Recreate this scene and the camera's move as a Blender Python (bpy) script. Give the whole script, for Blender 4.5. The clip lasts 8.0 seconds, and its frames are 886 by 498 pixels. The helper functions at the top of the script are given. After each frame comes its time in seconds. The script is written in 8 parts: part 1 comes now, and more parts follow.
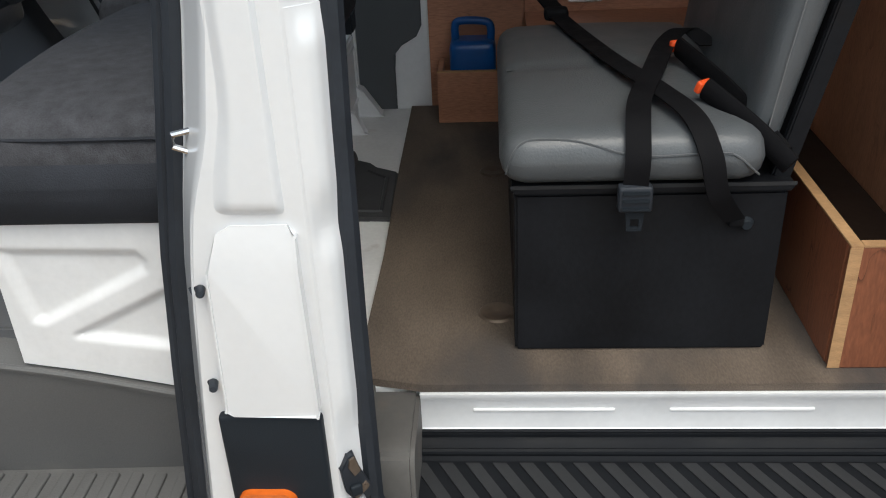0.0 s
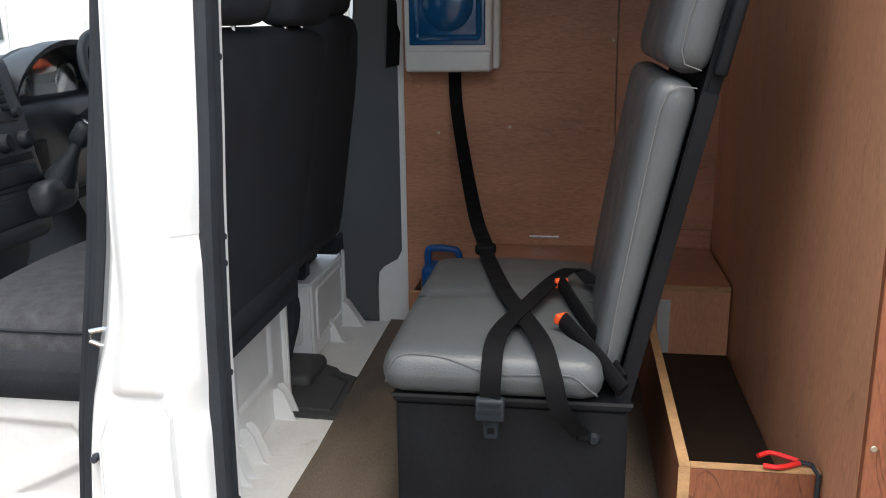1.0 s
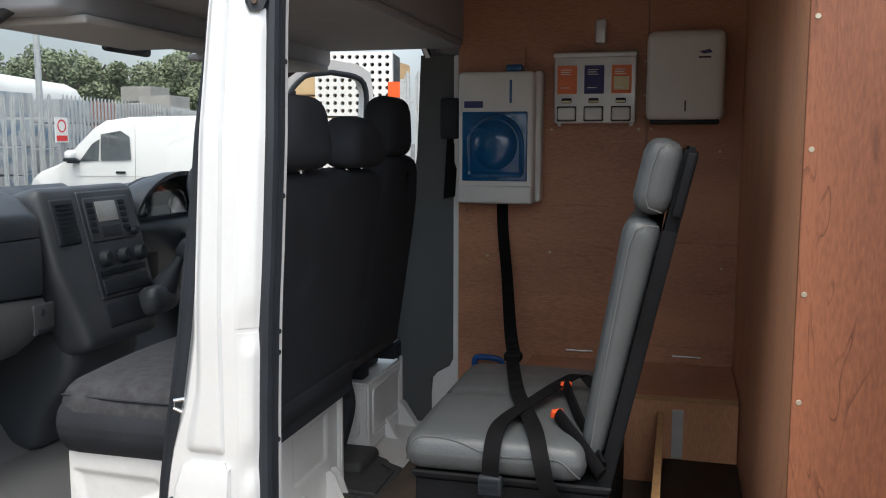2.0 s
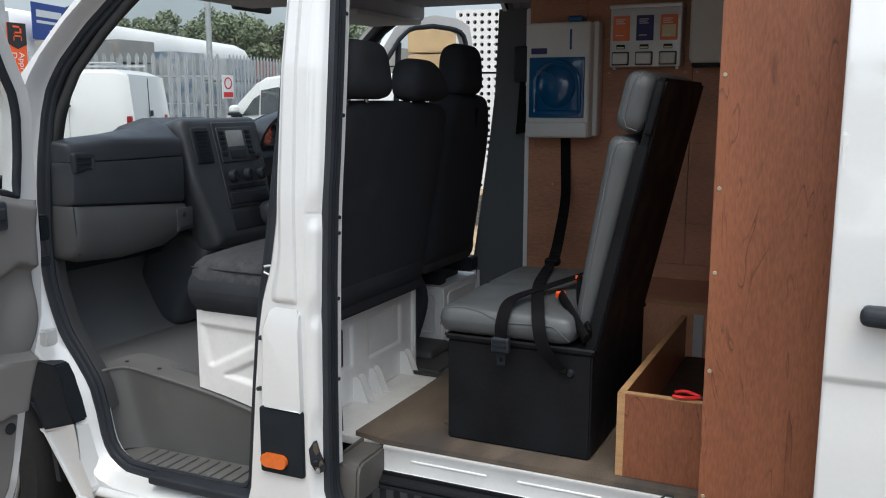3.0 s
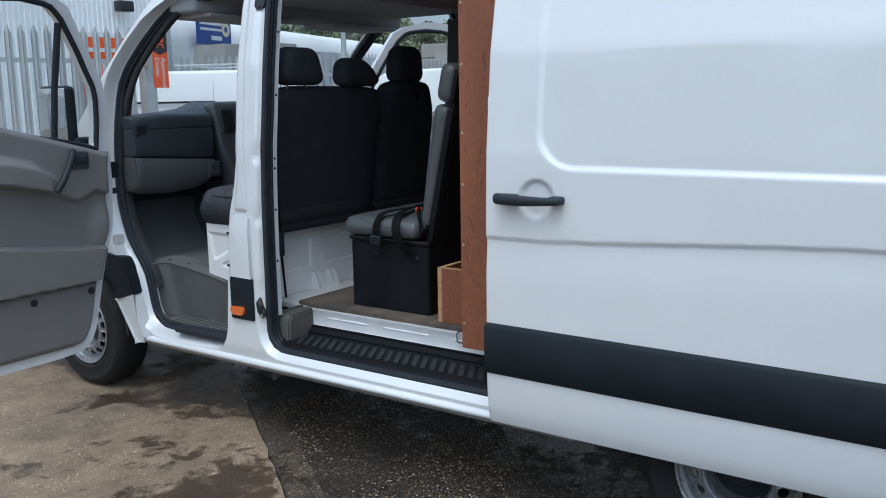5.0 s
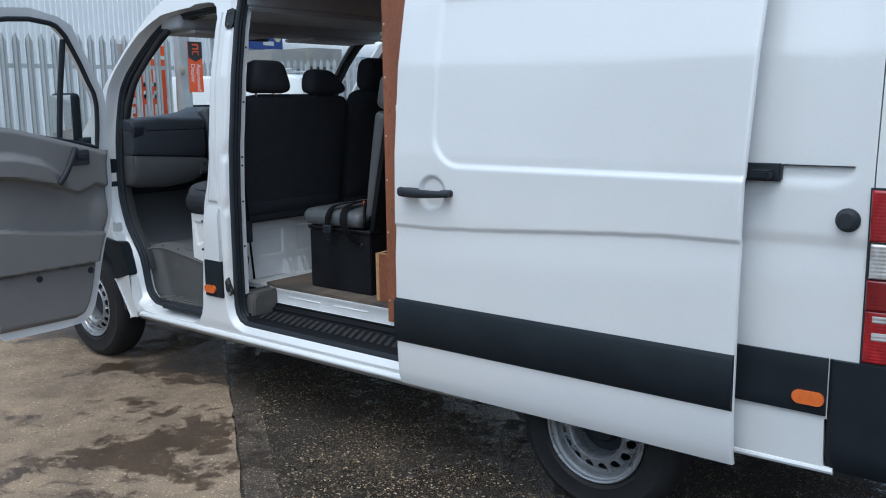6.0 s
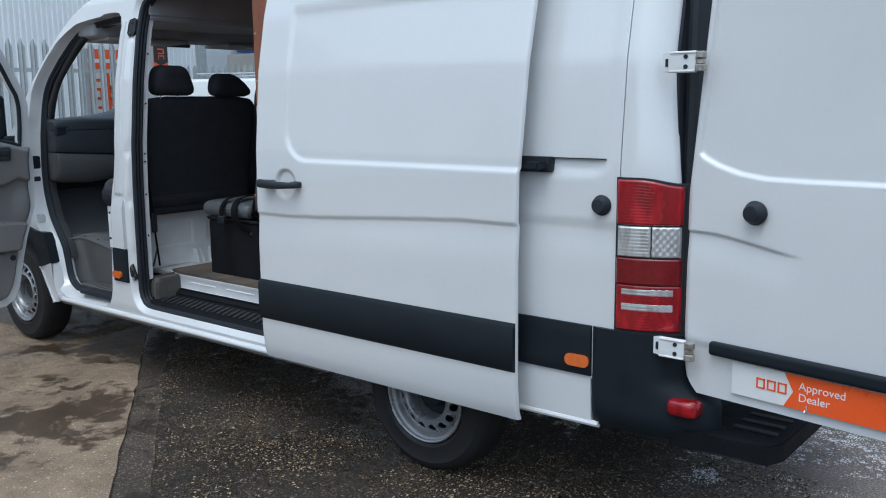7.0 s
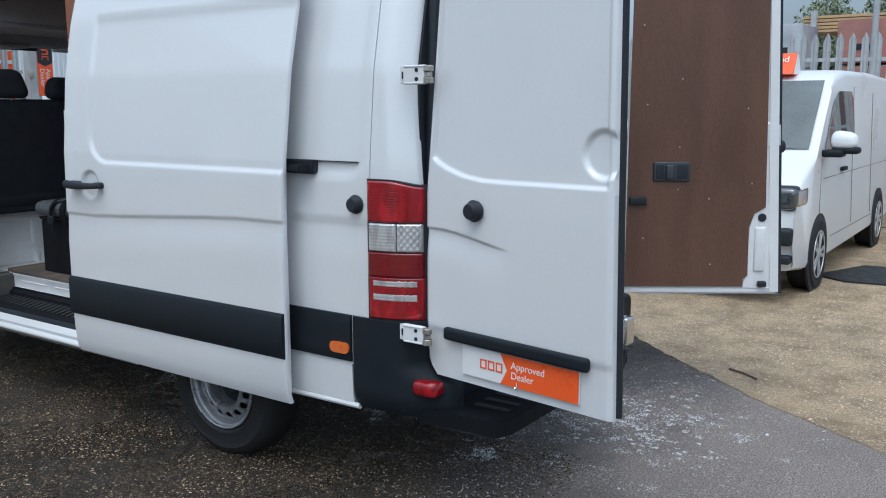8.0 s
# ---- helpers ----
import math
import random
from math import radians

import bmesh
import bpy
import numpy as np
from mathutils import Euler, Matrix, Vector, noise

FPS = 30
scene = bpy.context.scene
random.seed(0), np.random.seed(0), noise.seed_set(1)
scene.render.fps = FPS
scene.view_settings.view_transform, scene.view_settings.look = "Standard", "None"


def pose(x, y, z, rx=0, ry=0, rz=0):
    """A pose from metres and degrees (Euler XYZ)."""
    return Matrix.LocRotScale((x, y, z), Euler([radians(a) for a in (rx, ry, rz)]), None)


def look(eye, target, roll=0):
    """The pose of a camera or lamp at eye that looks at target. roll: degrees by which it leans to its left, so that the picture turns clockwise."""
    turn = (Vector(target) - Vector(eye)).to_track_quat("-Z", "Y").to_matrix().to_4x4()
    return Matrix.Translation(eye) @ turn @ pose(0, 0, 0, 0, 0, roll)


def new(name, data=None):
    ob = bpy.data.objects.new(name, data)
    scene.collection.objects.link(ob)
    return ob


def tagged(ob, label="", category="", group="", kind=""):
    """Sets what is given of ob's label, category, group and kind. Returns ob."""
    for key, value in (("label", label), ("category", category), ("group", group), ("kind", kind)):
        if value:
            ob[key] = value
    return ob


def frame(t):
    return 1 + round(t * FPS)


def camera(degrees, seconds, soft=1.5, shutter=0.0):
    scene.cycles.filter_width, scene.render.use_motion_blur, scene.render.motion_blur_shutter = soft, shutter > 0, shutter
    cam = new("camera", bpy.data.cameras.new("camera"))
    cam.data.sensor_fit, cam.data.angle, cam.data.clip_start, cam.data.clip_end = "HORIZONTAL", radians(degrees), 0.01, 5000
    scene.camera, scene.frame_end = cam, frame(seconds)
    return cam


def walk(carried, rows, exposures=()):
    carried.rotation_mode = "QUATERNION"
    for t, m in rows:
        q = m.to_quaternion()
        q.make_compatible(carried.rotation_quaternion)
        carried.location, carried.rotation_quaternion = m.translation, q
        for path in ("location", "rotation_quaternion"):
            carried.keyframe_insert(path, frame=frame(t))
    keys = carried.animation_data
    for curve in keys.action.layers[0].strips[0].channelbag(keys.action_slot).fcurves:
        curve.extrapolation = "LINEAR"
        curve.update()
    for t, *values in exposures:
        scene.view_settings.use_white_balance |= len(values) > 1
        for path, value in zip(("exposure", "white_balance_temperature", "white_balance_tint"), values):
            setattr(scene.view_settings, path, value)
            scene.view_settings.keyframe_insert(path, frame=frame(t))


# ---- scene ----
cam = camera(53.3, 8.0, 1.05)
PATH = [
    (0, (0.247, -0.978, 1.575), (0.124, 0.777, 0.623), -2.7),
    (0.5, (0.451, -1.086, 1.619), (0.264, 0.765, 0.885), -1.5),
    (1, (0.612, -1.21, 1.674), (0.325, 0.704, 1.168), -0.7),
    (1.5, (0.708, -1.372, 1.727), (0.331, 0.567, 1.413), -0.1),
    (1.7, (0.754, -1.448, 1.742), (0.334, 0.492, 1.494), 0.1),
    (2.8, (1.253, -1.912, 1.667), (0.474, -0.092, 1.385), 0.1),
    (3, (1.363, -2.01, 1.658), (0.533, -0.22, 1.329), 0.1),
    (3.5, (1.712, -2.25, 1.641), (0.752, -0.532, 1.284), -0.3),
    (4, (2.154, -2.452, 1.624), (1.102, -0.786, 1.281), -0.8),
    (5.5, (3.406, -2.82, 1.594), (2.225, -1.243, 1.254), -0.8),
    (6, (3.809, -2.839, 1.611), (2.565, -1.308, 1.281), -0.7),
    (6.5, (4.241, -2.759, 1.598), (2.968, -1.249, 1.282), -0.8),
    (7, (4.618, -2.744, 1.594), (3.365, -1.219, 1.272), -0.6),
    (7.5, (4.977, -2.689, 1.611), (3.728, -1.158, 1.297), -0.2),
    (8, (5.301, -2.577, 1.608), (4.169, -0.959, 1.291), -0.1),
]
EXPOSURES = [(0, 0.22, 5850, 2), (0.5, 0.45, 5850, 3), (1.0, 0.76, 5950, 4), (1.5, 0.45, 5950, 4), (1.7, 0.42, 5950, 4), (2.8, 0.10, 5850, 2), (3.5, -0.13, 5470, 3), (4.2, -0.15, 5080, 0), (5.5, -0.40, 5080, 0), (6.0, -0.30, 5080, 0), (6.5, -0.38, 5080, 0), (7.0, -0.45, 5090, 0), (8.0, -0.43, 5150, 1)]
walk(cam, [(t, look(eye, target, roll)) for t, eye, target, roll in PATH], EXPOSURES)


# ---- sky, sun and exposure ----
world = bpy.data.worlds.new("overcast_sky")
scene.world = world
world.use_nodes = True
wn, wl = world.node_tree.nodes, world.node_tree.links
sky = wn.new("ShaderNodeTexSky")
sky.sky_type = "NISHITA"
sky.sun_disc = False
sky.sun_elevation, sky.sun_rotation = radians(64), radians(163)
sky.dust_density, sky.air_density, sky.ozone_density = 9.0, 1.0, 0.5
cloud = wn.new("ShaderNodeMix")
cloud.data_type, cloud.blend_type = "RGBA", "ADD"
cloud.inputs[0].default_value = 1.0
wc, wv, wr = wn.new("ShaderNodeTexCoord"), wn.new("ShaderNodeTexNoise"), wn.new("ShaderNodeMapRange")
wv.inputs["Scale"].default_value, wv.inputs["Detail"].default_value, wv.inputs["Roughness"].default_value = 2.6, 6, 0.55
wr.inputs[1].default_value, wr.inputs[2].default_value, wr.inputs[3].default_value, wr.inputs[4].default_value = 0.35, 0.65, 0.72, 1.22
banks = wn.new("ShaderNodeMix")
banks.data_type, banks.blend_type = "RGBA", "MULTIPLY"
banks.inputs[0].default_value = 1.0
banks.inputs[6].default_value = (2.65, 2.68, 2.72, 1)
wl.new(wc.outputs["Generated"], wv.inputs["Vector"])
wl.new(wv.outputs[0], wr.inputs[0])
wl.new(wr.outputs[0], banks.inputs[7])
wl.new(banks.outputs[2], cloud.inputs[7])
wl.new(sky.outputs[0], cloud.inputs[6])
wl.new(cloud.outputs[2], wn["Background"].inputs[0])
wn["Background"].inputs[1].default_value = 0.15

sun = new("sun", bpy.data.lights.new("sun", "SUN"))
sun.data.energy, sun.data.angle, sun.data.color = 0.5, radians(150), (1.0, 0.97, 0.93)
sun.matrix_world = look((4, -13, 28), (0, 0, 0))


# ---- materials ----
def mat(name, base, rough=0.5, metal=0.0, vary=0.12, scale=6.0, bump=0.0, fine=80.0, coat=0.0,
        rvary=0.1, stretch=(1, 1, 1), second=None, amount=0.5, sheen=0.0, spread=0.0, spec=0.5):
    """A principled surface with broad stains and fine grain. second: another colour that comes in patches."""
    m = bpy.data.materials.new(name)
    m.use_nodes = True
    n, l = m.node_tree.nodes, m.node_tree.links
    p = n["Principled BSDF"]
    p.inputs["Roughness"].default_value = rough
    p.inputs["Metallic"].default_value = metal
    p.inputs["Coat Weight"].default_value = coat
    p.inputs["Coat Roughness"].default_value = 0.012
    p.inputs["Coat IOR"].default_value = 1.8 if coat > 0.7 else 1.5
    p.inputs["Sheen Weight"].default_value = sheen
    p.inputs["Specular IOR Level"].default_value = spec
    tc, mp = n.new("ShaderNodeTexCoord"), n.new("ShaderNodeMapping")
    mp.inputs["Scale"].default_value = stretch
    l.new(tc.outputs["Object"], mp.inputs[0])
    broad, grain = n.new("ShaderNodeTexNoise"), n.new("ShaderNodeTexNoise")
    for node, s, d in ((broad, scale, 4), (grain, fine, 3)):
        node.inputs["Scale"].default_value = s
        node.inputs["Detail"].default_value = d
        l.new(mp.outputs[0], node.inputs["Vector"])
    ramp = n.new("ShaderNodeValToRGB")
    lo = [max(0.0, c * (1 - vary)) for c in base]
    hi = [min(1.0, c * (1 + vary)) for c in base]
    ramp.color_ramp.elements[0].color, ramp.color_ramp.elements[1].color = (*lo, 1), (*hi, 1)
    ramp.color_ramp.elements[0].position, ramp.color_ramp.elements[1].position = 0.3, 0.7
    mixf = n.new("ShaderNodeMix")
    mixf.inputs[0].default_value = 0.35
    l.new(broad.outputs[0], mixf.inputs[2])
    l.new(grain.outputs[0], mixf.inputs[3])
    l.new(mixf.outputs[0], ramp.inputs[0])
    colour = ramp.outputs[0]
    if second:
        r2, mx = n.new("ShaderNodeValToRGB"), n.new("ShaderNodeMix")
        mx.data_type = "RGBA"
        r2.color_ramp.elements[0].position, r2.color_ramp.elements[1].position = amount, amount + 0.12
        n3 = n.new("ShaderNodeTexNoise")
        n3.inputs["Scale"].default_value, n3.inputs["Detail"].default_value = scale * 0.6, 8
        l.new(mp.outputs[0], n3.inputs["Vector"])
        l.new(n3.outputs[0], r2.inputs[0])
        l.new(r2.outputs[0], mx.inputs[0])
        l.new(colour, mx.inputs[6])
        mx.inputs[7].default_value = (*second, 1)
        colour = mx.outputs[2]
    if spread:
        oi, hs = n.new("ShaderNodeObjectInfo"), n.new("ShaderNodeHueSaturation")
        mr = n.new("ShaderNodeMapRange")
        mr.inputs[3].default_value, mr.inputs[4].default_value = 1 - spread, 1 + spread
        l.new(oi.outputs["Random"], mr.inputs[0])
        l.new(mr.outputs[0], hs.inputs["Value"])
        l.new(colour, hs.inputs["Color"])
        colour = hs.outputs[0]
    l.new(colour, p.inputs["Base Color"])
    if rvary:
        mr = n.new("ShaderNodeMapRange")
        mr.inputs[1].default_value, mr.inputs[2].default_value = 0.3, 0.7
        mr.inputs[3].default_value, mr.inputs[4].default_value = max(0.02, rough - rvary), min(1, rough + rvary)
        l.new(broad.outputs[0], mr.inputs[0])
        l.new(mr.outputs[0], p.inputs["Roughness"])
    if bump:
        b = n.new("ShaderNodeBump")
        b.inputs["Strength"].default_value, b.inputs["Distance"].default_value = 1.0, bump
        l.new(grain.outputs[0], b.inputs["Height"])
        l.new(b.outputs[0], p.inputs["Normal"])
    return m


def glass(name, tint=(1, 1, 1), rough=0.0, alpha_mix=0.9):
    m = bpy.data.materials.new(name)
    m.use_nodes = True
    n, l = m.node_tree.nodes, m.node_tree.links
    out = n["Material Output"]
    tr, gl, fr, mx, pw, ad = (n.new(k) for k in ("ShaderNodeBsdfTransparent", "ShaderNodeBsdfGlossy", "ShaderNodeLayerWeight", "ShaderNodeMixShader", "ShaderNodeMath", "ShaderNodeMath"))
    tr.inputs[0].default_value = (*tint, 1)
    gl.inputs["Roughness"].default_value = rough
    pw.operation, ad.operation = "POWER", "MULTIPLY_ADD"
    pw.inputs[1].default_value = 4.0
    ad.inputs[1].default_value, ad.inputs[2].default_value = 0.6, 0.03
    fr.inputs[0].default_value = 0.5
    l.new(fr.outputs["Facing"], pw.inputs[0])
    l.new(pw.outputs[0], ad.inputs[0])
    l.new(ad.outputs[0], mx.inputs[0])
    l.new(tr.outputs[0], mx.inputs[1])
    l.new(gl.outputs[0], mx.inputs[2])
    l.new(mx.outputs[0], out.inputs[0])
    return m


def plywood(name, light, dark, rough=0.55, along="z", spread=0.0, coat=0.0, lines=1.0):
    """Rotary-cut plywood: long wavy grain, darker veins, blotches."""
    m = bpy.data.materials.new(name)
    m.use_nodes = True
    n, l = m.node_tree.nodes, m.node_tree.links
    p = n["Principled BSDF"]
    p.inputs["Coat Weight"].default_value = coat
    p.inputs["Coat Roughness"].default_value = 0.25
    tc, mp = n.new("ShaderNodeTexCoord"), n.new("ShaderNodeMapping")
    mp.inputs["Scale"].default_value = {"z": (1, 1, 0.2), "x": (0.2, 1, 1), "y": (1, 0.2, 1)}[along]
    l.new(tc.outputs["Object"], mp.inputs[0])
    blot, vein, grain = (n.new("ShaderNodeTexNoise") for _ in range(3))
    for node, s, d, dist in ((blot, 5, 3, 0.4), (vein, 7, 3, 0.8), (grain, 240, 3, 0.2)):
        node.inputs["Scale"].default_value = s
        node.inputs["Detail"].default_value = d
        node.inputs["Distortion"].default_value = dist
        l.new(mp.outputs[0], node.inputs["Vector"])
    r1 = n.new("ShaderNodeValToRGB")
    r1.color_ramp.elements[0].color, r1.color_ramp.elements[1].color = (*dark, 1), (*light, 1)
    r1.color_ramp.elements[0].position, r1.color_ramp.elements[1].position = 0.30, 0.62
    a = n.new("ShaderNodeMath")
    a.operation = "MULTIPLY_ADD"
    a.inputs[1].default_value, a.inputs[2].default_value = 0.4, 0.3
    b = n.new("ShaderNodeMath")
    b.operation = "MULTIPLY_ADD"
    b.inputs[1].default_value = 0.35
    l.new(blot.outputs[0], a.inputs[0])
    l.new(grain.outputs[0], b.inputs[0])
    l.new(a.outputs[0], b.inputs[2])
    sub = n.new("ShaderNodeMath")
    sub.operation = "SUBTRACT"
    sub.inputs[1].default_value = 0.12
    l.new(b.outputs[0], sub.inputs[0])
    l.new(sub.outputs[0], r1.inputs[0])
    # thin dark flame lines: contours of a slow field, broken up by the blotches
    k1, k2, k3 = (n.new("ShaderNodeMath") for _ in range(3))
    k1.operation, k2.operation, k3.operation = "MULTIPLY", "FRACT", "MULTIPLY_ADD"
    k1.inputs[1].default_value = 9.0
    l.new(vein.outputs[0], k1.inputs[0])
    l.new(k1.outputs[0], k2.inputs[0])
    patchy = n.new("ShaderNodeTexNoise")
    patchy.inputs["Scale"].default_value, patchy.inputs["Detail"].default_value = 26, 4
    l.new(mp.outputs[0], patchy.inputs["Vector"])
    gate = n.new("ShaderNodeMapRange")
    gate.inputs[1].default_value, gate.inputs[2].default_value = 0.42, 0.60
    gate.inputs[4].default_value = lines
    l.new(patchy.outputs[0], gate.inputs[0])
    r2 = n.new("ShaderNodeValToRGB")
    e = r2.color_ramp.elements
    e[0].position, e[0].color = 0.0, (0.36, 0.29, 0.27, 1)
    e[1].position, e[1].color = 0.10, (1, 1, 1, 1)
    l.new(k2.outputs[0], r2.inputs[0])
    mx = n.new("ShaderNodeMix")
    mx.data_type, mx.blend_type = "RGBA", "MULTIPLY"
    l.new(gate.outputs[0], mx.inputs[0])
    l.new(r1.outputs[0], mx.inputs[6])
    l.new(r2.outputs[0], mx.inputs[7])
    l.new(mx.outputs[2], p.inputs["Base Color"])
    mr = n.new("ShaderNodeMapRange")
    mr.inputs[3].default_value, mr.inputs[4].default_value = rough - 0.12, rough + 0.12
    l.new(blot.outputs[0], mr.inputs[0])
    l.new(mr.outputs[0], p.inputs["Roughness"])
    bp = n.new("ShaderNodeBump")
    bp.inputs["Strength"].default_value, bp.inputs["Distance"].default_value = 0.5, 0.001
    l.new(grain.outputs[0], bp.inputs["Height"])
    l.new(bp.outputs[0], p.inputs["Normal"])
    return m


def ground_material(name, base, stones, wet, wet_amount, stone_scale=70.0, wet_rough=0.12, dry_rough=0.85, share=0.7, pale_spot=None, ripple=0.006):
    """Rough paving: exposed stones, damp dark patches with ragged edges that shine a little, dry pale ones."""
    m = bpy.data.materials.new(name)
    m.use_nodes = True
    n, l = m.node_tree.nodes, m.node_tree.links
    p = n["Principled BSDF"]
    tc = n.new("ShaderNodeTexCoord")

    def noise(scale, detail, rough=0.5, dist=0.0):
        k = n.new("ShaderNodeTexNoise")
        k.inputs["Scale"].default_value, k.inputs["Detail"].default_value = scale, detail
        k.inputs["Roughness"].default_value, k.inputs["Distortion"].default_value = rough, dist
        l.new(tc.outputs["Object"], k.inputs["Vector"])
        return k.outputs[0]

    def ramp(value, *stops):
        k = n.new("ShaderNodeValToRGB")
        e = k.color_ramp.elements
        while len(e) < len(stops):
            e.new(0.5)
        for j, (pos, c) in enumerate(stops):
            e[j].position, e[j].color = pos, (*c, 1)
        l.new(value, k.inputs[0])
        return k.outputs[0]

    def mixed(kind, f, a, b):
        k = n.new("ShaderNodeMix")
        k.data_type, k.blend_type = "RGBA", kind
        for value, slot in ((f, 0), (a, 6), (b, 7)):
            if isinstance(value, float):
                k.inputs[slot].default_value = value
            elif isinstance(value, tuple):
                k.inputs[slot].default_value = (*value, 1)
            else:
                l.new(value, k.inputs[slot])
        return k.outputs[2]

    def sums(op, a, b, c=0.0):
        k = n.new("ShaderNodeMath")
        k.operation = op
        for j, value in enumerate((a, b, c)):
            if isinstance(value, float):
                k.inputs[j].default_value = value
            else:
                l.new(value, k.inputs[j])
        return k.outputs[0]

    def pebbles(scale, amount, reach):
        """Loose rounded stones in a binder: where they lie, and a number for each one's colour."""
        vo = n.new("ShaderNodeTexVoronoi")
        vo.inputs["Scale"].default_value = scale
        warp = n.new("ShaderNodeVectorMath")
        warp.operation = "MULTIPLY_ADD"
        kick = n.new("ShaderNodeTexNoise")
        kick.inputs["Scale"].default_value, kick.inputs["Detail"].default_value = scale * 1.3, 2
        l.new(tc.outputs["Object"], kick.inputs["Vector"])
        l.new(kick.outputs["Color"], warp.inputs[0])
        warp.inputs[1].default_value = (0.9 / scale,) * 3
        l.new(tc.outputs["Object"], warp.inputs[2])
        l.new(warp.outputs[0], vo.inputs["Vector"])
        sep = n.new("ShaderNodeSeparateColor")
        l.new(vo.outputs["Color"], sep.inputs[0])
        size = sums("MULTIPLY_ADD", sep.outputs[1], 0.22, reach)
        inside = n.new("ShaderNodeMapRange")
        inside.inputs[1].default_value, inside.inputs[2].default_value = 0.0, 0.10
        l.new(sums("SUBTRACT", size, vo.outputs["Distance"]), inside.inputs[0])
        chosen = sums("LESS_THAN", sep.outputs[0], sums("MULTIPLY", sums("SUBTRACT", noise(1.3, 6.0, 0.6), 0.28), 4.5 * amount))
        return sums("MULTIPLY", inside.outputs[0], chosen), sep.outputs[2]

    grit = noise(230.0, 5.0, 0.7)
    big, tone = pebbles(stone_scale, share, 0.24)
    small, tone2 = pebbles(stone_scale * 2.3, min(0.9, share * 1.25), 0.26)
    pale, dull, pit = tuple(stones), tuple(0.30 * c + 0.35 * b for c, b in zip(stones, base)), tuple(0.30 * b for b in base)
    binder = mixed("MULTIPLY", 1.0, tuple(base), ramp(grit, (0.30, (0.30, 0.29, 0.28)), (0.5, (0.95, 0.95, 0.94)), (0.70, (1.8, 1.75, 1.65))))
    ground = mixed("MIX", sums("MULTIPLY", small, 0.85), binder, ramp(tone2, (0.0, pit), (0.35, dull), (0.6, tuple(0.55 * c for c in pale)), (1.0, tuple(0.95 * c for c in pale))))
    ground = mixed("MIX", big, ground, ramp(tone, (0.0, pit), (0.25, dull), (0.5, tuple(0.55 * c for c in pale)), (1.0, pale)))
    ground = mixed("MULTIPLY", 1.0, ground, ramp(noise(3.2, 9.0, 0.68), (0.3, (0.55, 0.53, 0.50)), (0.5, (0.95, 0.95, 0.94)), (0.72, (1.35, 1.32, 1.25))))
    damp = sums("MULTIPLY_ADD", noise(8.0, 12.0, 0.75, 0.4), 0.40, sums("MULTIPLY", noise(0.95, 6.0, 0.6, 0.4), 0.60))
    if pale_spot:
        far = n.new("ShaderNodeVectorMath")
        far.operation = "DISTANCE"
        l.new(tc.outputs["Object"], far.inputs[0])
        far.inputs[1].default_value = (pale_spot[0], pale_spot[1], 0)
        fall = n.new("ShaderNodeMapRange")
        fall.inputs[1].default_value, fall.inputs[2].default_value = pale_spot[2], 0.45 * pale_spot[2]
        l.new(far.outputs["Value"], fall.inputs[0])
        # colour turns paler and greyer within this radius, in uneven patches
        grey_share = sums("MULTIPLY", fall.outputs[0], sums("MULTIPLY_ADD", noise(4.0, 8.0, 0.7), 1.6, 0.1))
        grey_share = sums("MINIMUM", grey_share, 0.80)
        ground = mixed("MIX", grey_share, ground, ramp(noise(120.0, 6.0, 0.78), (0.36, (0.05, 0.043, 0.038)), (0.46, (0.32, 0.272, 0.24)), (0.54, (0.56, 0.48, 0.43)), (0.66, (0.95, 0.86, 0.80))))
    wetness = ramp(damp, (wet_amount, (0, 0, 0)), (wet_amount + 0.035, (1, 1, 1)))
    if pale_spot:
        wetness = sums("MULTIPLY", wetness, sums("SUBTRACT", 1.0, sums("MULTIPLY", grey_share, 0.8)))
    l.new(mixed("MIX", wetness, ground, mixed("MULTIPLY", 1.0, ground, tuple(wet))), p.inputs["Base Color"])
    mr = n.new("ShaderNodeMapRange")
    mr.inputs[3].default_value, mr.inputs[4].default_value = dry_rough, wet_rough
    l.new(wetness, mr.inputs[0])
    l.new(mr.outputs[0], p.inputs["Roughness"])
    height = sums("ADD", sums("MULTIPLY", grit, sums("MULTIPLY_ADD", wetness, -0.4, 0.9)), sums("MULTIPLY_ADD", big, 0.5, sums("MULTIPLY", small, 0.3)))
    bp = n.new("ShaderNodeBump")
    bp.inputs["Strength"].default_value, bp.inputs["Distance"].default_value = 1.0, ripple
    l.new(height, bp.inputs["Height"])
    l.new(bp.outputs[0], p.inputs["Normal"])
    return m


PAINT = mat("white_van_paint", (0.715, 0.725, 0.735), 0.4, vary=0.03, scale=2.0, coat=1.0, rvary=0.05)
PAINT_IN = mat("white_inner_paint", (0.76, 0.765, 0.77), 0.45, vary=0.06, scale=9.0, rvary=0.1, coat=0.2)
PRIMER = mat("worn_white_floor_paint", (0.72, 0.72, 0.71), 0.5, vary=0.1, scale=10.0, second=(0.33, 0.27, 0.22), amount=0.63)
TRIM = mat("dark_grey_textured_trim", (0.015, 0.019, 0.024), 0.5, vary=0.15, scale=8, bump=0.0004, fine=700, spec=0.16)
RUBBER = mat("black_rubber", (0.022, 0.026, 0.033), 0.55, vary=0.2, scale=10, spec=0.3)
TYRE = mat("worn_tyre_rubber", (0.011, 0.011, 0.012), 0.75, vary=0.3, scale=12, bump=0.001, fine=160)
STEEL = mat("silver_painted_steel", (0.33, 0.338, 0.352), 0.30, metal=0.5, vary=0.1, scale=14)
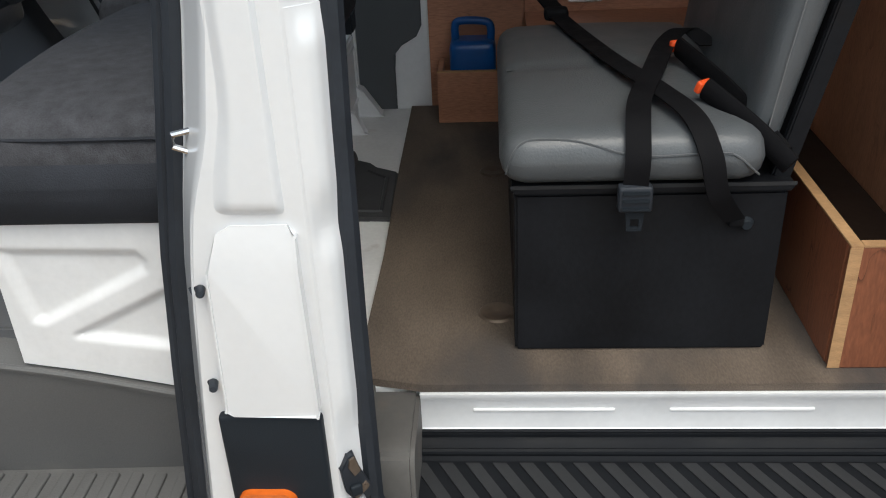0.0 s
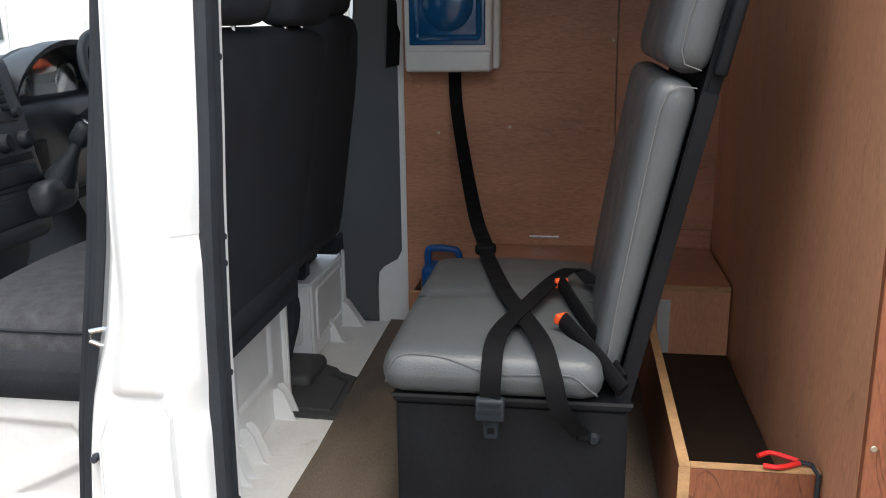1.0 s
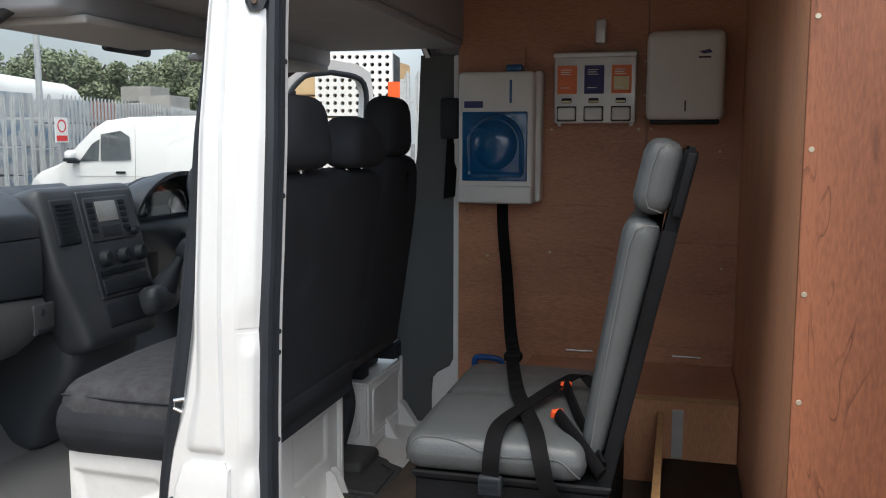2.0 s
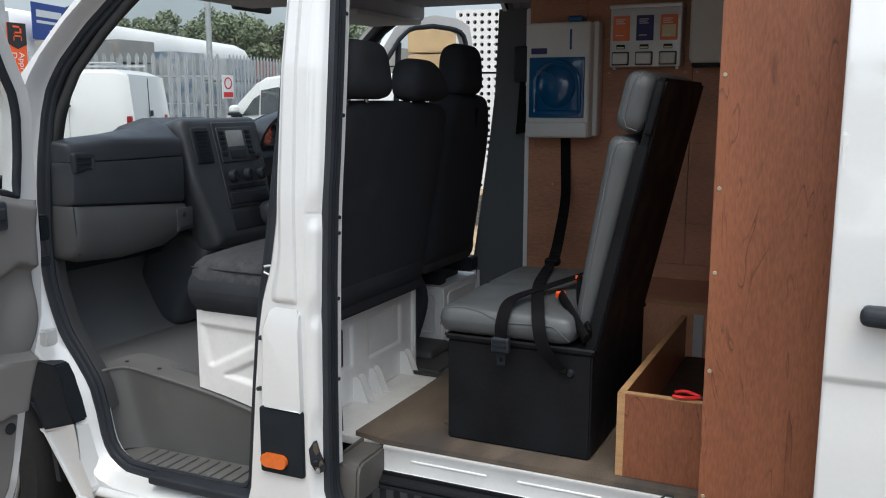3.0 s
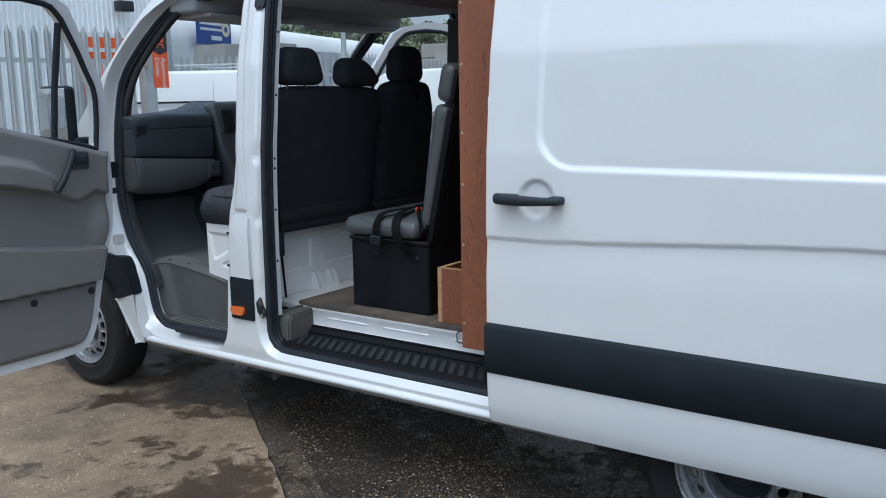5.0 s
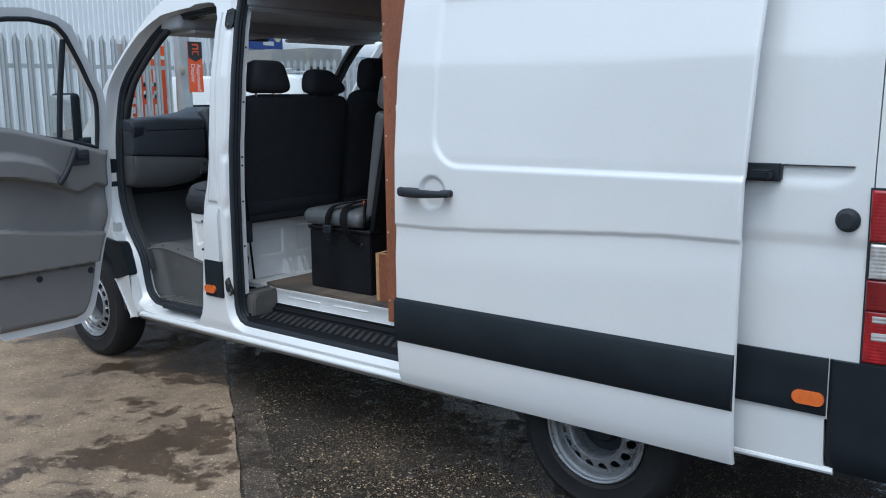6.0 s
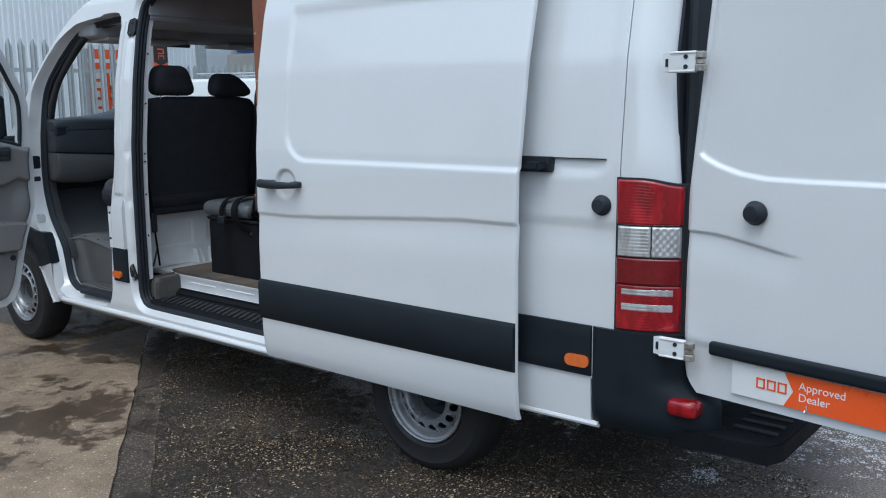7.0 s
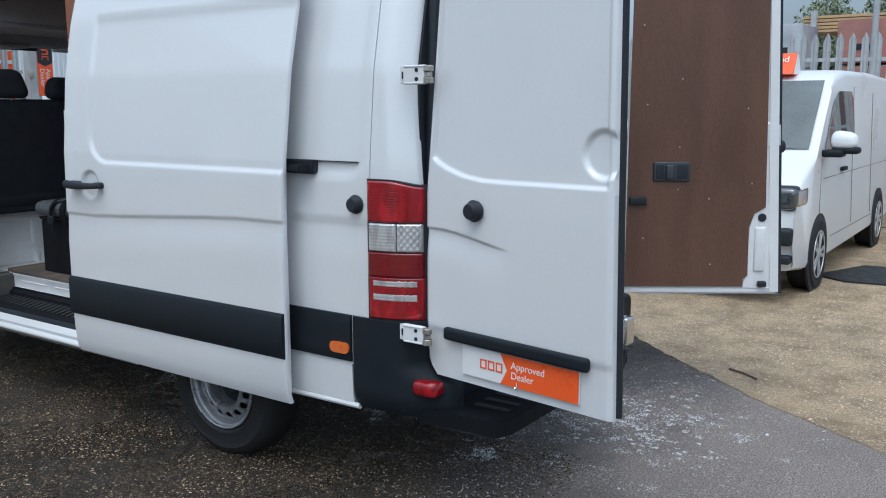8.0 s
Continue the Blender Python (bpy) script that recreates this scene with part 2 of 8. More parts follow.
GALV = mat("galvanised_steel", (0.43, 0.45, 0.46), 0.6, metal=0.1, vary=0.18, scale=7, spread=0.08)
CHROME = mat("bright_metal", (0.7, 0.7, 0.7), 0.22, metal=1.0, vary=0.05)
GREYDOOR = mat("mid_grey_door_plastic", (0.17, 0.165, 0.163), 0.55, vary=0.08, scale=7, bump=0.0004, fine=600)
GREYDASH = mat("grey_dash_plastic", (0.064, 0.067, 0.072), 0.55, vary=0.08, scale=7, bump=0.0004, fine=600)
DARKDASH = mat("charcoal_dash_plastic", (0.036, 0.041, 0.050), 0.40, vary=0.1, scale=7, bump=0.0005, fine=500)
STEPGREY = mat("scuffed_grey_step_plastic", (0.115, 0.115, 0.114), 0.6, vary=0.14, scale=5, bump=0.0005, fine=300, second=(0.165, 0.16, 0.152), amount=0.6)
PILLARDARK = mat("dark_grey_pillar_trim", (0.035, 0.037, 0.040), 0.7, vary=0.1, scale=9, bump=0.0004, fine=400)
CONSOLEGREY = mat("charcoal_console_plastic", (0.048, 0.053, 0.062), 0.42, vary=0.08, scale=7, bump=0.0004, fine=600)
CABFLOOR = mat("dark_grey_cab_floor", (0.12, 0.124, 0.130), 0.65, vary=0.14, scale=5, bump=0.0005, fine=300)
LINER = mat("dark_grey_headliner", (0.40, 0.42, 0.455), 0.9, vary=0.1, scale=9, bump=0.0005, fine=400)
PILLARTRIM = mat("dark_grey_panel_lining", (0.090, 0.096, 0.102), 0.8, vary=0.1, scale=9, bump=0.0005, fine=400)
SEATCLOTH = mat("black_seat_cloth", (0.031, 0.034, 0.041), 0.9, vary=0.25, scale=14, bump=0.0012, fine=420, spec=0.2)
SEATTOP = mat("patterned_dark_seat_cloth", (0.055, 0.056, 0.062), 0.92, vary=0.4, scale=40, bump=0.0012, fine=420, spec=0.2)
VINYL = mat("grey_vinyl", (0.084, 0.091, 0.097), 0.38, vary=0.07, scale=11, bump=0.0007, fine=260, rvary=0.08)
STITCH = mat("pale_stitching", (0.149, 0.153, 0.158), 0.8)
BLACKBOX = mat("black_painted_board", (0.0085, 0.0092, 0.0112), 0.55, spec=0.15, vary=0.3, scale=7, bump=0.0006, fine=90, second=(0.010, 0.009, 0.009), amount=0.62)
WEB = mat("black_seat_belt_webbing", (0.006, 0.006, 0.007), 0.7, spec=0.1, vary=0.2, scale=30, bump=0.0005, fine=800)
ORANGE = mat("orange_red_plastic", (0.85, 0.10, 0.02), 0.4, vary=0.06)
AMBER = mat("amber_lens", (0.66, 0.135, 0.012), 0.18, vary=0.12, scale=60, coat=0.8)
REDLENS = mat("red_lens", (0.24, 0.004, 0.009), 0.13, vary=0.25, scale=26, coat=0.6, second=(0.40, 0.008, 0.016), amount=0.50, stretch=(1, 1, 0.4))
DEEPRED = mat("dark_red_lens", (0.15, 0.003, 0.007), 0.12, vary=0.25, scale=20, coat=0.6)
CLEARLENS = mat("clear_ribbed_lens", (0.66, 0.66, 0.66), 0.16, vary=0.08, scale=40, coat=0.6, metal=0.5, second=(0.50, 0.49, 0.48), amount=0.5, stretch=(1.6, 1, 0.5))
BLUE = mat("blue_translucent_plastic", (0.012, 0.10, 0.27), 0.22, vary=0.12, scale=5, coat=0.5)
BLUECAN = mat("blue_jerrycan_plastic", (0.006, 0.075, 0.27), 0.4, vary=0.1)
DISPGREY = mat("grey_dispenser_plastic", (0.74, 0.745, 0.74), 0.42, vary=0.05, scale=8)
TOWELGREY = mat("pale_dispenser_plastic", (0.70, 0.70, 0.68), 0.38, vary=0.05, scale=8, second=(0.56, 0.55, 0.52), amount=0.72)
BRUSHED = mat("brushed_steel", (0.62, 0.63, 0.64), 0.4, metal=0.5, vary=0.08, stretch=(0.1, 1, 1), scale=30)
PALEYEL = mat("pale_paper_label", (0.75, 0.68, 0.45), 0.7)
LABELORANGE = mat("orange_label", (0.80, 0.23, 0.10), 0.6)
LABELBLUE = mat("navy_label", (0.045, 0.05, 0.17), 0.6)
SIGNORANGE = mat("orange_sign_vinyl", (0.86, 0.115, 0.018), 0.35, vary=0.05)
SIGNWHITE = mat("white_sign_vinyl", (0.80, 0.80, 0.79), 0.35, vary=0.03)
SIGNBLACK = mat("black_sign_vinyl", (0.02, 0.02, 0.022), 0.4)
SIGNBLUE = mat("blue_sign_board", (0.03, 0.07, 0.30), 0.45)
SIGNRED = mat("red_sign_vinyl", (0.65, 0.03, 0.03), 0.4)
PLY = plywood("reddish_plywood", (0.64, 0.325, 0.185), (0.32, 0.150, 0.082), 0.5, "z", coat=0.15, lines=0.45)
PLYX = plywood("reddish_plywood_level_grain", (0.50, 0.24, 0.138), (0.20, 0.088, 0.050), 0.5, "x", coat=0.15, lines=0.4)
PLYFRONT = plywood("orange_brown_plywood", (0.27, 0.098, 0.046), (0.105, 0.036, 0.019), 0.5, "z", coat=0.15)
PLYDOOR = plywood("dark_stained_plywood", (0.135, 0.066, 0.039), (0.040, 0.020, 0.013), 0.5, "z", coat=0.1, lines=0.35)
PLYEDGE = mat("raw_plywood_edge", (0.41, 0.245, 0.115), 0.7, vary=0.25, scale=25, stretch=(1, 1, 4), bump=0.001, fine=120)
MATTING = mat("worn_brown_ribbed_matting", (0.118, 0.092, 0.070), 0.85, vary=0.5, scale=7, stretch=(1, 0.35, 1), bump=0.0022, fine=330, second=(0.060, 0.052, 0.047), amount=0.51)
BLACKMAT = mat("black_step_plastic", (0.007, 0.008, 0.010), 0.6, spec=0.15, vary=0.2, scale=9)
TREADGREY = mat("worn_grey_tread_strip", (0.017, 0.018, 0.020), 0.6, vary=0.2, scale=12)
TOOLRED = mat("red_rubber_grip", (0.65, 0.02, 0.02), 0.5)
DARKLINER = mat("dark_brown_board", (0.022, 0.014, 0.010), 0.7, vary=0.3, scale=9, spec=0.2)
KNUCKLE = mat("worn_bare_steel", (0.42, 0.40, 0.36), 0.38, metal=0.7, vary=0.3, scale=40, second=(0.16, 0.12, 0.085), amount=0.55)
DIRTYSTEEL = mat("brown_stained_steel", (0.12, 0.092, 0.070), 0.5, metal=0.4, vary=0.3, scale=30)
DIRTYPAINT = mat("dusty_beige_sill_paint", (0.088, 0.084, 0.079), 0.6, vary=0.15, scale=12, second=(0.12, 0.10, 0.085), amount=0.6)
SCREW = mat("zinc_screw", (0.55, 0.5, 0.4), 0.4, metal=0.8)
SCREEN = mat("grey_radio_display", (0.33, 0.34, 0.34), 0.25)
MIRROR = mat("mirror_glass", (0.85, 0.86, 0.86), 0.03, metal=1.0, vary=0.01, rvary=0.01)
WINDOW = mat("dark_vehicle_glass", (0.045, 0.055, 0.058), 0.08, vary=0.3, scale=2.5, coat=1.0, rvary=0.02)
BOOTMAT = mat("dark_rubber_floor_mat", (0.052, 0.053, 0.055), 0.55, vary=0.15, scale=8, bump=0.0006, fine=300)
PALELINER = mat("pale_grey_visor_cloth", (0.45, 0.45, 0.45), 0.85, vary=0.06, scale=9, bump=0.0005, fine=400)
GLASS = glass("clear_window_glass", (0.97, 0.98, 0.975))
ASPHALT = ground_material("worn_asphalt", (0.026, 0.0195, 0.0140), (0.42, 0.315, 0.20), (0.62, 0.60, 0.58), 0.49, 62, 0.22, 0.65, 0.62, (5.25, 1.35, 2.55), ripple=0.010)
CONCRETE = ground_material("stained_concrete", (0.285, 0.212, 0.145), (0.66, 0.54, 0.39), (0.27, 0.235, 0.20), 0.515, 70, 0.3, 0.85, 0.30, ripple=0.005)
JOINT = ground_material("dark_joint_strip", (0.066, 0.050, 0.037), (0.40, 0.32, 0.22), (0.5, 0.47, 0.44), 0.50, 70, 0.3, 0.8, 0.40, ripple=0.005)
PALECONC = ground_material("dry_worn_concrete", (0.46, 0.345, 0.222), (0.92, 0.78, 0.58), (0.70, 0.67, 0.62), 0.58, 46, 0.6, 0.9, 0.62, ripple=0.010)
STONE = mat("pale_yard_stones", (0.30, 0.235, 0.160), 0.9, vary=0.35, scale=160, spec=0.08)
tn, tl = STONE.node_tree.nodes, STONE.node_tree.links
island, shade = tn.new("ShaderNodeNewGeometry"), tn.new("ShaderNodeValToRGB")
shade.color_ramp.elements.new(0.6)
for stop, (pos, c) in zip(shade.color_ramp.elements, ((0.0, (0.040, 0.029, 0.019)), (0.6, (0.16, 0.118, 0.075)), (1.0, (0.50, 0.40, 0.275)))):
    stop.position, stop.color = pos, (*c, 1)
tl.new(island.outputs["Random Per Island"], shade.inputs[0])
tl.new(shade.outputs[0], tn["Principled BSDF"].inputs["Base Color"])
STONEGREY = mat("grey_washed_stones", (0.40, 0.36, 0.335), 0.6, vary=0.8, scale=90, spec=0.3)
STONEBUFF = mat("buff_concrete_stones", (0.50, 0.40, 0.28), 0.9, vary=0.7, scale=70, spec=0.1)
FOAM = mat("white_soap_foam", (0.75, 0.76, 0.78), 0.7)
CLADDING = mat("grey_profiled_cladding", (0.84, 0.855, 0.865), 0.5, vary=0.05, scale=1, metal=0.0)
OFFWHITE = mat("off_white_render", (0.76, 0.76, 0.75), 0.8, vary=0.08, scale=0.6)
BLOCKGREY = mat("grey_concrete_blocks", (0.34, 0.33, 0.31), 0.9, vary=0.15, scale=3, spread=0.15)
BRICKRED = mat("red_brick_packs", (0.36, 0.18, 0.15), 0.9, vary=0.2, scale=6, spread=0.15)
TIMBER = mat("fresh_timber", (0.52, 0.36, 0.19), 0.8, vary=0.15, scale=4, spread=0.1)
WRAP = mat("blue_and_white_wrapping", (0.44, 0.46, 0.48), 0.4, vary=0.3, scale=3, second=(0.17, 0.24, 0.33), amount=0.5)
BARK = mat("tree_bark", (0.10, 0.08, 0.06), 0.9, vary=0.3, scale=8)
LEAF = mat("green_leaves", (0.19, 0.225, 0.135), 0.75, vary=0.25, scale=0.9, spread=0.15)
OFFROAD_VAN = mat("white_parked_van_paint", (0.80, 0.81, 0.81), 0.35, vary=0.03, scale=1.5, coat=0.3)


# ---- building helpers ----
def part(name, bm, material, parent=None, label="", smooth=40):
    bmesh.ops.recalc_face_normals(bm, faces=bm.faces)
    me = bpy.data.meshes.new(name)
    bm.to_mesh(me)
    bm.free()
    if smooth:
        me.polygons.foreach_set("use_smooth", [True] * len(me.polygons))
        me.set_sharp_from_angle(angle=radians(smooth))
    me.materials.append(material)
    ob = new(name, me)
    if parent:
        ob.parent = parent
    if label:
        tagged(ob, label)
    return ob


def thing(name, label, category, group="", kind="", at=(0, 0, 0)):
    ob = new(name)
    ob.location = at
    ob.empty_display_size = 0.1
    return tagged(ob, label, category, group, kind)


def box(bm, x0, x1, y0, y1, z0, z1, bevel=0.0, seg=2, m=None):
    t = bmesh.new()
    bmesh.ops.create_cube(t, size=1)
    for v in t.verts:
        v.co = Vector((x0 + (v.co.x + 0.5) * (x1 - x0), y0 + (v.co.y + 0.5) * (y1 - y0), z0 + (v.co.z + 0.5) * (z1 - z0)))
    if bevel:
        bmesh.ops.bevel(t, geom=t.edges[:], offset=bevel, segments=seg, affect="EDGES", clamp_overlap=True)
    return join(bm, t, m)


def join(bm, t, m=None):
    if m is not None:
        bmesh.ops.transform(t, matrix=m, verts=t.verts)
    table = {v: bm.verts.new(v.co) for v in t.verts}
    for f in t.faces:
        bm.faces.new([table[v] for v in f.verts])
    t.free()
    return bm


def boxed(x0, x1, y0, y1, z0, z1, bevel=0.004, seg=2, m=None):
    return box(bmesh.new(), x0, x1, y0, y1, z0, z1, bevel, seg, m)


def soft(bm, x0, x1, y0, y1, z0, z1, r, n=5, m=None, puff=None):
    """A box with round edges of radius r and n spans a side. puff(p): further shaping."""
    lo, hi = (x0, y0, z0), (x1, y1, z1)
    r = min(r, *(0.499 * (hi[i] - lo[i]) for i in range(3)))

    def stops(a):
        mids = [lo[a] + r + (hi[a] - lo[a] - 2 * r) * k / n for k in range(n + 1)]
        return [lo[a], lo[a] + 0.12 * r, lo[a] + 0.45 * r] + mids + [hi[a] - 0.45 * r, hi[a] - 0.12 * r, hi[a]]
    s = [stops(a) for a in range(3)]
    t = bmesh.new()
    seen = {}

    def vert(p):
        key = tuple(round(c, 6) for c in p)
        if key not in seen:
            q = Vector([min(max(p[a], lo[a] + r), hi[a] - r) for a in range(3)])
            d = Vector(p) - q
            w = q + d.normalized() * r if d.length else q
            seen[key] = t.verts.new(puff(w) if puff else w)
        return seen[key]
    for a in range(3):
        b, c = (a + 1) % 3, (a + 2) % 3
        for end in (lo[a], hi[a]):
            for i in range(len(s[b]) - 1):
                for j in range(len(s[c]) - 1):
                    quad = []
                    for u, v in ((i, j), (i + 1, j), (i + 1, j + 1), (i, j + 1)):
                        p = [0, 0, 0]
                        p[a], p[b], p[c] = end, s[b][u], s[c][v]
                        quad.append(vert(p))
                    if len(set(quad)) == 4:
                        t.faces.new(quad)
    return join(bm, t, m)


def softed(*a, **k):
    return soft(bmesh.new(), *a, **k)


def tri_prism(bm, loops, axis, a0, a1, m=None):
    """Outline loops (the first the outer one, the rest holes) in the two other axes, extruded from a0 to a1 along axis."""
    i = "xyz".index(axis)
    u, v = [(1, 2), (0, 2), (0, 1)][i]

    def lift(p, a):
        q = [0, 0, 0]
        q[i], q[u], q[v] = a, p[0], p[1]
        return Vector(q)
    from mathutils.geometry import tessellate_polygon
    flat = [p for loop in loops for p in loop]
    tris = tessellate_polygon([[Vector((p[0], p[1], 0)) for p in loop] for loop in loops])
    t = bmesh.new()
    low, top = [t.verts.new(lift(p, a0)) for p in flat], [t.verts.new(lift(p, a1)) for p in flat]
    for tri in tris:
        t.faces.new([low[k] for k in tri])
        t.faces.new([top[k] for k in tri])
    at = 0
    for loop in loops:
        c = len(loop)
        for k in range(c):
            p, q = at + k, at + (k + 1) % c
            t.faces.new([low[p], low[q], top[q], top[p]])
        at += c
    return join(bm, t, m)


def prism(loop, axis, a0, a1, bevel=0.0, holes=(), m=None):
    bm = tri_prism(bmesh.new(), [loop, *holes], axis, a0, a1, m)
    if bevel:
        bmesh.ops.dissolve_limit(bm, angle_limit=0.01, verts=bm.verts, edges=bm.edges)
        rim = [e for e in bm.edges if len(e.link_faces) == 2 and e.calc_face_angle(0) > 0.6]
        bmesh.ops.bevel(bm, geom=rim, offset=bevel, segments=2, affect="EDGES", clamp_overlap=True)
    return bm


def rounded(x0, x1, z0, z1, r, n=5):
    """A rectangle with round corners, as a loop of points."""
    out = []
    for cx, cz, a in ((x1 - r, z1 - r, 0), (x0 + r, z1 - r, 90), (x0 + r, z0 + r, 180), (x1 - r, z0 + r, 270)):
        out += [(cx + r * math.cos(radians(a + 90 * k / n)), cz + r * math.sin(radians(a + 90 * k / n))) for k in range(n + 1)]
    return out


def circle(cx, cz, r, n=20):
    return [(cx + r * math.cos(2 * math.pi * k / n), cz + r * math.sin(2 * math.pi * k / n)) for k in range(n)]


def tube(bm, pts, r, n=8, closed=False, flat=1.0, m=None, up=None):
    """A round (or, by flat, oval) rod along pts."""
    pts = [Vector(p) for p in pts]
    t, rings, c = bmesh.new(), [], len(pts)
    last = None
    for k, p in enumerate(pts):
        a = pts[(k - 1) % c] if closed or k else p
        b = pts[(k + 1) % c] if closed or k < c - 1 else p
        d = (b - a).normalized()
        ref = Vector(up) if up else (last if last else (Vector((0, 0, 1)) if abs(d.z) < 0.8 else Vector((0, 1, 0))))
        s = d.cross(ref)
        s = s.normalized() if s.length > 1e-6 else d.orthogonal().normalized()
        w = s.cross(d).normalized()
        last = w
        rings.append([t.verts.new(p + r * (math.cos(2 * math.pi * j / n) * s + flat * math.sin(2 * math.pi * j / n) * w)) for j in range(n)])
    for k in range(c if closed else c - 1):
        one, two = rings[k], rings[(k + 1) % c]
        for j in range(n):
            t.faces.new([one[j], one[(j + 1) % n], two[(j + 1) % n], two[j]])
    if not closed:
        t.faces.new(rings[0])
        t.faces.new(rings[-1])
    return join(bm, t, m)


def tubed(*a, **k):
    return tube(bmesh.new(), *a, **k)


def strap(bm, pts, width, thick, across):
    """A flat band along pts; across: its width's direction at each point, or one for all."""
    pts = [Vector(p) for p in pts]
    many = isinstance(across[0], (tuple, list, Vector))
    t, rows = bmesh.new(), []
    for k, p in enumerate(pts):
        w = Vector(across[k] if many else across).normalized()
        d = (pts[min(k + 1, len(pts) - 1)] - pts[max(k - 1, 0)]).normalized()
        u = d.cross(w).normalized() * thick / 2
        w = w * width / 2
        rows.append([t.verts.new(p + q) for q in (-w - u, w - u, w + u, -w + u)])
    for a, b in zip(rows, rows[1:]):
        for j in range(4):
            t.faces.new([a[j], a[(j + 1) % 4], b[(j + 1) % 4], b[j]])
    t.faces.new(rows[0])
    t.faces.new(rows[-1])
    return join(bm, t)


def spline(keys, n=8):
    """A smooth line through the keys."""
    k = [Vector(p) for p in keys]
    k = [2 * k[0] - k[1]] + k + [2 * k[-1] - k[-2]]
    out = []
    for i in range(1, len(k) - 2):
        for j in range(n):
            s = j / n
            out.append(0.5 * (2 * k[i] + (k[i + 1] - k[i - 1]) * s + (2 * k[i - 1] - 5 * k[i] + 4 * k[i + 1] - k[i + 2]) * s * s
                              + (3 * k[i] - k[i - 1] - 3 * k[i + 1] + k[i + 2]) * s ** 3))
    return out + [k[-2]]


def lathe(bm, profile, n=32, m=None):
    """A profile of (radius, height) turned round the z axis."""
    t, rings = bmesh.new(), []
    for r, h in profile:
        rings.append([t.verts.new((r * math.cos(2 * math.pi * j / n), r * math.sin(2 * math.pi * j / n), h)) for j in range(n)] if r > 1e-6 else [t.verts.new((0, 0, h))])
    for a, b in zip(rings, rings[1:]):
        for j in range(n):
            if len(a) == 1 and len(b) == 1:
                continue
            if len(a) == 1:
                t.faces.new([a[0], b[(j + 1) % n], b[j]])
            elif len(b) == 1:
                t.faces.new([a[j], a[(j + 1) % n], b[0]])
            else:
                t.faces.new([a[j], a[(j + 1) % n], b[(j + 1) % n], b[j]])
    return join(bm, t, m)


def lathed(*a, **k):
    return lathe(bmesh.new(), *a, **k)


def shell(us, vs, place, thick):
    """A sheet place(u, v) over a grid, with a back at the offset thick (a vector) and closed sides."""
    bm, front, back = bmesh.new(), [], []
    for u in us:
        row = [Vector(place(u, v)) for v in vs]
        front.append([bm.verts.new(p) for p in row])
        back.append([bm.verts.new(p + Vector(thick)) for p in row])
    a, b = len(us), len(vs)
    for i in range(a - 1):
        for j in range(b - 1):
            for g in (front, back):
                bm.faces.new([g[i][j], g[i + 1][j], g[i + 1][j + 1], g[i][j + 1]])
    ring = [(i, 0) for i in range(a)] + [(a - 1, j) for j in range(1, b)] + [(i, b - 1) for i in range(a - 2, -1, -1)] + [(0, j) for j in range(b - 2, 0, -1)]
    for (i, j), (k, l) in zip(ring, ring[1:] + ring[:1]):
        bm.faces.new([front[i][j], front[k][l], back[k][l], back[i][j]])
    return bm


def steps(a, b, n):
    return [a + (b - a) * k / n for k in range(n + 1)]


def smooth01(t):
    t = min(max(t, 0.0), 1.0)
    return t * t * (3 - 2 * t)


def lerp(table, z):
    for (a, p), (b, q) in zip(table, table[1:]):
        if z <= b:
            s = min(max((z - a) / (b - a), 0), 1)
            return p + (q - p) * s
    return table[-1][1]


def resample(loop, n):
    """n points at even steps round a closed loop."""
    pts = [Vector(p) for p in loop]
    pts.append(pts[0])
    run = [0.0]
    for a, b in zip(pts, pts[1:]):
        run.append(run[-1] + (b - a).length)
    out, k = [], 0
    for i in range(n):
        d = run[-1] * i / n
        while run[k + 1] < d:
            k += 1
        s = (d - run[k]) / max(run[k + 1] - run[k], 1e-9)
        out.append(pts[k].lerp(pts[k + 1], s))
    return out


def widened(loop, d):
    """A counter-clockwise loop pushed outward by d(p)."""
    n, out = len(loop), []
    for k, p in enumerate(loop):
        t = (loop[(k + 2) % n] - loop[k - 2]).normalized()
        out.append(p + Vector((t.y, -t.x)) * d(p))
    return out


def lettering(name, text, size, material, parent, m, label="", thick=0.0006, align="LEFT"):
    cu = bpy.data.curves.new(name, "FONT")
    cu.body, cu.size, cu.extrude, cu.align_x = text, size, thick, align
    tmp = bpy.data.objects.new(name, cu)
    scene.collection.objects.link(tmp)
    dg = bpy.context.evaluated_depsgraph_get()
    me = bpy.data.meshes.new_from_object(tmp.evaluated_get(dg))
    bpy.data.objects.remove(tmp)
    me.transform(m)
    me.materials.clear()
    me.materials.append(material)
    ob = new(name, me)
    ob.parent = parent
    if label:
        tagged(ob, label)
    return ob


# ---- the white panel van: x runs to its tail, y into it from its near side, 1.99 m wide ----
WIDE = 1.99
LEAN_IN = [(0.30, 0.035), (0.38, 0.012), (0.44, 0.0), (1.15, 0.0), (1.40, 0.006), (1.75, 0.038), (2.0, 0.085), (2.2, 0.14), (2.34, 0.21), (2.5, 0.30)]


def skin(x, z):
    y = lerp(LEAN_IN, z)
    if x < -1.6:
        y += 0.22 * ((-1.6 - x) / 0.8) ** 2
    if x > 3.18:
        y += 0.08 * min((x - 3.18) / 0.17, 1.3) ** 2
    return y


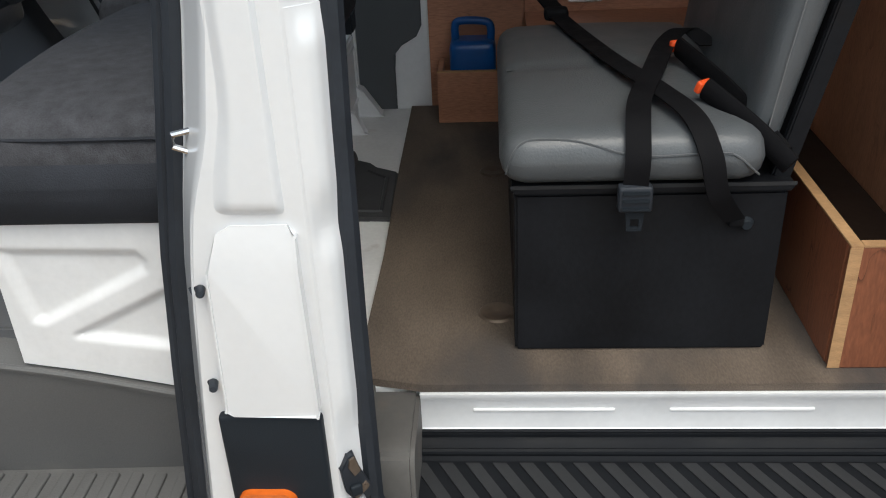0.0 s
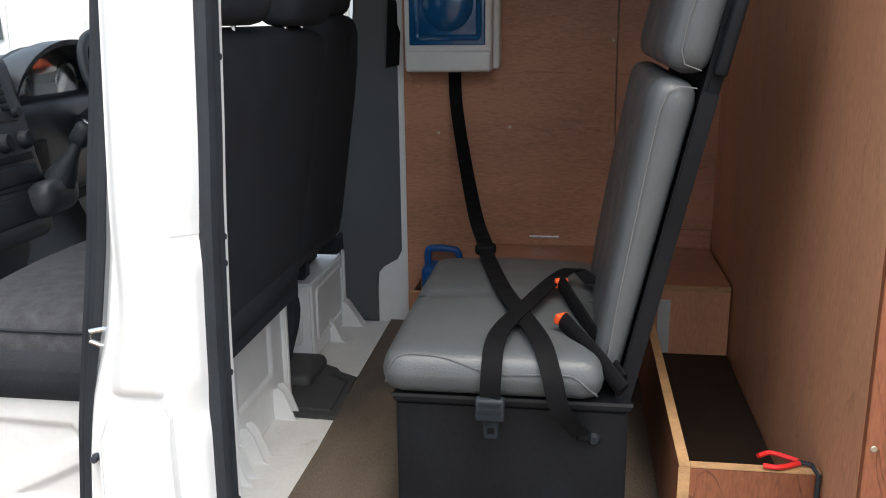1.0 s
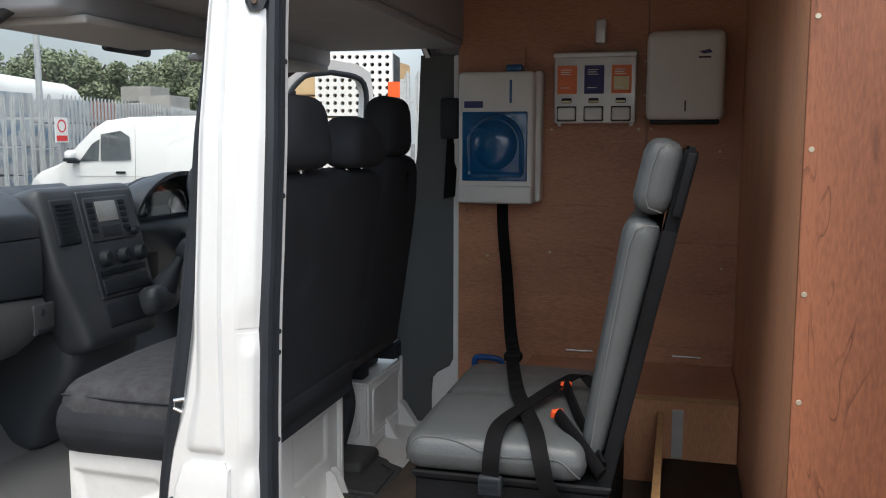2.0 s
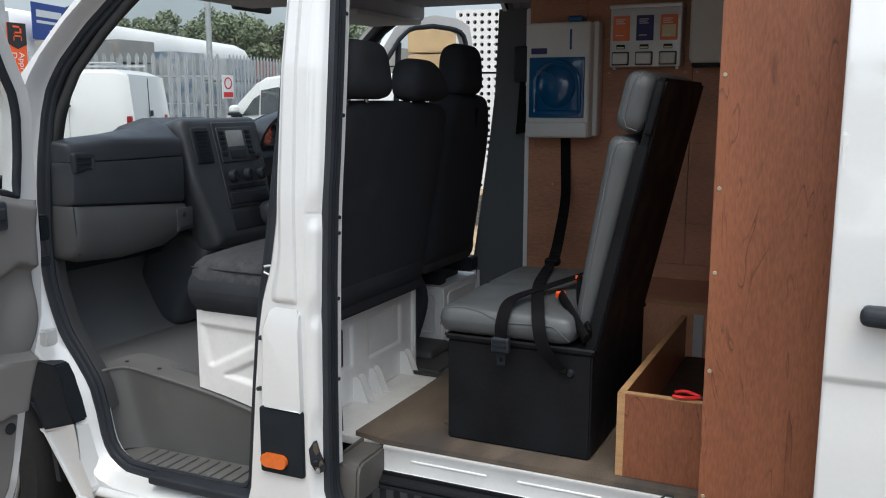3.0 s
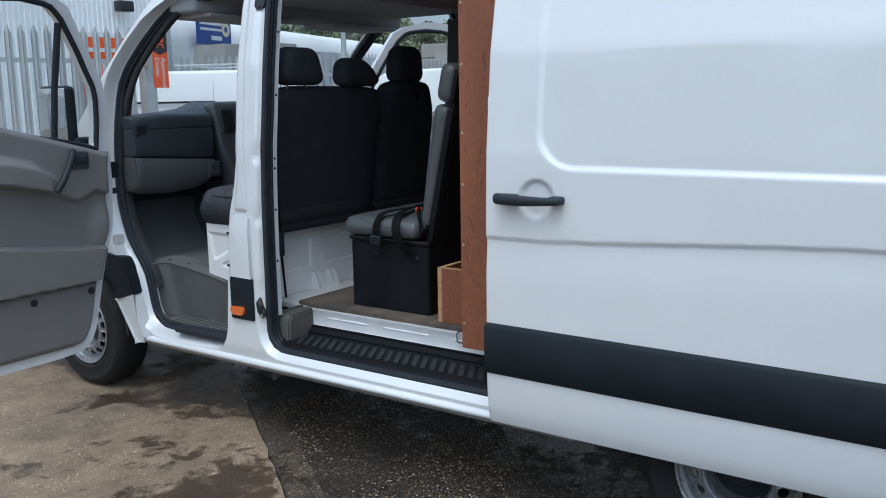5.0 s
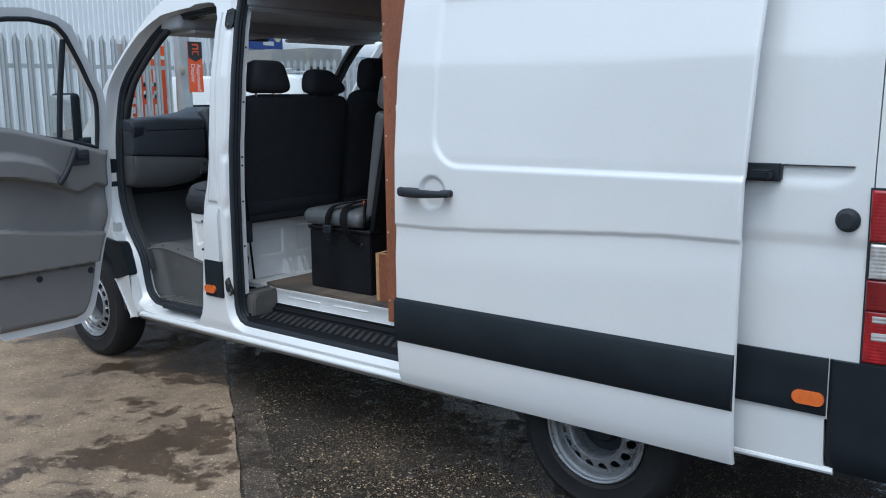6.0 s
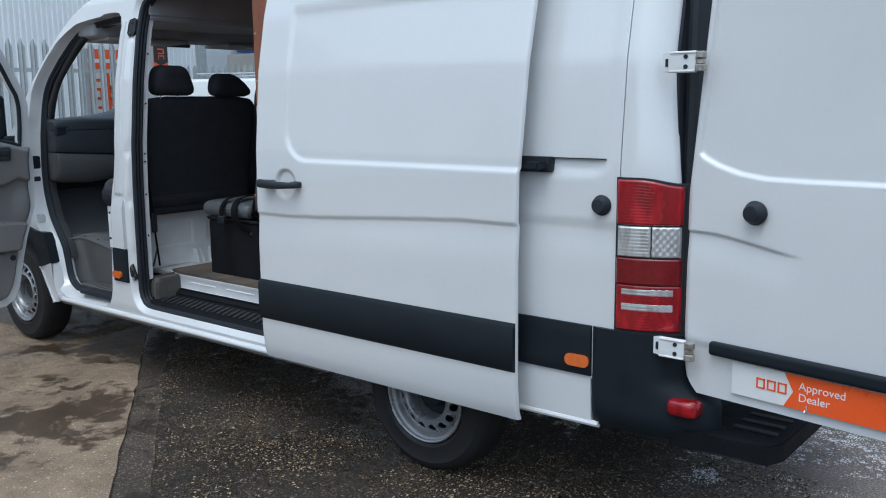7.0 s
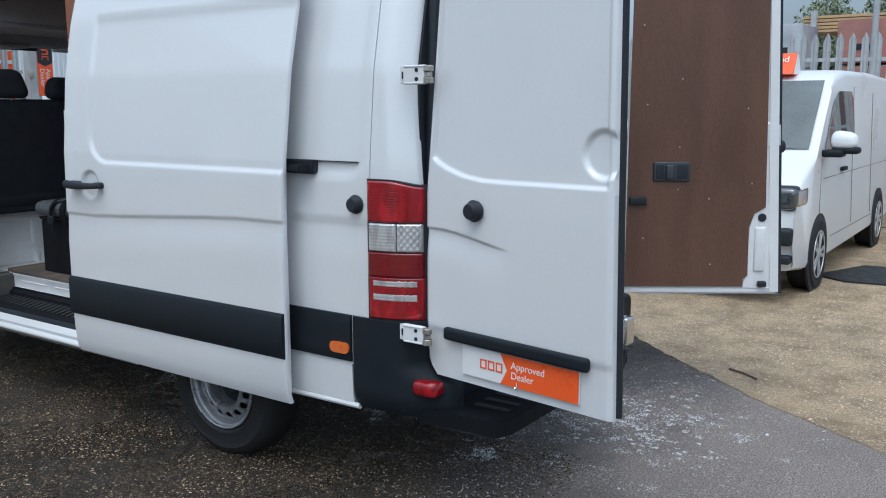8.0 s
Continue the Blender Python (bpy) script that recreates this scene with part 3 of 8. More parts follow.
def curved_panel(loops, thick, cuts_z, cuts_x=(), far=False, push=0.0):
    """A flat outline with holes in x, z, bent to the van's side and given thickness inward."""
    from mathutils.geometry import tessellate_polygon
    flat = [p for loop in loops for p in loop]
    tris = tessellate_polygon([[Vector((p[0], p[1], 0)) for p in loop] for loop in loops])
    bm = bmesh.new()
    vs = [bm.verts.new((p[0], 0, p[1])) for p in flat]
    for t in tris:
        try:
            bm.faces.new([vs[k] for k in t])
        except ValueError:
            pass
    for z in cuts_z:
        bmesh.ops.bisect_plane(bm, geom=bm.verts[:] + bm.edges[:] + bm.faces[:], plane_co=(0, 0, z), plane_no=(0, 0, 1))
    for x in cuts_x:
        bmesh.ops.bisect_plane(bm, geom=bm.verts[:] + bm.edges[:] + bm.faces[:], plane_co=(x, 0, 0), plane_no=(1, 0, 0))
    rim = [e for e in bm.edges if len(e.link_faces) == 1]
    twin = {v: bm.verts.new(v.co) for v in bm.verts[:]}
    for f in bm.faces[:]:
        bm.faces.new([twin[v] for v in reversed(f.verts)])
    for e in rim:
        a, b = e.verts
        bm.faces.new([a, b, twin[b], twin[a]])
    back = set(twin.values())
    for v in bm.verts:
        y = skin(v.co.x, v.co.z) - push + (thick if v in back else 0)
        v.co.y = WIDE - y if far else y
    return bm


def flange(outer, inner, depth, far=False):
    """The painted return round an opening: from the skin at the outer loop to the sealing lip at the inner one."""
    rows = []
    for f, d in ((0.0, 0.0), (0.12, 0.08 * depth), (0.25, 0.29 * depth), (0.62, 0.7 * depth), (0.8, depth), (1.0, depth + 0.004), (1.0, depth + 0.05), (0.1, depth + 0.05)):
        row = []
        for a, b in zip(outer, inner):
            p = a.lerp(b, f)
            y = skin(p.x, p.y) + d
            row.append((p.x, WIDE - y if far else y, p.y))
        rows.append(row)
    bm, n = bmesh.new(), len(outer)
    vs = [[bm.verts.new(p) for p in row] for row in rows]
    for a, b in zip(vs, vs[1:]):
        for k in range(n):
            bm.faces.new([a[k], a[(k + 1) % n], b[(k + 1) % n], b[k]])
    return bm


FRONT_IN = resample([(-0.242, 0.53), (-0.217, 0.80), (-0.196, 1.0), (-0.165, 1.19), (-0.142, 1.34), (-0.115, 1.62), (-0.10, 1.88), (-0.095, 2.0), (-0.097, 2.075), (-0.115, 2.112), (-0.15, 2.124), (-0.26, 2.124), (-0.42, 2.115), (-0.59, 2.098),
                     (-0.695, 2.055), (-0.785, 1.985), (-0.895, 1.89), (-0.985, 1.79), (-1.043, 1.70), (-1.066, 1.61), (-1.077, 1.50), (-1.083, 1.36), (-1.09, 1.2), (-1.08, 1.06), (-1.055, 0.97), (-1.02, 0.88), (-0.95, 0.79), (-0.90, 0.72),
                     (-0.875, 0.63), (-0.855, 0.53), (-0.82, 0.475), (-0.76, 0.447), (-0.66, 0.442), (-0.4, 0.445), (-0.28, 0.45), (-0.25, 0.475)], 120)
FRONT_OUT = widened(FRONT_IN, lambda p: (1 - 0.72 * smooth01((p.y - 1.98) / 0.08)) * (0.045 + 0.018 * smooth01((p.y - 1.08) / 0.15) if p.x > -0.3 and p.y > 0.5 else (0.04 if p.y < 0.5 else 0.06 - 0.037 * smooth01((p.y - 1.4) / 0.2))))


def slide_front(z):
    """The front edge of the sliding door's opening leans back towards the roof."""
    return lerp([(0.44, 0.048), (0.9, 0.049), (1.2, 0.054), (1.5, 0.062), (1.75, 0.064), (2.05, 0.046), (2.2, 0.040)], z)


SLIDE_IN = [Vector((p.x + (slide_front(p.y) - 0.050) * (1 - smooth01((p.x - 0.1) / 0.5)), p.y)) for p in resample(rounded(0.050, 1.375, 0.458, 2.22, 0.09), 140)]
SLIDE_OUT = widened(SLIDE_IN, lambda p: 0.04 + (slide_front(p.y) - 0.048) * (1 - smooth01((p.x - 0.10) / 0.15)))
SIDE = [(-0.84, 0.375), (0.3, 0.375), (1.44, 0.375), (1.44, 2.34), (0.3, 2.34), (-0.05, 2.335), (-0.35, 2.29), (-0.55, 2.215), (-0.69, 2.135), (-0.81, 2.03), (-0.935, 1.905),
        (-1.03, 1.80), (-1.125, 1.69), (-1.31, 1.48), (-1.42, 1.36), (-1.9, 1.2), (-2.2, 1.08), (-2.36, 0.92), (-2.42, 0.7), (-2.40, 0.48), (-1.92, 0.44), (-1.89, 0.52),
        (-1.84, 0.64), (-1.74, 0.74), (-1.6, 0.80), (-1.466, 0.81), (-1.32, 0.80), (-1.19, 0.74), (-1.09, 0.655), (-1.04, 0.58), (-0.95, 0.47)]
CUTS = [0.42, 0.46, 0.6, 0.9, 1.15, 1.3, 1.4, 1.55, 1.65, 1.75, 1.85, 2.0, 2.1, 2.2, 2.28]

van = thing("panel_van", "white panel van with its doors standing open on a wet yard", "van")
as_pairs = lambda loop: [(p.x, p.y) for p in loop]
part("side_panel", curved_panel([SIDE, as_pairs(FRONT_OUT), as_pairs(SLIDE_OUT)], 0.02, CUTS, (-2.2, -2.0, -1.8, -1.6)), PAINT, van, smooth=30)
part("door_frame", flange(FRONT_OUT, FRONT_IN, 0.075), PAINT, van, smooth=50)
part("door_frame", flange(SLIDE_OUT, SLIDE_IN, 0.030), PAINT, van, smooth=50)
far_side = [(p[0], p[1]) for p in SIDE[:2]] + [(1.82, 0.375), (1.84, 0.52), (1.92, 0.68), (2.06, 0.78), (2.21, 0.80), (2.36, 0.78), (2.5, 0.68), (2.58, 0.52), (2.6, 0.4), (3.34, 0.43), (3.34, 2.34)] + SIDE[4:]
part("side_panel", curved_panel([far_side, as_pairs(FRONT_OUT)], 0.02, CUTS, (-2.2, -2.0, -1.8, -1.6, 3.2, 3.28), far=True), PAINT, van, smooth=30)
part("door_frame", flange(FRONT_OUT, FRONT_IN, 0.075, far=True), PAINT, van, smooth=50)


def seal(loop, depth, r, far=False):
    pts = []
    for p in loop:
        y = skin(p.x, p.y) + depth
        pts.append((p.x, WIDE - y if far else y, p.y))
    return tubed(pts, r, 8, True, up=(0, 1, 0))


FRONT_LIP = widened(FRONT_IN, lambda p: -0.019)
SLIDE_LIP = widened(SLIDE_IN, lambda p: 0.003)
part("rubber_seal", seal(FRONT_IN, 0.082, 0.015), RUBBER, van, "black rubber door seal")
part("seal_lip", seal(FRONT_LIP, 0.090, 0.011), RUBBER, van)
part("seal_lip", seal(SLIDE_LIP, 0.062, 0.013), RUBBER, van)
part("seal_lip", seal(SLIDE_LIP, 0.084, 0.012), RUBBER, van)
part("rubber_seal", seal(SLIDE_IN, 0.040, 0.015), RUBBER, van, "black rubber door seal")
part("rubber_seal", seal(FRONT_IN, 0.082, 0.015, True), RUBBER, van, "black rubber door seal")


def pillar_lining(far=False):
    """Dark trim inside the windscreen pillar and over the door, showing within the seal."""
    bm, rows = bmesh.new(), []
    inner = widened(FRONT_IN, lambda p: -(0.016 + 0.012 * smooth01((p.y - 1.50) / 0.2)))
    for a, b in zip(FRONT_IN, inner):
        if a.y < 0.62 or (a.y < 1.36 and a.x > -0.6) or (a.x > -0.16) or (far and a.x > -0.62):
            continue
        row = []
        for f, d in ((0.1, 0.10), (0.5, 0.104), (0.85, 0.112), (1.0, 0.122), (1.0, 0.15), (0.2, 0.15)):
            p = a.lerp(b, f)
            y = skin(p.x, p.y) + d
            row.append(bm.verts.new((p.x, WIDE - y if far else y, p.y)))
        rows.append(row)
    for r0, r1 in zip(rows, rows[1:]):
        if (r0[0].co - r1[0].co).length < 0.15:
            for k in range(5):
                bm.faces.new([r0[k], r0[k + 1], r1[k + 1], r1[k]])
    return bm


part("pillar_inner_face", shell(steps(0, 1, 3), steps(0.60, 2.12, 20), lambda s, z: (slide_front(z) - 0.004, skin(0, z) + 0.094 + 0.032 * s, z), (-0.012, 0, 0)), PAINT_IN, van)
for z in (0.86, 1.10, 1.29, 1.335, 1.62, 1.90):
    part("pillar_bolt", lathed([(0, 0.003), (0.005, 0.003), (0.006, 0)], 10, pose(slide_front(z) - 0.004, skin(0, z) + 0.112, z, 0, 90)), RUBBER, van)
for far in (False, True):
    part("pillar_lining", pillar_lining(far), PILLARDARK, van, "dark grey windscreen pillar trim", smooth=50)


def tail_quarter(x, z):
    """The rear quarter with its pressed window field and waist crease."""
    y = skin(x, z)
    px, pz = x - 3.055, 1.405 - z
    d = 0.06 - math.hypot(max(px, 0), max(pz, 0)) if px > 0 and pz > 0 else min(3.115 - x, z - 1.345)
    y += 0.009 * smooth01(d / 0.014) * smooth01((2.16 - z) / 0.04)
    y += 0.008 * (smooth01((1.17 - z) / 0.006) - smooth01((1.164 - z) / 0.15))
    return (x, y, z)


part("rear_quarter_panel", shell(steps(1.44, 3.155, 70), steps(0.60, 2.34, 90), tail_quarter, (0, 0.02, 0)), PAINT, van, smooth=60)
part("corner_panel", shell(steps(3.159, 3.345, 16), steps(0.78, 2.34, 40), lambda x, z: (x - 0.05 * smooth01((z - 1.2) / 0.6) * (x - 3.159) / 0.186, skin(x, z), z), (0, 0.02, 0)), PAINT, van, smooth=60)
part("lower_quarter_panel", curved_panel([[(1.44, 0.41), (1.80, 0.41), (1.84, 0.52), (1.92, 0.598), (2.5, 0.598), (2.58, 0.52), (2.60, 0.425), (3.06, 0.435), (3.055, 0.60), (1.44, 0.60)]], 0.02, [0.42, 0.46]), PAINT, van)
part("lower_edge", tubed([(2.62, 0.006, 0.425), (3.09, 0.006, 0.43)], 0.012), PAINT, van)
part("side_moulding", shell(steps(1.44, 3.06, 4), steps(0.612, 0.80, 8), lambda x, z: (x, -0.010 - 0.006 * smooth01((z - 0.612) / 0.02) * smooth01((0.80 - z) / 0.02), z), (0, 0.02, 0)), TRIM, van, "black plastic side moulding")
part("marker_lamp", prism(rounded(2.958, 3.058, 0.643, 0.688, 0.0222, 8), "y", -0.024, 0.0, 0.004), AMBER, van, "small amber side marker lamp")
part("door_rail", boxed(2.62, 2.884, -0.012, 0.02, 1.348, 1.404, 0.005), RUBBER, van, "black sliding door rail end")
part("rail_bracket", boxed(2.80, 2.868, -0.075, -0.012, 1.358, 1.386, 0.006), TRIM, van)
part("rail_groove", boxed(2.884, 3.098, 0.003, 0.02, 1.3995, 1.4025, 0.0008), RUBBER, van)
stop = lathed([(0, 0.0), (0.034, 0.0), (0.037, 0.012), (0.030, 0.02), (0.028, 0.034), (0.023, 0.04), (0, 0.042)], 24, pose(3.09, 0.008, 1.24, 90))
part("door_stop", stop, RUBBER, van, "round black rubber door stop")

# roof, windscreen, bonnet
TOP = [(-0.69, 2.135), (-0.55, 2.215), (-0.35, 2.29), (-0.05, 2.335), (0.3, 2.34), (3.34, 2.34)]


def roof_at(x, s):
    z0 = lerp(TOP, x)
    rise = lerp([(-0.69, 0.06), (-0.3, 0.16), (0.3, 0.22), (3.34, 0.22)], x)
    y0 = skin(min(x, 3.1), z0)
    k = 2 * s - 1
    return (x - 0.1 * (1 - k * k) * (1 if x < -0.4 else 0), y0 + (WIDE - 2 * y0) * (0.5 + 0.5 * math.copysign(abs(k) ** 0.75, k)), z0 + rise * (1 - abs(k) ** 3))


part("roof", shell([-0.69, -0.55, -0.4, -0.2, 0, 0.3, 1.0, 2.0, 3.0, 3.34], steps(0, 1, 28), roof_at, (0, 0, -0.03)), PAINT, van, smooth=60)
SCREEN_LINE = [(1.36, -1.42), (1.48, -1.31), (1.69, -1.125), (1.905, -0.935), (2.03, -0.81), (2.135, -0.69)]


def screen_at(z, s):
    x = lerp(SCREEN_LINE, z)
    k = 2 * s - 1
    y0 = skin(x, z) + 0.012
    return (x - 0.13 * (1 - k * k), y0 + (WIDE - 2 * y0) * s, z + 0.02 * (1 - k * k))


part("windscreen", shell(steps(1.37, 2.12, 10), steps(0.015, 0.985, 18), screen_at, (0.004, 0, 0.003)), GLASS, van, "clear curved windscreen", smooth=60).visible_shadow = False


def bonnet_at(x, s):
    k = 2 * s - 1
    z = lerp([(-2.42, 0.7), (-2.36, 0.92), (-2.2, 1.08), (-1.9, 1.2), (-1.42, 1.36)], x) + 0.05 * (1 - k * k)
    y0 = skin(x, z)
    return (x - 0.16 * (1 - k * k), y0 + (WIDE - 2 * y0) * s, z)


part("bonnet", shell(steps(-2.42, -1.42, 12), steps(0, 1, 16), bonnet_at, (0, 0, -0.03)), PAINT, van, smooth=60)
part("front_bumper", softed(-2.56, -2.3, 0.16, WIDE - 0.16, 0.28, 0.74, 0.09, 4), TRIM, van, "dark plastic front bumper")
part("underbody", boxed(-1.9, 3.25, 0.14, WIDE - 0.14, 0.40, 0.43, 0), RUBBER, van)
for y0, y1 in ((0.03, 0.30), (WIDE - 0.30, WIDE - 0.03)):
    for cx in (-1.466, 2.21):
        arch = [(cx + 0.44 * math.cos(radians(a)), 0.37 + 0.44 * math.sin(radians(a))) for a in range(0, 181, 15)]
        inner = [(cx + 0.42 * math.cos(radians(a)), 0.37 + 0.42 * math.sin(radians(a))) for a in range(180, -1, -15)]
        part("wheel_arch_liner", prism(arch + inner, "y", y0, y1), RUBBER, van)
        part("inner_arch_wall", prism(arch, "y", y1 if y0 < 1 else y0 - 0.01, y1 + 0.01 if y0 < 1 else y0), RUBBER, van)
# black arch moulding and white corner ahead of the front step
part("arch_moulding", prism([(-0.97, 0.80), (-0.945, 0.76), (-0.915, 0.68), (-0.897, 0.612), (-1.025, 0.578), (-1.075, 0.66), (-1.17, 0.745), (-1.31, 0.81), (-1.466, 0.825), (-1.466, 0.87), (-1.3, 0.855), (-1.15, 0.825), (-1.06, 0.81)], "y", -0.016, 0.05, 0.006), TRIM, van, "black plastic wheel arch moulding")
part("arch_end", prism([(-1.03, 0.573), (-0.897, 0.606), (-0.862, 0.50), (-0.82, 0.405), (-0.83, 0.375), (-0.89, 0.362), (-0.955, 0.46)], "y", -0.018, 0.05, 0.008), PAINT, van, "white wheel arch end piece")

# sill below the openings
part("sill", shell(steps(-0.86, 1.62, 3), steps(0, 1, 8), lambda x, s: (x, [0.02, -0.004, -0.010, -0.012, -0.008, 0.004, 0.012, 0.022, 0.03][round(s * 8)], 0.405 - 0.06 * s), (0, 0.03, 0)), PAINT, van, smooth=50)

# centre pillar details
cover = prism([(-0.134, 0.80), (-0.124, 0.793), (-0.006, 0.79), (-0.003, 0.80), (-0.006, 1.07), (-0.016, 1.082), (-0.088, 1.082), (-0.106, 1.072), (-0.126, 1.02)], "y", -0.018, 0.03, 0.004)
bmesh.ops.bisect_plane(cover, geom=cover.verts[:] + cover.edges[:] + cover.faces[:], plane_co=(0, 0, 1.022), plane_no=(0, 0, 1))
for v in cover.verts:
    v.co.y += 0.20 * max(0, v.co.z - 1.022)
part("pillar_cover", cover, PAINT, van, "white pillar cover panel", smooth=20)


def pillar_panel(s, z):
    """The raised panel over the cover, ending in a soft ledge."""
    edge = -0.112 + 0.028 * smooth01((z - 1.10) / 0.16) + 0.012 * (z - 1.1)
    x = edge + (-0.016 - 0.010 * (z - 1.1) - edge) * s
    proud = smooth01((1 - s) / 0.08) * smooth01(s / 0.35) * smooth01((z - 1.094) / 0.016)
    return (x, skin(x, z) + 0.001 - 0.011 * proud, z)


part("pillar_panel", shell(steps(0, 1, 24), [1.094, 1.097, 1.10, 1.104, 1.11, 1.12] + steps(1.15, 2.08, 24), pillar_panel, (0, 0.012, 0)), PAINT, van, smooth=60)
part("pillar_moulding", softed(-0.152, -0.003, -0.014, 0.03, 0.588, 0.787, 0.008, 3), TRIM, van, "black pillar moulding")
for x, z in ((-0.143, 0.990), (-0.151, 0.838)):
    part("rubber_buffer", lathed([(0, 0.026), (0.004, 0.026), (0.006, 0.023), (0.0065, 0.0), (0.009, -0.002), (0, -0.004)], 14, pose(x, 0.0, z, 78, 0, 16)), RUBBER, van, "small black rubber buffer")
part("side_repeater", prism(rounded(-0.142, -0.054, 0.611, 0.652, 0.0203, 8), "y", -0.026, -0.008, 0.004), AMBER, van, "oval amber side repeater lamp")
for z in (0.855, 0.985):
    part("pillar_clip", tubed([(-0.135, 0.03, z), (-0.165, 0.018, z - 0.01)], 0.006), RUBBER, van)
part("door_striker", tubed([(-0.126, 0.05, 1.194), (-0.158, 0.046, 1.188), (-0.160, 0.046, 1.172), (-0.126, 0.05, 1.158)], 0.0045), CHROME, van, "bright steel door striker")
CATCH = [(0.028, 0.702), (0.040, 0.667), (0.055, 0.633), (0.055, 0.614), (0.044, 0.611), (0.029, 0.604), (0.008, 0.637), (0.003, 0.680), (0.018, 0.699)]


def on_jamb(bm):
    """Lays a plate on the slanting jamb behind the pillar: y runs across it, x off it."""
    for v in bm.verts:
        off, across = v.co.x, 0.029 + (v.co.y - 0.0265) * 0.75
        v.co.x = across + 0.45 * off
        v.co.y = 0.58 * (across - 0.008) - 0.004 - 0.85 * off
    return bm


catch = part("door_catch", on_jamb(prism(CATCH, "x", -0.004, 0.007, 0.002)), RUBBER, van, "greasy black sliding door catch")
part("catch_tongue", on_jamb(prism([(0.028, 0.700), (0.037, 0.672), (0.026, 0.664), (0.016, 0.683), (0.019, 0.697)], "x", 0.0072, 0.010, 0.001)), DIRTYSTEEL, catch, "brown stained steel tongue")
part("catch_bar", on_jamb(prism([(0.044, 0.645), (0.048, 0.637), (0.024, 0.622), (0.020, 0.632)], "x", 0.0072, 0.014, 0.002)), DIRTYSTEEL, catch)
part("catch_roller", on_jamb(lathed([(0, 0.012), (0.007, 0.012), (0.008, 0.010), (0.008, 0.0), (0, 0.0)], 16, pose(0.006, 0.032, 0.618, 0, 90))), STEEL, catch)
part("catch_pin", on_jamb(softed(0.006, 0.016, 0.014, 0.036, 0.630, 0.650, 0.004, 2)), TRIM, catch)
upper = prism([(0.014, 2.085), (0.034, 2.094), (0.046, 2.082), (0.050, 2.02), (0.040, 1.998), (0.022, 1.995), (0.012, 2.01), (0.010, 2.06)], "y", -0.008, 0.012, 0.003)
for v in upper.verts:
    v.co.y += skin(0, v.co.z) + 0.58 * (v.co.x - 0.008)
upper = part("upper_catch", upper, RUBBER, van, "black upper door catch plate")
for z in (2.012, 2.076):
    part("catch_bolt", lathed([(0, 0.004), (0.006, 0.004), (0.007, 0)], 10, pose(0.030, skin(0, z) - 0.002, z, 90)), DIRTYSTEEL, upper)
JAMB = [(0.0, 0.0), (0.12, 0.0024), (0.25, 0.0087), (0.62, 0.021), (0.8, 0.030), (1.0, 0.034)]
for z0, z1, deep in ((0.74, 1.07, 0.007), (1.07, 1.35, 0.008), (1.36, 2.0, 0.006)):
    def pressing(t, z, z0=z0, z1=z1, deep=deep):
        x = 0.010 + (slide_front(z) - 0.010) * t
        swell = smooth01(t / 0.45) * smooth01((1 - t) / 0.40) * smooth01((z - z0) / 0.07) * smooth01((z1 - z) / 0.05)
        return (x + 0.003 * swell, skin(x, z) + lerp(JAMB, t) - 0.0006 - deep * swell, z)
    part("pillar_pressing", shell(steps(0.04, 0.96, 14), steps(z0, z1, 40), pressing, (0, 0.012, 0)), PAINT, van, smooth=60)


def disc_at(v):
    """The wheel disc rises from its deep outer edge to a crown round the hub."""
    r = math.hypot(v.co.x, v.co.y)
    v.co.z += -0.044 + 0.028 * smooth01((0.176 - r) / 0.034)


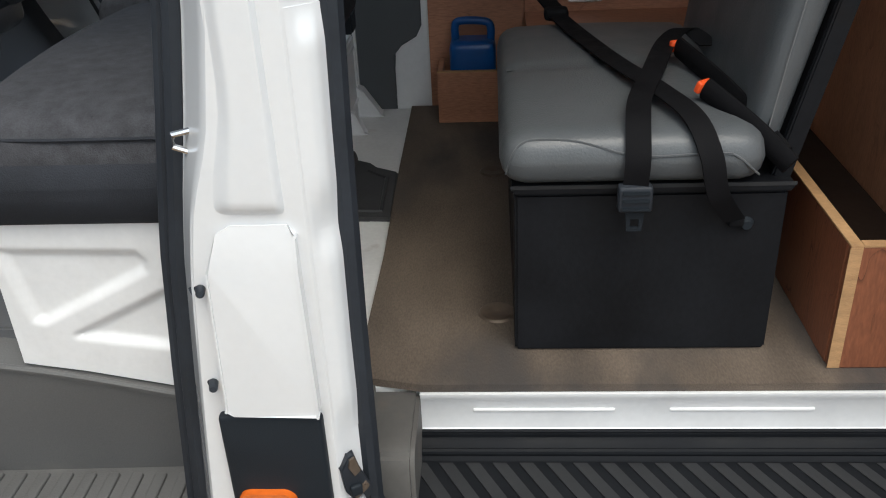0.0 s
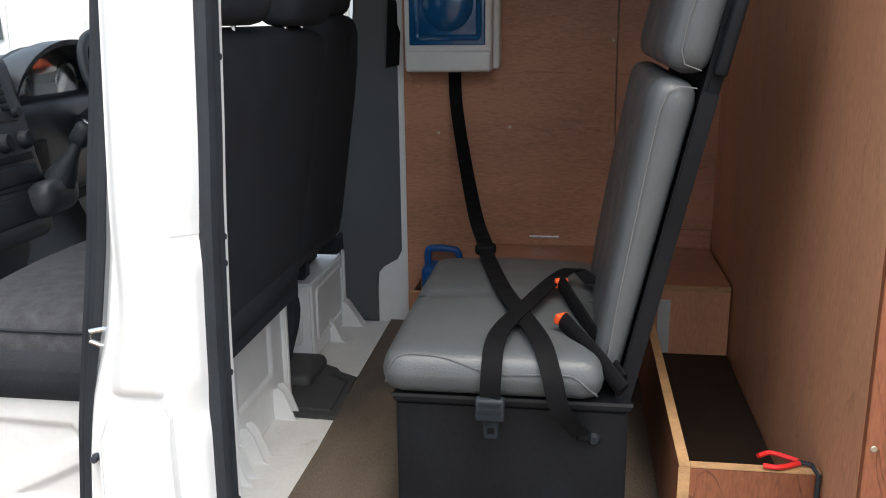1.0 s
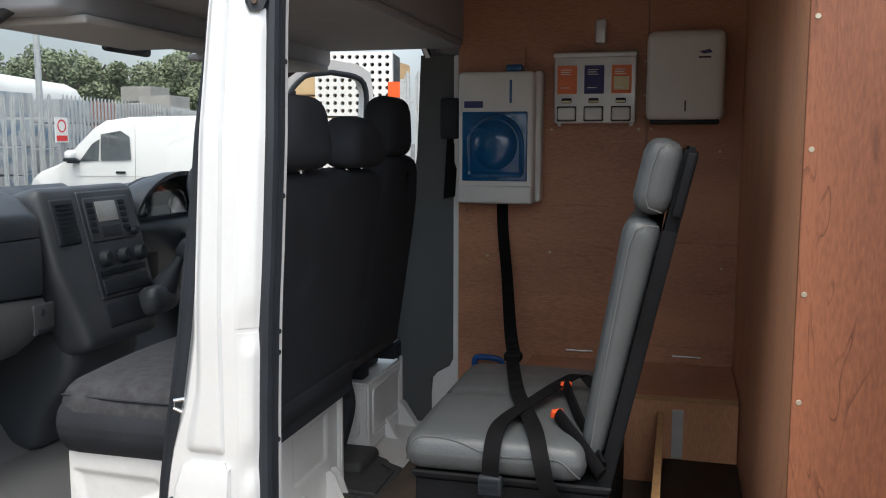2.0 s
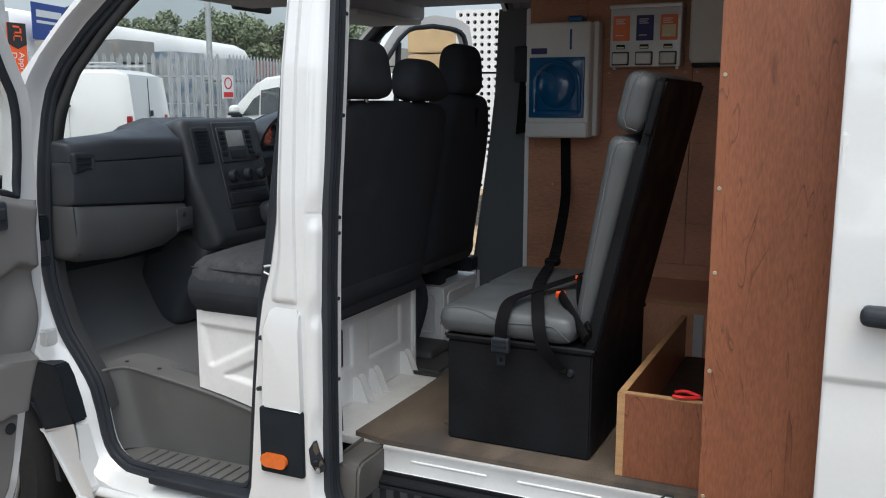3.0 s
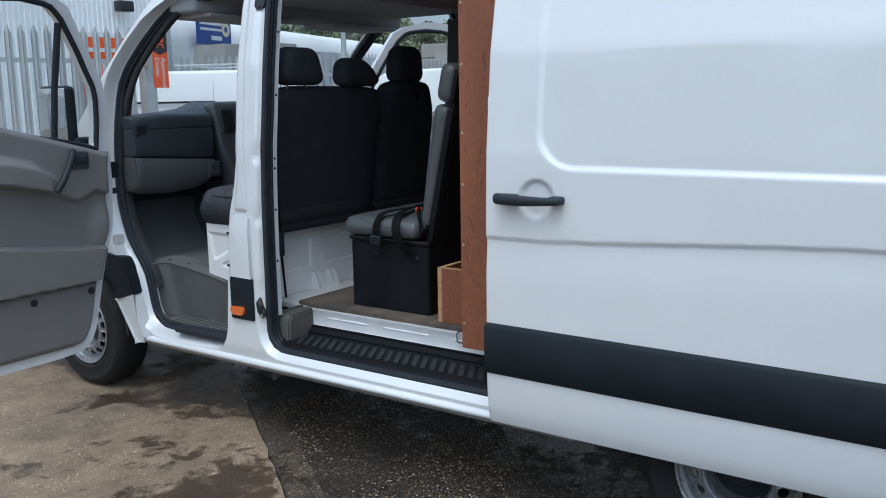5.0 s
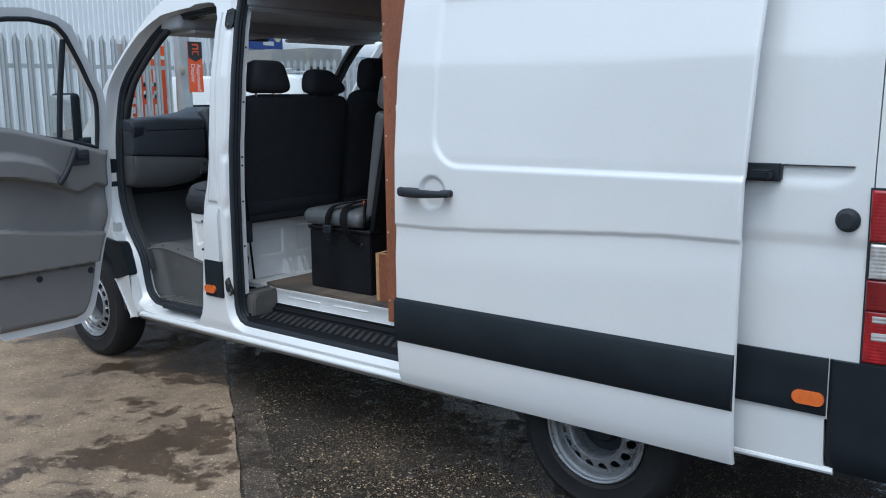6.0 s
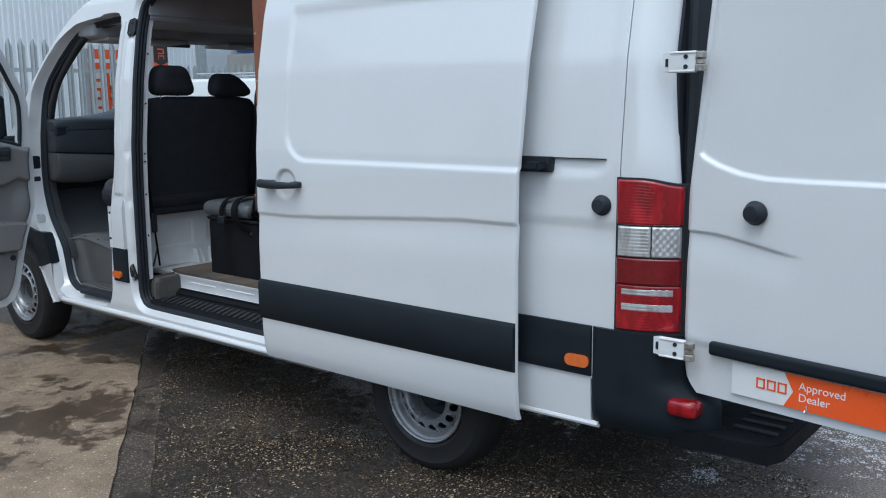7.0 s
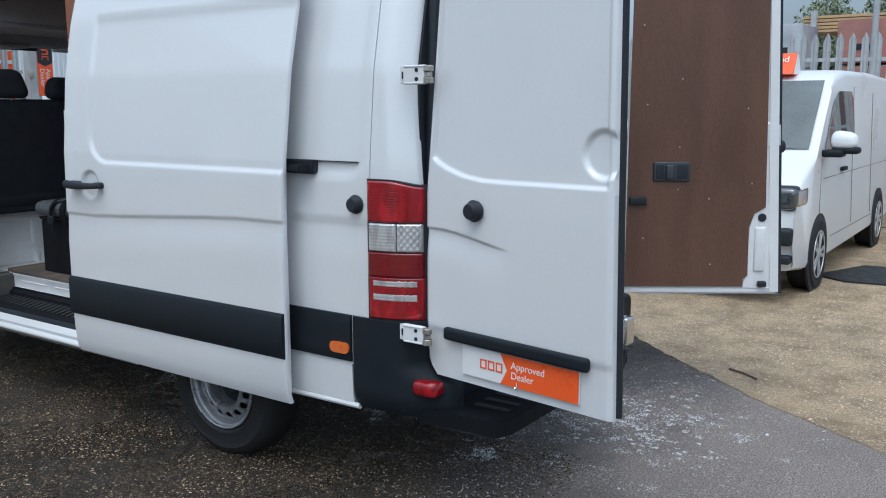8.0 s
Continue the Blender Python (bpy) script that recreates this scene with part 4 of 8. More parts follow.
def wheel(x, far=False):
    turn = pose(x, WIDE - 0.05 if far else 0.05, 0.345, -90 if far else 90)
    w = new("wheel")
    w.parent = van
    part("tyre", lathed([(0.206, -0.178), (0.23, -0.190), (0.30, -0.195), (0.333, -0.182), (0.346, -0.160), (0.348, -0.11), (0.346, -0.05), (0.334, -0.020), (0.318, -0.006), (0.300, 0.002),
                         (0.296, 0.000), (0.262, 0.006), (0.236, 0.004), (0.230, 0.006), (0.222, 0.001), (0.212, -0.012)], 64, turn), TYRE, w, "black rubber tyre")
    part("rim", lathed([(0.205, -0.18), (0.209, -0.012), (0.211, 0.0), (0.206, 0.004), (0.200, 0.001), (0.197, -0.010), (0.190, -0.013), (0.186, -0.010), (0.182, -0.014), (0.180, -0.026), (0.176, -0.040), (0.170, -0.045)], 64, turn), STEEL, w, "silver steel rim")
    holes = []
    for k in range(16):
        a = 2 * math.pi * (k + 0.5) / 16
        ring = [(0.149 + 0.0165 * math.cos(b), 0.0185 * math.sin(b)) for b in [2 * math.pi * j / 12 for j in range(12)]]
        holes.append([(p * math.cos(a) - q * math.sin(a), p * math.sin(a) + q * math.cos(a)) for p, q in ring][::-1])
    disc = tri_prism(bmesh.new(), [circle(0, 0, 0.172, 64), *holes, circle(0, 0, 0.124, 48)[::-1]], "z", -0.006, 0.0)
    for v in disc.verts:
        disc_at(v)
    bmesh.ops.transform(disc, matrix=turn, verts=disc.verts)
    part("wheel_disc", disc, STEEL, w, "silver disc with a ring of oval holes", smooth=50)
    part("crown_ring", lathed([(0.130, -0.022), (0.125, -0.014), (0.118, -0.011), (0.112, -0.016), (0.107, -0.040), (0.105, -0.10)], 56, turn), STEEL, w)
    part("hub", lathed([(0.112, -0.092), (0.07, -0.090), (0.062, -0.062), (0.055, -0.056), (0, -0.056)], 40, turn), RUBBER, w, "black recessed hub")
    part("brake_drum", lathed([(0.19, -0.13), (0, -0.13)], 32, turn), RUBBER, w)
    if x > 0 and not far:
        for a in (214, 226):
            part("balance_weight", softed(-0.020, 0.020, 0.196, 0.208, -0.004, 0.008, 0.004, 2, turn @ pose(0, 0, 0, 0, 0, a - 90)), GALV, w)
    return w


for x in (-1.466, 2.203):
    for far in (False, True):
        wheel(x, far)

# sliding door, slid right back and standing off the side
sliding = new("sliding_door")
sliding.parent = van
tagged(sliding, "white sliding door slid fully open")


def slide_face(x, z):
    y = -0.118 + lerp(LEAN_IN, z)
    r = 0.14
    px, pz = x - (1.535 + r), z - (1.35 + r)
    if px < 0 and pz < 0:
        d = r - math.hypot(px, pz)
    else:
        d = min(x - 1.535, z - 1.35)
    d = min(d, 2.02 - z)
    y += 0.011 * smooth01(d / 0.017)
    low = 1.105 + 0.06 * smooth01((x - 1.36) / 1.4)
    y += 0.008 * (smooth01((low - z) / 0.006) - smooth01((low - 0.006 - z) / 0.15))
    cup = math.hypot((x - 1.54) / 0.066, (z - 1.25) / 0.066)
    y += 0.014 * (1 - smooth01((cup - 0.86) / 0.16))
    if z < 0.6:
        y += 0.02 * ((0.6 - z) / 0.2) ** 2
    edge = min(x - 1.336, 2.803 - x)
    y += 0.005 * (1 - smooth01(edge / 0.006)) ** 2
    return (x + (0.035 * max(0, z - 1.35) if x > 2.5 else 0), y, z)


fine_x = sorted(set([1.336, 1.34, 1.345, 1.352] + steps(1.36, 1.74, 44) + steps(1.75, 2.78, 30) + [2.79, 2.797, 2.803]))
fine_z = sorted(set(steps(0.41, 1.05, 20) + steps(1.06, 1.54, 60) + steps(1.56, 2.2, 30)))
part("door_skin", shell(fine_x, fine_z, slide_face, (0, 0.014, 0)), PAINT, sliding, smooth=60)
part("door_inner", shell(steps(1.35, 2.765, 3), steps(0.44, 2.18, 16), lambda x, z: (x, lerp(LEAN_IN, z) - 0.098, z), (0, 0.05, 0)), PAINT_IN, sliding)
part("door_moulding", shell(steps(1.337, 2.801, 10), [0.603, 0.608, 0.62, 0.7, 0.775, 0.787, 0.792], lambda x, z: (x, -0.120 - 0.013 * smooth01((z - 0.603) / 0.015) * smooth01((0.792 - z) / 0.014), z), (0, 0.02, 0)), TRIM, sliding, "black plastic door moulding")
hand = part("door_handle", softed(1.395, 1.655, -0.172, -0.142, 1.232, 1.268, 0.015, 10, puff=lambda p: Vector((p.x, p.y + 0.006 * smooth01((p.x - 1.5) / 0.12), 1.25 + (p.z - 1.25) * (1.1 - 0.35 * smooth01((p.x - 1.44) / 0.2)) - 0.004 * math.sin((p.x - 1.395) * 12)))), RUBBER, sliding, "black plastic pull handle")
part("handle_foot", softed(1.40, 1.475, -0.15, -0.10, 1.236, 1.264, 0.01, 2), RUBBER, hand)
part("handle_foot", softed(1.60, 1.65, -0.15, -0.10, 1.236, 1.264, 0.01, 2), RUBBER, hand)
part("door_edge", boxed(1.338, 1.352, -0.100, -0.05, 0.44, 1.6, 0.004), PAINT_IN, sliding)
part("door_lining", shell(steps(1.37, 2.66, 3), steps(0.55, 2.1, 16), lambda x, z: (x, lerp(LEAN_IN, z) - 0.045, z), (0, 0.01, 0)), PLY, sliding)

# tail lamp
lamp = new("tail_lamp")
lamp.parent = van
lamp.location = (0.013, 0, 0)
tagged(lamp, "tall red and clear tail lamp cluster")


def lamp_bow(x):
    return 0.078 * max((x - 3.142) / 0.208, 0) ** 2.2


def lamp_top(x):
    """The cluster's upper edge drops towards the corner."""
    return 0.022 * smooth01((x - 3.20) / 0.15) ** 1.5


def lens(name, z0, z1, material, x0=3.142, x1=3.35, out=0.0, flute=0.00035, pitch=0.0105, label=""):
    """A moulded lens: fine level flutes on the side, square pillows round the corner."""
    rows = max(3, int((z1 - z0) / 0.0026))

    def at(x, z):
        edge = min(1.0, min(x - x0, x1 - x, z - z0, z1 - z) / 0.004)
        y = -0.010 - out - 0.004 * max(0.0, edge) + lamp_bow(x)
        if x < 3.262:
            y -= flute * math.sin(2 * math.pi * z / pitch)
        else:
            y -= 1.6 * flute * math.sin(2 * math.pi * z / (pitch * 1.9)) * math.sin(2 * math.pi * x / 0.021)
        drop = lamp_top(x) * smooth01((z - 1.19) / 0.14)
        return (x, y, z - drop)
    return part(name, shell(steps(x0, x1, 30), steps(z0, z1, rows), at, (0, 0.02, 0)), material, lamp, label, smooth=70)


lens("stop_lens", 1.180, 1.335, REDLENS)
lens("indicator_lens", 1.069, 1.175, CLEARLENS, 3.147, 3.258, 0.001, 0.0005, 0.012, "clear fluted indicator lens")
lens("indicator_lens", 1.069, 1.175, CLEARLENS, 3.264, 3.346, 0.001, 0.0007, 0.015, "clear indicator lens round the corner")
lens("tail_lens", 0.970, 1.064, DEEPRED, flute=0.0002)
lens("reversing_lens", 0.930, 0.960, CLEARLENS, 3.160, 3.334, -0.0034, 0.0005, 0.011)
lens("fog_lens", 0.875, 0.907, CLEARLENS, 3.160, 3.334, -0.0034, 0.0005, 0.011)
lens("reflector_lens", 0.806, 0.969, REDLENS, out=-0.004, flute=0.0003)
part("lamp_case", shell(steps(3.136, 3.358, 12), steps(0.80, 1.342, 2), lambda x, z: (x, -0.004 + lamp_bow(x), z - (lamp_top(x) if z > 1.1 else 0)), (0, 0.04, 0)), RUBBER, lamp)

# rear bumper and step
bumper = new("rear_bumper")
bumper.parent = van
tagged(bumper, "black plastic rear bumper with a tread step")


def corner_at(x, z):
    y = -0.016 + 0.10 * max(0, (x - 3.2) / 0.2) ** 2.5
    y += 0.014 * (1 - smooth01((x - 3.064) / 0.02)) + 0.03 * max(0, (0.52 - z) / 0.1) ** 2
    return (x + (0.10 * smooth01((0.64 - z) / 0.08) * max(0, (x - 3.25) / 0.15)), y, z)


part("bumper_corner", shell(steps(3.064, 3.40, 22), steps(0.43, 0.80, 18), corner_at, (0, 0.05, 0)), TRIM, bumper, smooth=60)
part("reflector", softed(3.352, 3.462, -0.008, 0.06, 0.526, 0.588, 0.022, 5, puff=lambda p: Vector((p.x, p.y + 0.05 * max(0, (p.x - 3.42) / 0.07) ** 2, p.z))), REDLENS, bumper, "red rear reflector")
part("bumper_bar", softed(3.33, 3.43, 0.06, WIDE - 0.06, 0.44, 0.60, 0.04, 4), TRIM, bumper)
part("step_plate", prism([(3.36, 0.03), (3.55, 0.03), (3.69, 0.05), (3.72, 0.12), (3.72, 1.14), (3.69, 1.24), (3.36, 1.26)], "z", 0.415, 0.475, 0.012), BLACKMAT, bumper, "black rubber step tread")
for k in range(13):
    y = 0.16 + 0.078 * k
    part("step_rib", boxed(3.53, 3.68, y, y + 0.028, 0.476, 0.481, 0.001), TREADGREY, bumper)
part("tow_bracket", boxed(3.43, 3.62, 0.45, 0.95, 0.36, 0.414, 0.01), RUBBER, bumper)


# ---- rear doors ----
def rear_door(name, label, hinge, angle, mirror):
    """Built along +x from the hinge with its outer skin towards -y; mirror: the skin towards +y."""
    d = new(name)
    d.parent = van
    tagged(d, label)
    d.matrix_basis = pose(hinge[0], hinge[1], 0, 0, 0, angle)
    f = -1 if mirror else 1

    def slim(s, z):
        """The free edge draws in towards the roof."""
        return (0.052 * (z - 0.65) if mirror else 0.009 + 0.0185 * (z - 0.65)) * s / 0.8

    def face(s, z):
        lift = 0.012 * max(0, z - 1.25)
        y = lift
        # pressed upper field with a swept lower edge
        low = lerp([(0.0, 1.44), (0.05, 1.408), (0.10, 1.386), (0.18, 1.363), (0.27, 1.351), (0.40, 1.350), (0.8, 1.353)], s)
        left, under = s - 0.022, z - low
        d1 = left + under - math.hypot(left, under) if left > 0 and under > 0 else min(left, under)
        d1 = min(d1 * 1.3, 2.1 - z, 0.784 - s)
        y += 0.012 * smooth01(d1 / 0.013)
        # round cup at the free edge
        y += 0.014 * smooth01((0.084 - math.hypot(s - 0.757, z - 1.462)) / 0.022)
        waist = 1.172 - 0.05 * smooth01((s - 0.05) / 0.4)
        fade = 1 - smooth01((s - 0.28) / 0.14)
        y += 0.008 * fade * (smooth01((waist - z) / 0.007) - smooth01((waist - 0.007 - z) / 0.12))
        if z < 0.80:
            y += 0.006 * smooth01((0.80 - z) / 0.02)
        low_in = 0.06 * max(0, (0.72 - z) / 0.11) ** 2
        x = max(s, low_in) + (0.022 if mirror else 0.085) * max(0, z - 1.3) * (1 - s / 0.8)
        x -= 0 if mirror else 0.024 * (1 - s / 0.8)
        y += 0.01 * (1 - smooth01(min(s + (0.045 if mirror else 0), 0.8 - s) / 0.02)) ** 2
        return (x - slim(s, z), f * y, z)
    zs = sorted(set(steps(0.615, 0.83, 18) + steps(0.86, 1.08, 8) + steps(1.1, 1.56, 84) + steps(1.565, 1.62, 5) + steps(1.66, 2.24, 18)))
    ss = sorted(set(([-0.045, -0.02] if mirror else []) + [0, 0.005, 0.012, 0.02, 0.0235, 0.027, 0.0305, 0.035] + steps(0.04, 0.5, 46) + steps(0.51, 0.78, 50) + [0.788, 0.795, 0.8]))
    part("door_skin", shell(ss, zs, face, (0, f * 0.045, 0)), PAINT, d, smooth=60)
    part("door_frame", shell([-0.04 if mirror else 0.0, 0.06, 0.74, 0.79], [0.625, 0.7, 1.4, 2.2], lambda s, z: (s - slim(s, z) + (0.022 if mirror else 0.085) * max(0, z - 1.3) * (1 - s / 0.8), f * (0.046 + 0.012 * max(0, z - 1.25)), z), (0, f * 0.02, 0)), PAINT_IN, d)
    part("edge_seal", tubed([(0.797 - slim(0.8, z), f * (0.05 + 0.012 * max(0, z - 1.25)), z) for z in (0.62, 1.25, 2.2)], 0.016, 8), RUBBER, d, "black rubber edge seal")
    return d, f


near_rear, _ = rear_door("rear_door", "white rear door swung open beside the tail lamp", (3.412, 0.040), -8.2, False)
part("door_stop", lathed([(0, 0), (0.036, 0), (0.039, 0.012), (0.031, 0.022), (0.029, 0.036), (0.024, 0.042), (0, 0.044)], 24, pose(0.225, -0.002, 1.25, 90)), RUBBER, near_rear, "round black rubber door stop")
part("grip_strip", softed(0.085, 0.715, -0.026, 0.004, 0.765, 0.812, 0.012, 4), TRIM, near_rear, "long black grip strip")
plate = part("dealer_sign", boxed(0.165, 0.675, -0.004, 0.004, 0.648, 0.759, 0.001), SIGNWHITE, near_rear, "white and orange dealer sign plate")
part("sign_field", prism([(0.345, 0.649), (0.674, 0.649), (0.674, 0.758), (0.345, 0.758), (0.375, 0.703)], "y", -0.0062, -0.0042), SIGNORANGE, plate, "orange field")
for x0, x1, z0, z1 in [q for x in (0.252, 0.288, 0.324) for q in ((x, x + 0.005, 0.688, 0.722), (x + 0.024, x + 0.029, 0.688, 0.722), (x, x + 0.029, 0.717, 0.722), (x, x + 0.029, 0.688, 0.693))]:
    part("sign_mark", boxed(x0, x1, -0.0062, -0.0042, z0, z1, 0), SIGNORANGE, plate)
lettering("sign_words", "Approved\nDealer", 0.036, SIGNWHITE, plate, pose(0.392, -0.0066, 0.713, 90), "white words Approved Dealer")
part("sign_hook", tubed([(0.42, -0.008, 0.668), (0.424, -0.014, 0.655), (0.418, -0.014, 0.645), (0.414, -0.008, 0.652)], 0.002, 6), CHROME, near_rear)
part("lock_body", softed(0.775, 0.812, 0.05, 0.10, 0.86, 0.95, 0.008, 2), CHROME, near_rear, "steel door lock")

for z, along, lean in ((0.770, 0.014, 0.0), (1.722, 0.010, 0.02)):
    hinge = part("door_hinge", softed(3.312 + along, 3.408 + along, -0.020 + lean, 0.0 + lean, z - 0.033, z + 0.036, 0.005, 3), PAINT_IN, van, "white painted door hinge")
    part("hinge_foot", prism([(3.292 + along, z - 0.026), (3.316 + along, z - 0.030), (3.316 + along, z + 0.033), (3.292 + along, z + 0.028)], "y", -0.006 + lean, 0.012 + lean, 0.003), PAINT_IN, hinge)
    part("hinge_slot", softed(3.298 + along, 3.314 + along, -0.010 + lean, -0.004 + lean, z - 0.012, z + 0.014, 0.002, 2), RUBBER, hinge)
    part("hinge_rib", softed(3.318 + along, 3.404 + along, -0.0235 + lean, -0.018 + lean, z - 0.031, z - 0.025, 0.002, 2), PAINT_IN, hinge)
    part("hinge_rib", softed(3.318 + along, 3.404 + along, -0.0235 + lean, -0.018 + lean, z + 0.028, z + 0.034, 0.002, 2), PAINT_IN, hinge)
    for z0, z1, wide in ((-0.030, -0.008, 0.018), (-0.006, 0.010, 0.014), (0.012, 0.033, 0.018)):
        part("hinge_knuckle", lathed([(0, z0), (wide - 0.002, z0), (wide, z0 + 0.002), (wide, z1 - 0.002), (wide - 0.002, z1), (0, z1)], 16, pose(3.424 + along, -0.016 + lean, z)), KNUCKLE, hinge, "worn steel hinge knuckle")
    part("hinge_leaf", softed(3.400 + along, 3.43 + along, -0.012 + lean, 0.002 + lean, z - 0.026, z + 0.028, 0.004, 2), KNUCKLE, hinge)
    for dz in (-0.014, 0.018):
        part("hinge_bolt", lathed([(0, 0), (0.0075, 0), (0.0075, 0.003), (0, 0.003)], 12, pose(3.374 + along, -0.0195 + lean, z + dz, 90)), RUBBER, hinge)
part("rear_opening_seal", tubed([(3.35, 0.135, 0.62), (3.345, 0.145, 1.4), (3.325, 0.21, 2.25)], 0.022), RUBBER, van, "black rear opening seal")
# near post coloured black, standing in for shade in the gap by the door
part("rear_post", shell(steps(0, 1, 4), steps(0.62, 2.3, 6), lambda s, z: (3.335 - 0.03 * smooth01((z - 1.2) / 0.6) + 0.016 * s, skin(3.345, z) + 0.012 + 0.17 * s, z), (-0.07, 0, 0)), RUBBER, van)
part("rear_post", shell(steps(0, 1, 2), steps(0.62, 2.3, 6), lambda s, z: (3.345, WIDE - skin(3.345, z) - 0.012 - 0.09 * s, z), (-0.03, 0, 0)), PAINT_IN, van)
part("rear_threshold", boxed(3.30, 3.36, 0.1, WIDE - 0.1, 0.58, 0.635, 0.006), TIMBER, van)

far_rear, _ = rear_door("rear_door", "white rear door swung open showing its dark plywood lining", (3.42, 1.86), 34, True)
board = tri_prism(bmesh.new(), [[(-0.03, 0.66), (0.60, 0.66), (0.60, 0.70), (0.625, 0.72), (0.63, 0.98), (0.66, 1.05), (0.72, 1.085), (0.735, 2.16), (-0.03, 2.16)]], "y", -0.078, -0.068)
for z in (0.8, 0.95, 1.1, 1.25, 1.4, 1.55, 1.7, 1.85, 2.0):
    bmesh.ops.bisect_plane(board, geom=board.verts[:] + board.edges[:] + board.faces[:], plane_co=(0, 0, z), plane_no=(0, 0, 1))
for v in board.verts:
    v.co.y -= 0.012 * max(0, v.co.z - 1.25)
    v.co.x -= 0.052 * (v.co.z - 0.65) * v.co.x / 0.8
part("lining", board, PLYDOOR, far_rear, "dark stained plywood lining")
part("bare_metal_corner", prism([(0.60, 0.655), (0.745, 0.65), (0.722, 1.09), (0.69, 1.09), (0.65, 1.06), (0.628, 0.98), (0.62, 0.72)], "y", -0.072, -0.06, 0.004), PAINT_IN, far_rear)
part("corner_pressing", softed(0.65, 0.71, -0.085, -0.06, 0.74, 0.98, 0.02, 3), PAINT_IN, far_rear)
part("corner_hole", lathed([(0, 0), (0.022, 0), (0.022, 0.004), (0, 0.004)], 20, pose(0.685, -0.0725, 1.03, 90)), RUBBER, far_rear)
part("corner_buffer", softed(0.675, 0.72, -0.10, -0.065, 0.66, 0.69, 0.008, 2), RUBBER, far_rear)
pull = part("inner_handle", softed(0.10, 0.295, -0.088, -0.07, 1.22, 1.325, 0.012, 3), DARKDASH, far_rear, "black recessed inner door handle")
part("handle_lever", softed(0.165, 0.205, -0.104, -0.086, 1.235, 1.31, 0.008, 2), CONSOLEGREY, pull)
part("handle_cup", softed(0.225, 0.28, -0.0895, -0.085, 1.235, 1.31, 0.004, 2), RUBBER, pull)
part("handle_cup", softed(0.115, 0.155, -0.0895, -0.085, 1.235, 1.31, 0.004, 2), RUBBER, pull)
for x, z in ((0.235, 1.18), (0.235, 1.40), (0.235, 1.75), (0.06, 1.62), (0.06, 0.92), (0.40, 1.13), (0.62, 1.21), (0.58, 1.60), (0.42, 0.78), (0.03, 2.02)):
    part("lining_screw", lathed([(0, 0), (0.004, 0), (0.003, 0.0015), (0, 0.0015)], 8, pose(x, -0.0785 - 0.012 * max(0, z - 1.25), z, 90)), SCREW, far_rear)
part("edge_trim", shell(steps(0.74, 0.79, 2), steps(0.63, 2.2, 12), lambda s, z: (s - 0.052 * (z - 0.65) * s / 0.8, -0.074 - 0.012 * max(0, z - 1.25), z), (0, 0.03, 0)), PAINT_IN, far_rear)
part("bottom_rail", boxed(0.0, 0.78, -0.070, -0.045, 0.622, 0.655, 0.006), PAINT_IN, far_rear)
part("far_latch", softed(-0.02, 0.07, -0.10, -0.06, 1.10, 1.14, 0.006, 2), RUBBER, far_rear)
part("door_stop", lathed([(0, 0), (0.040, 0), (0.043, 0.012), (0.034, 0.022), (0.032, 0.036), (0.026, 0.042), (0, 0.044)], 24, pose(0.762, 0.0, 1.40, 90) @ pose(0, 0, 0, 0, 90)), RUBBER, far_rear)


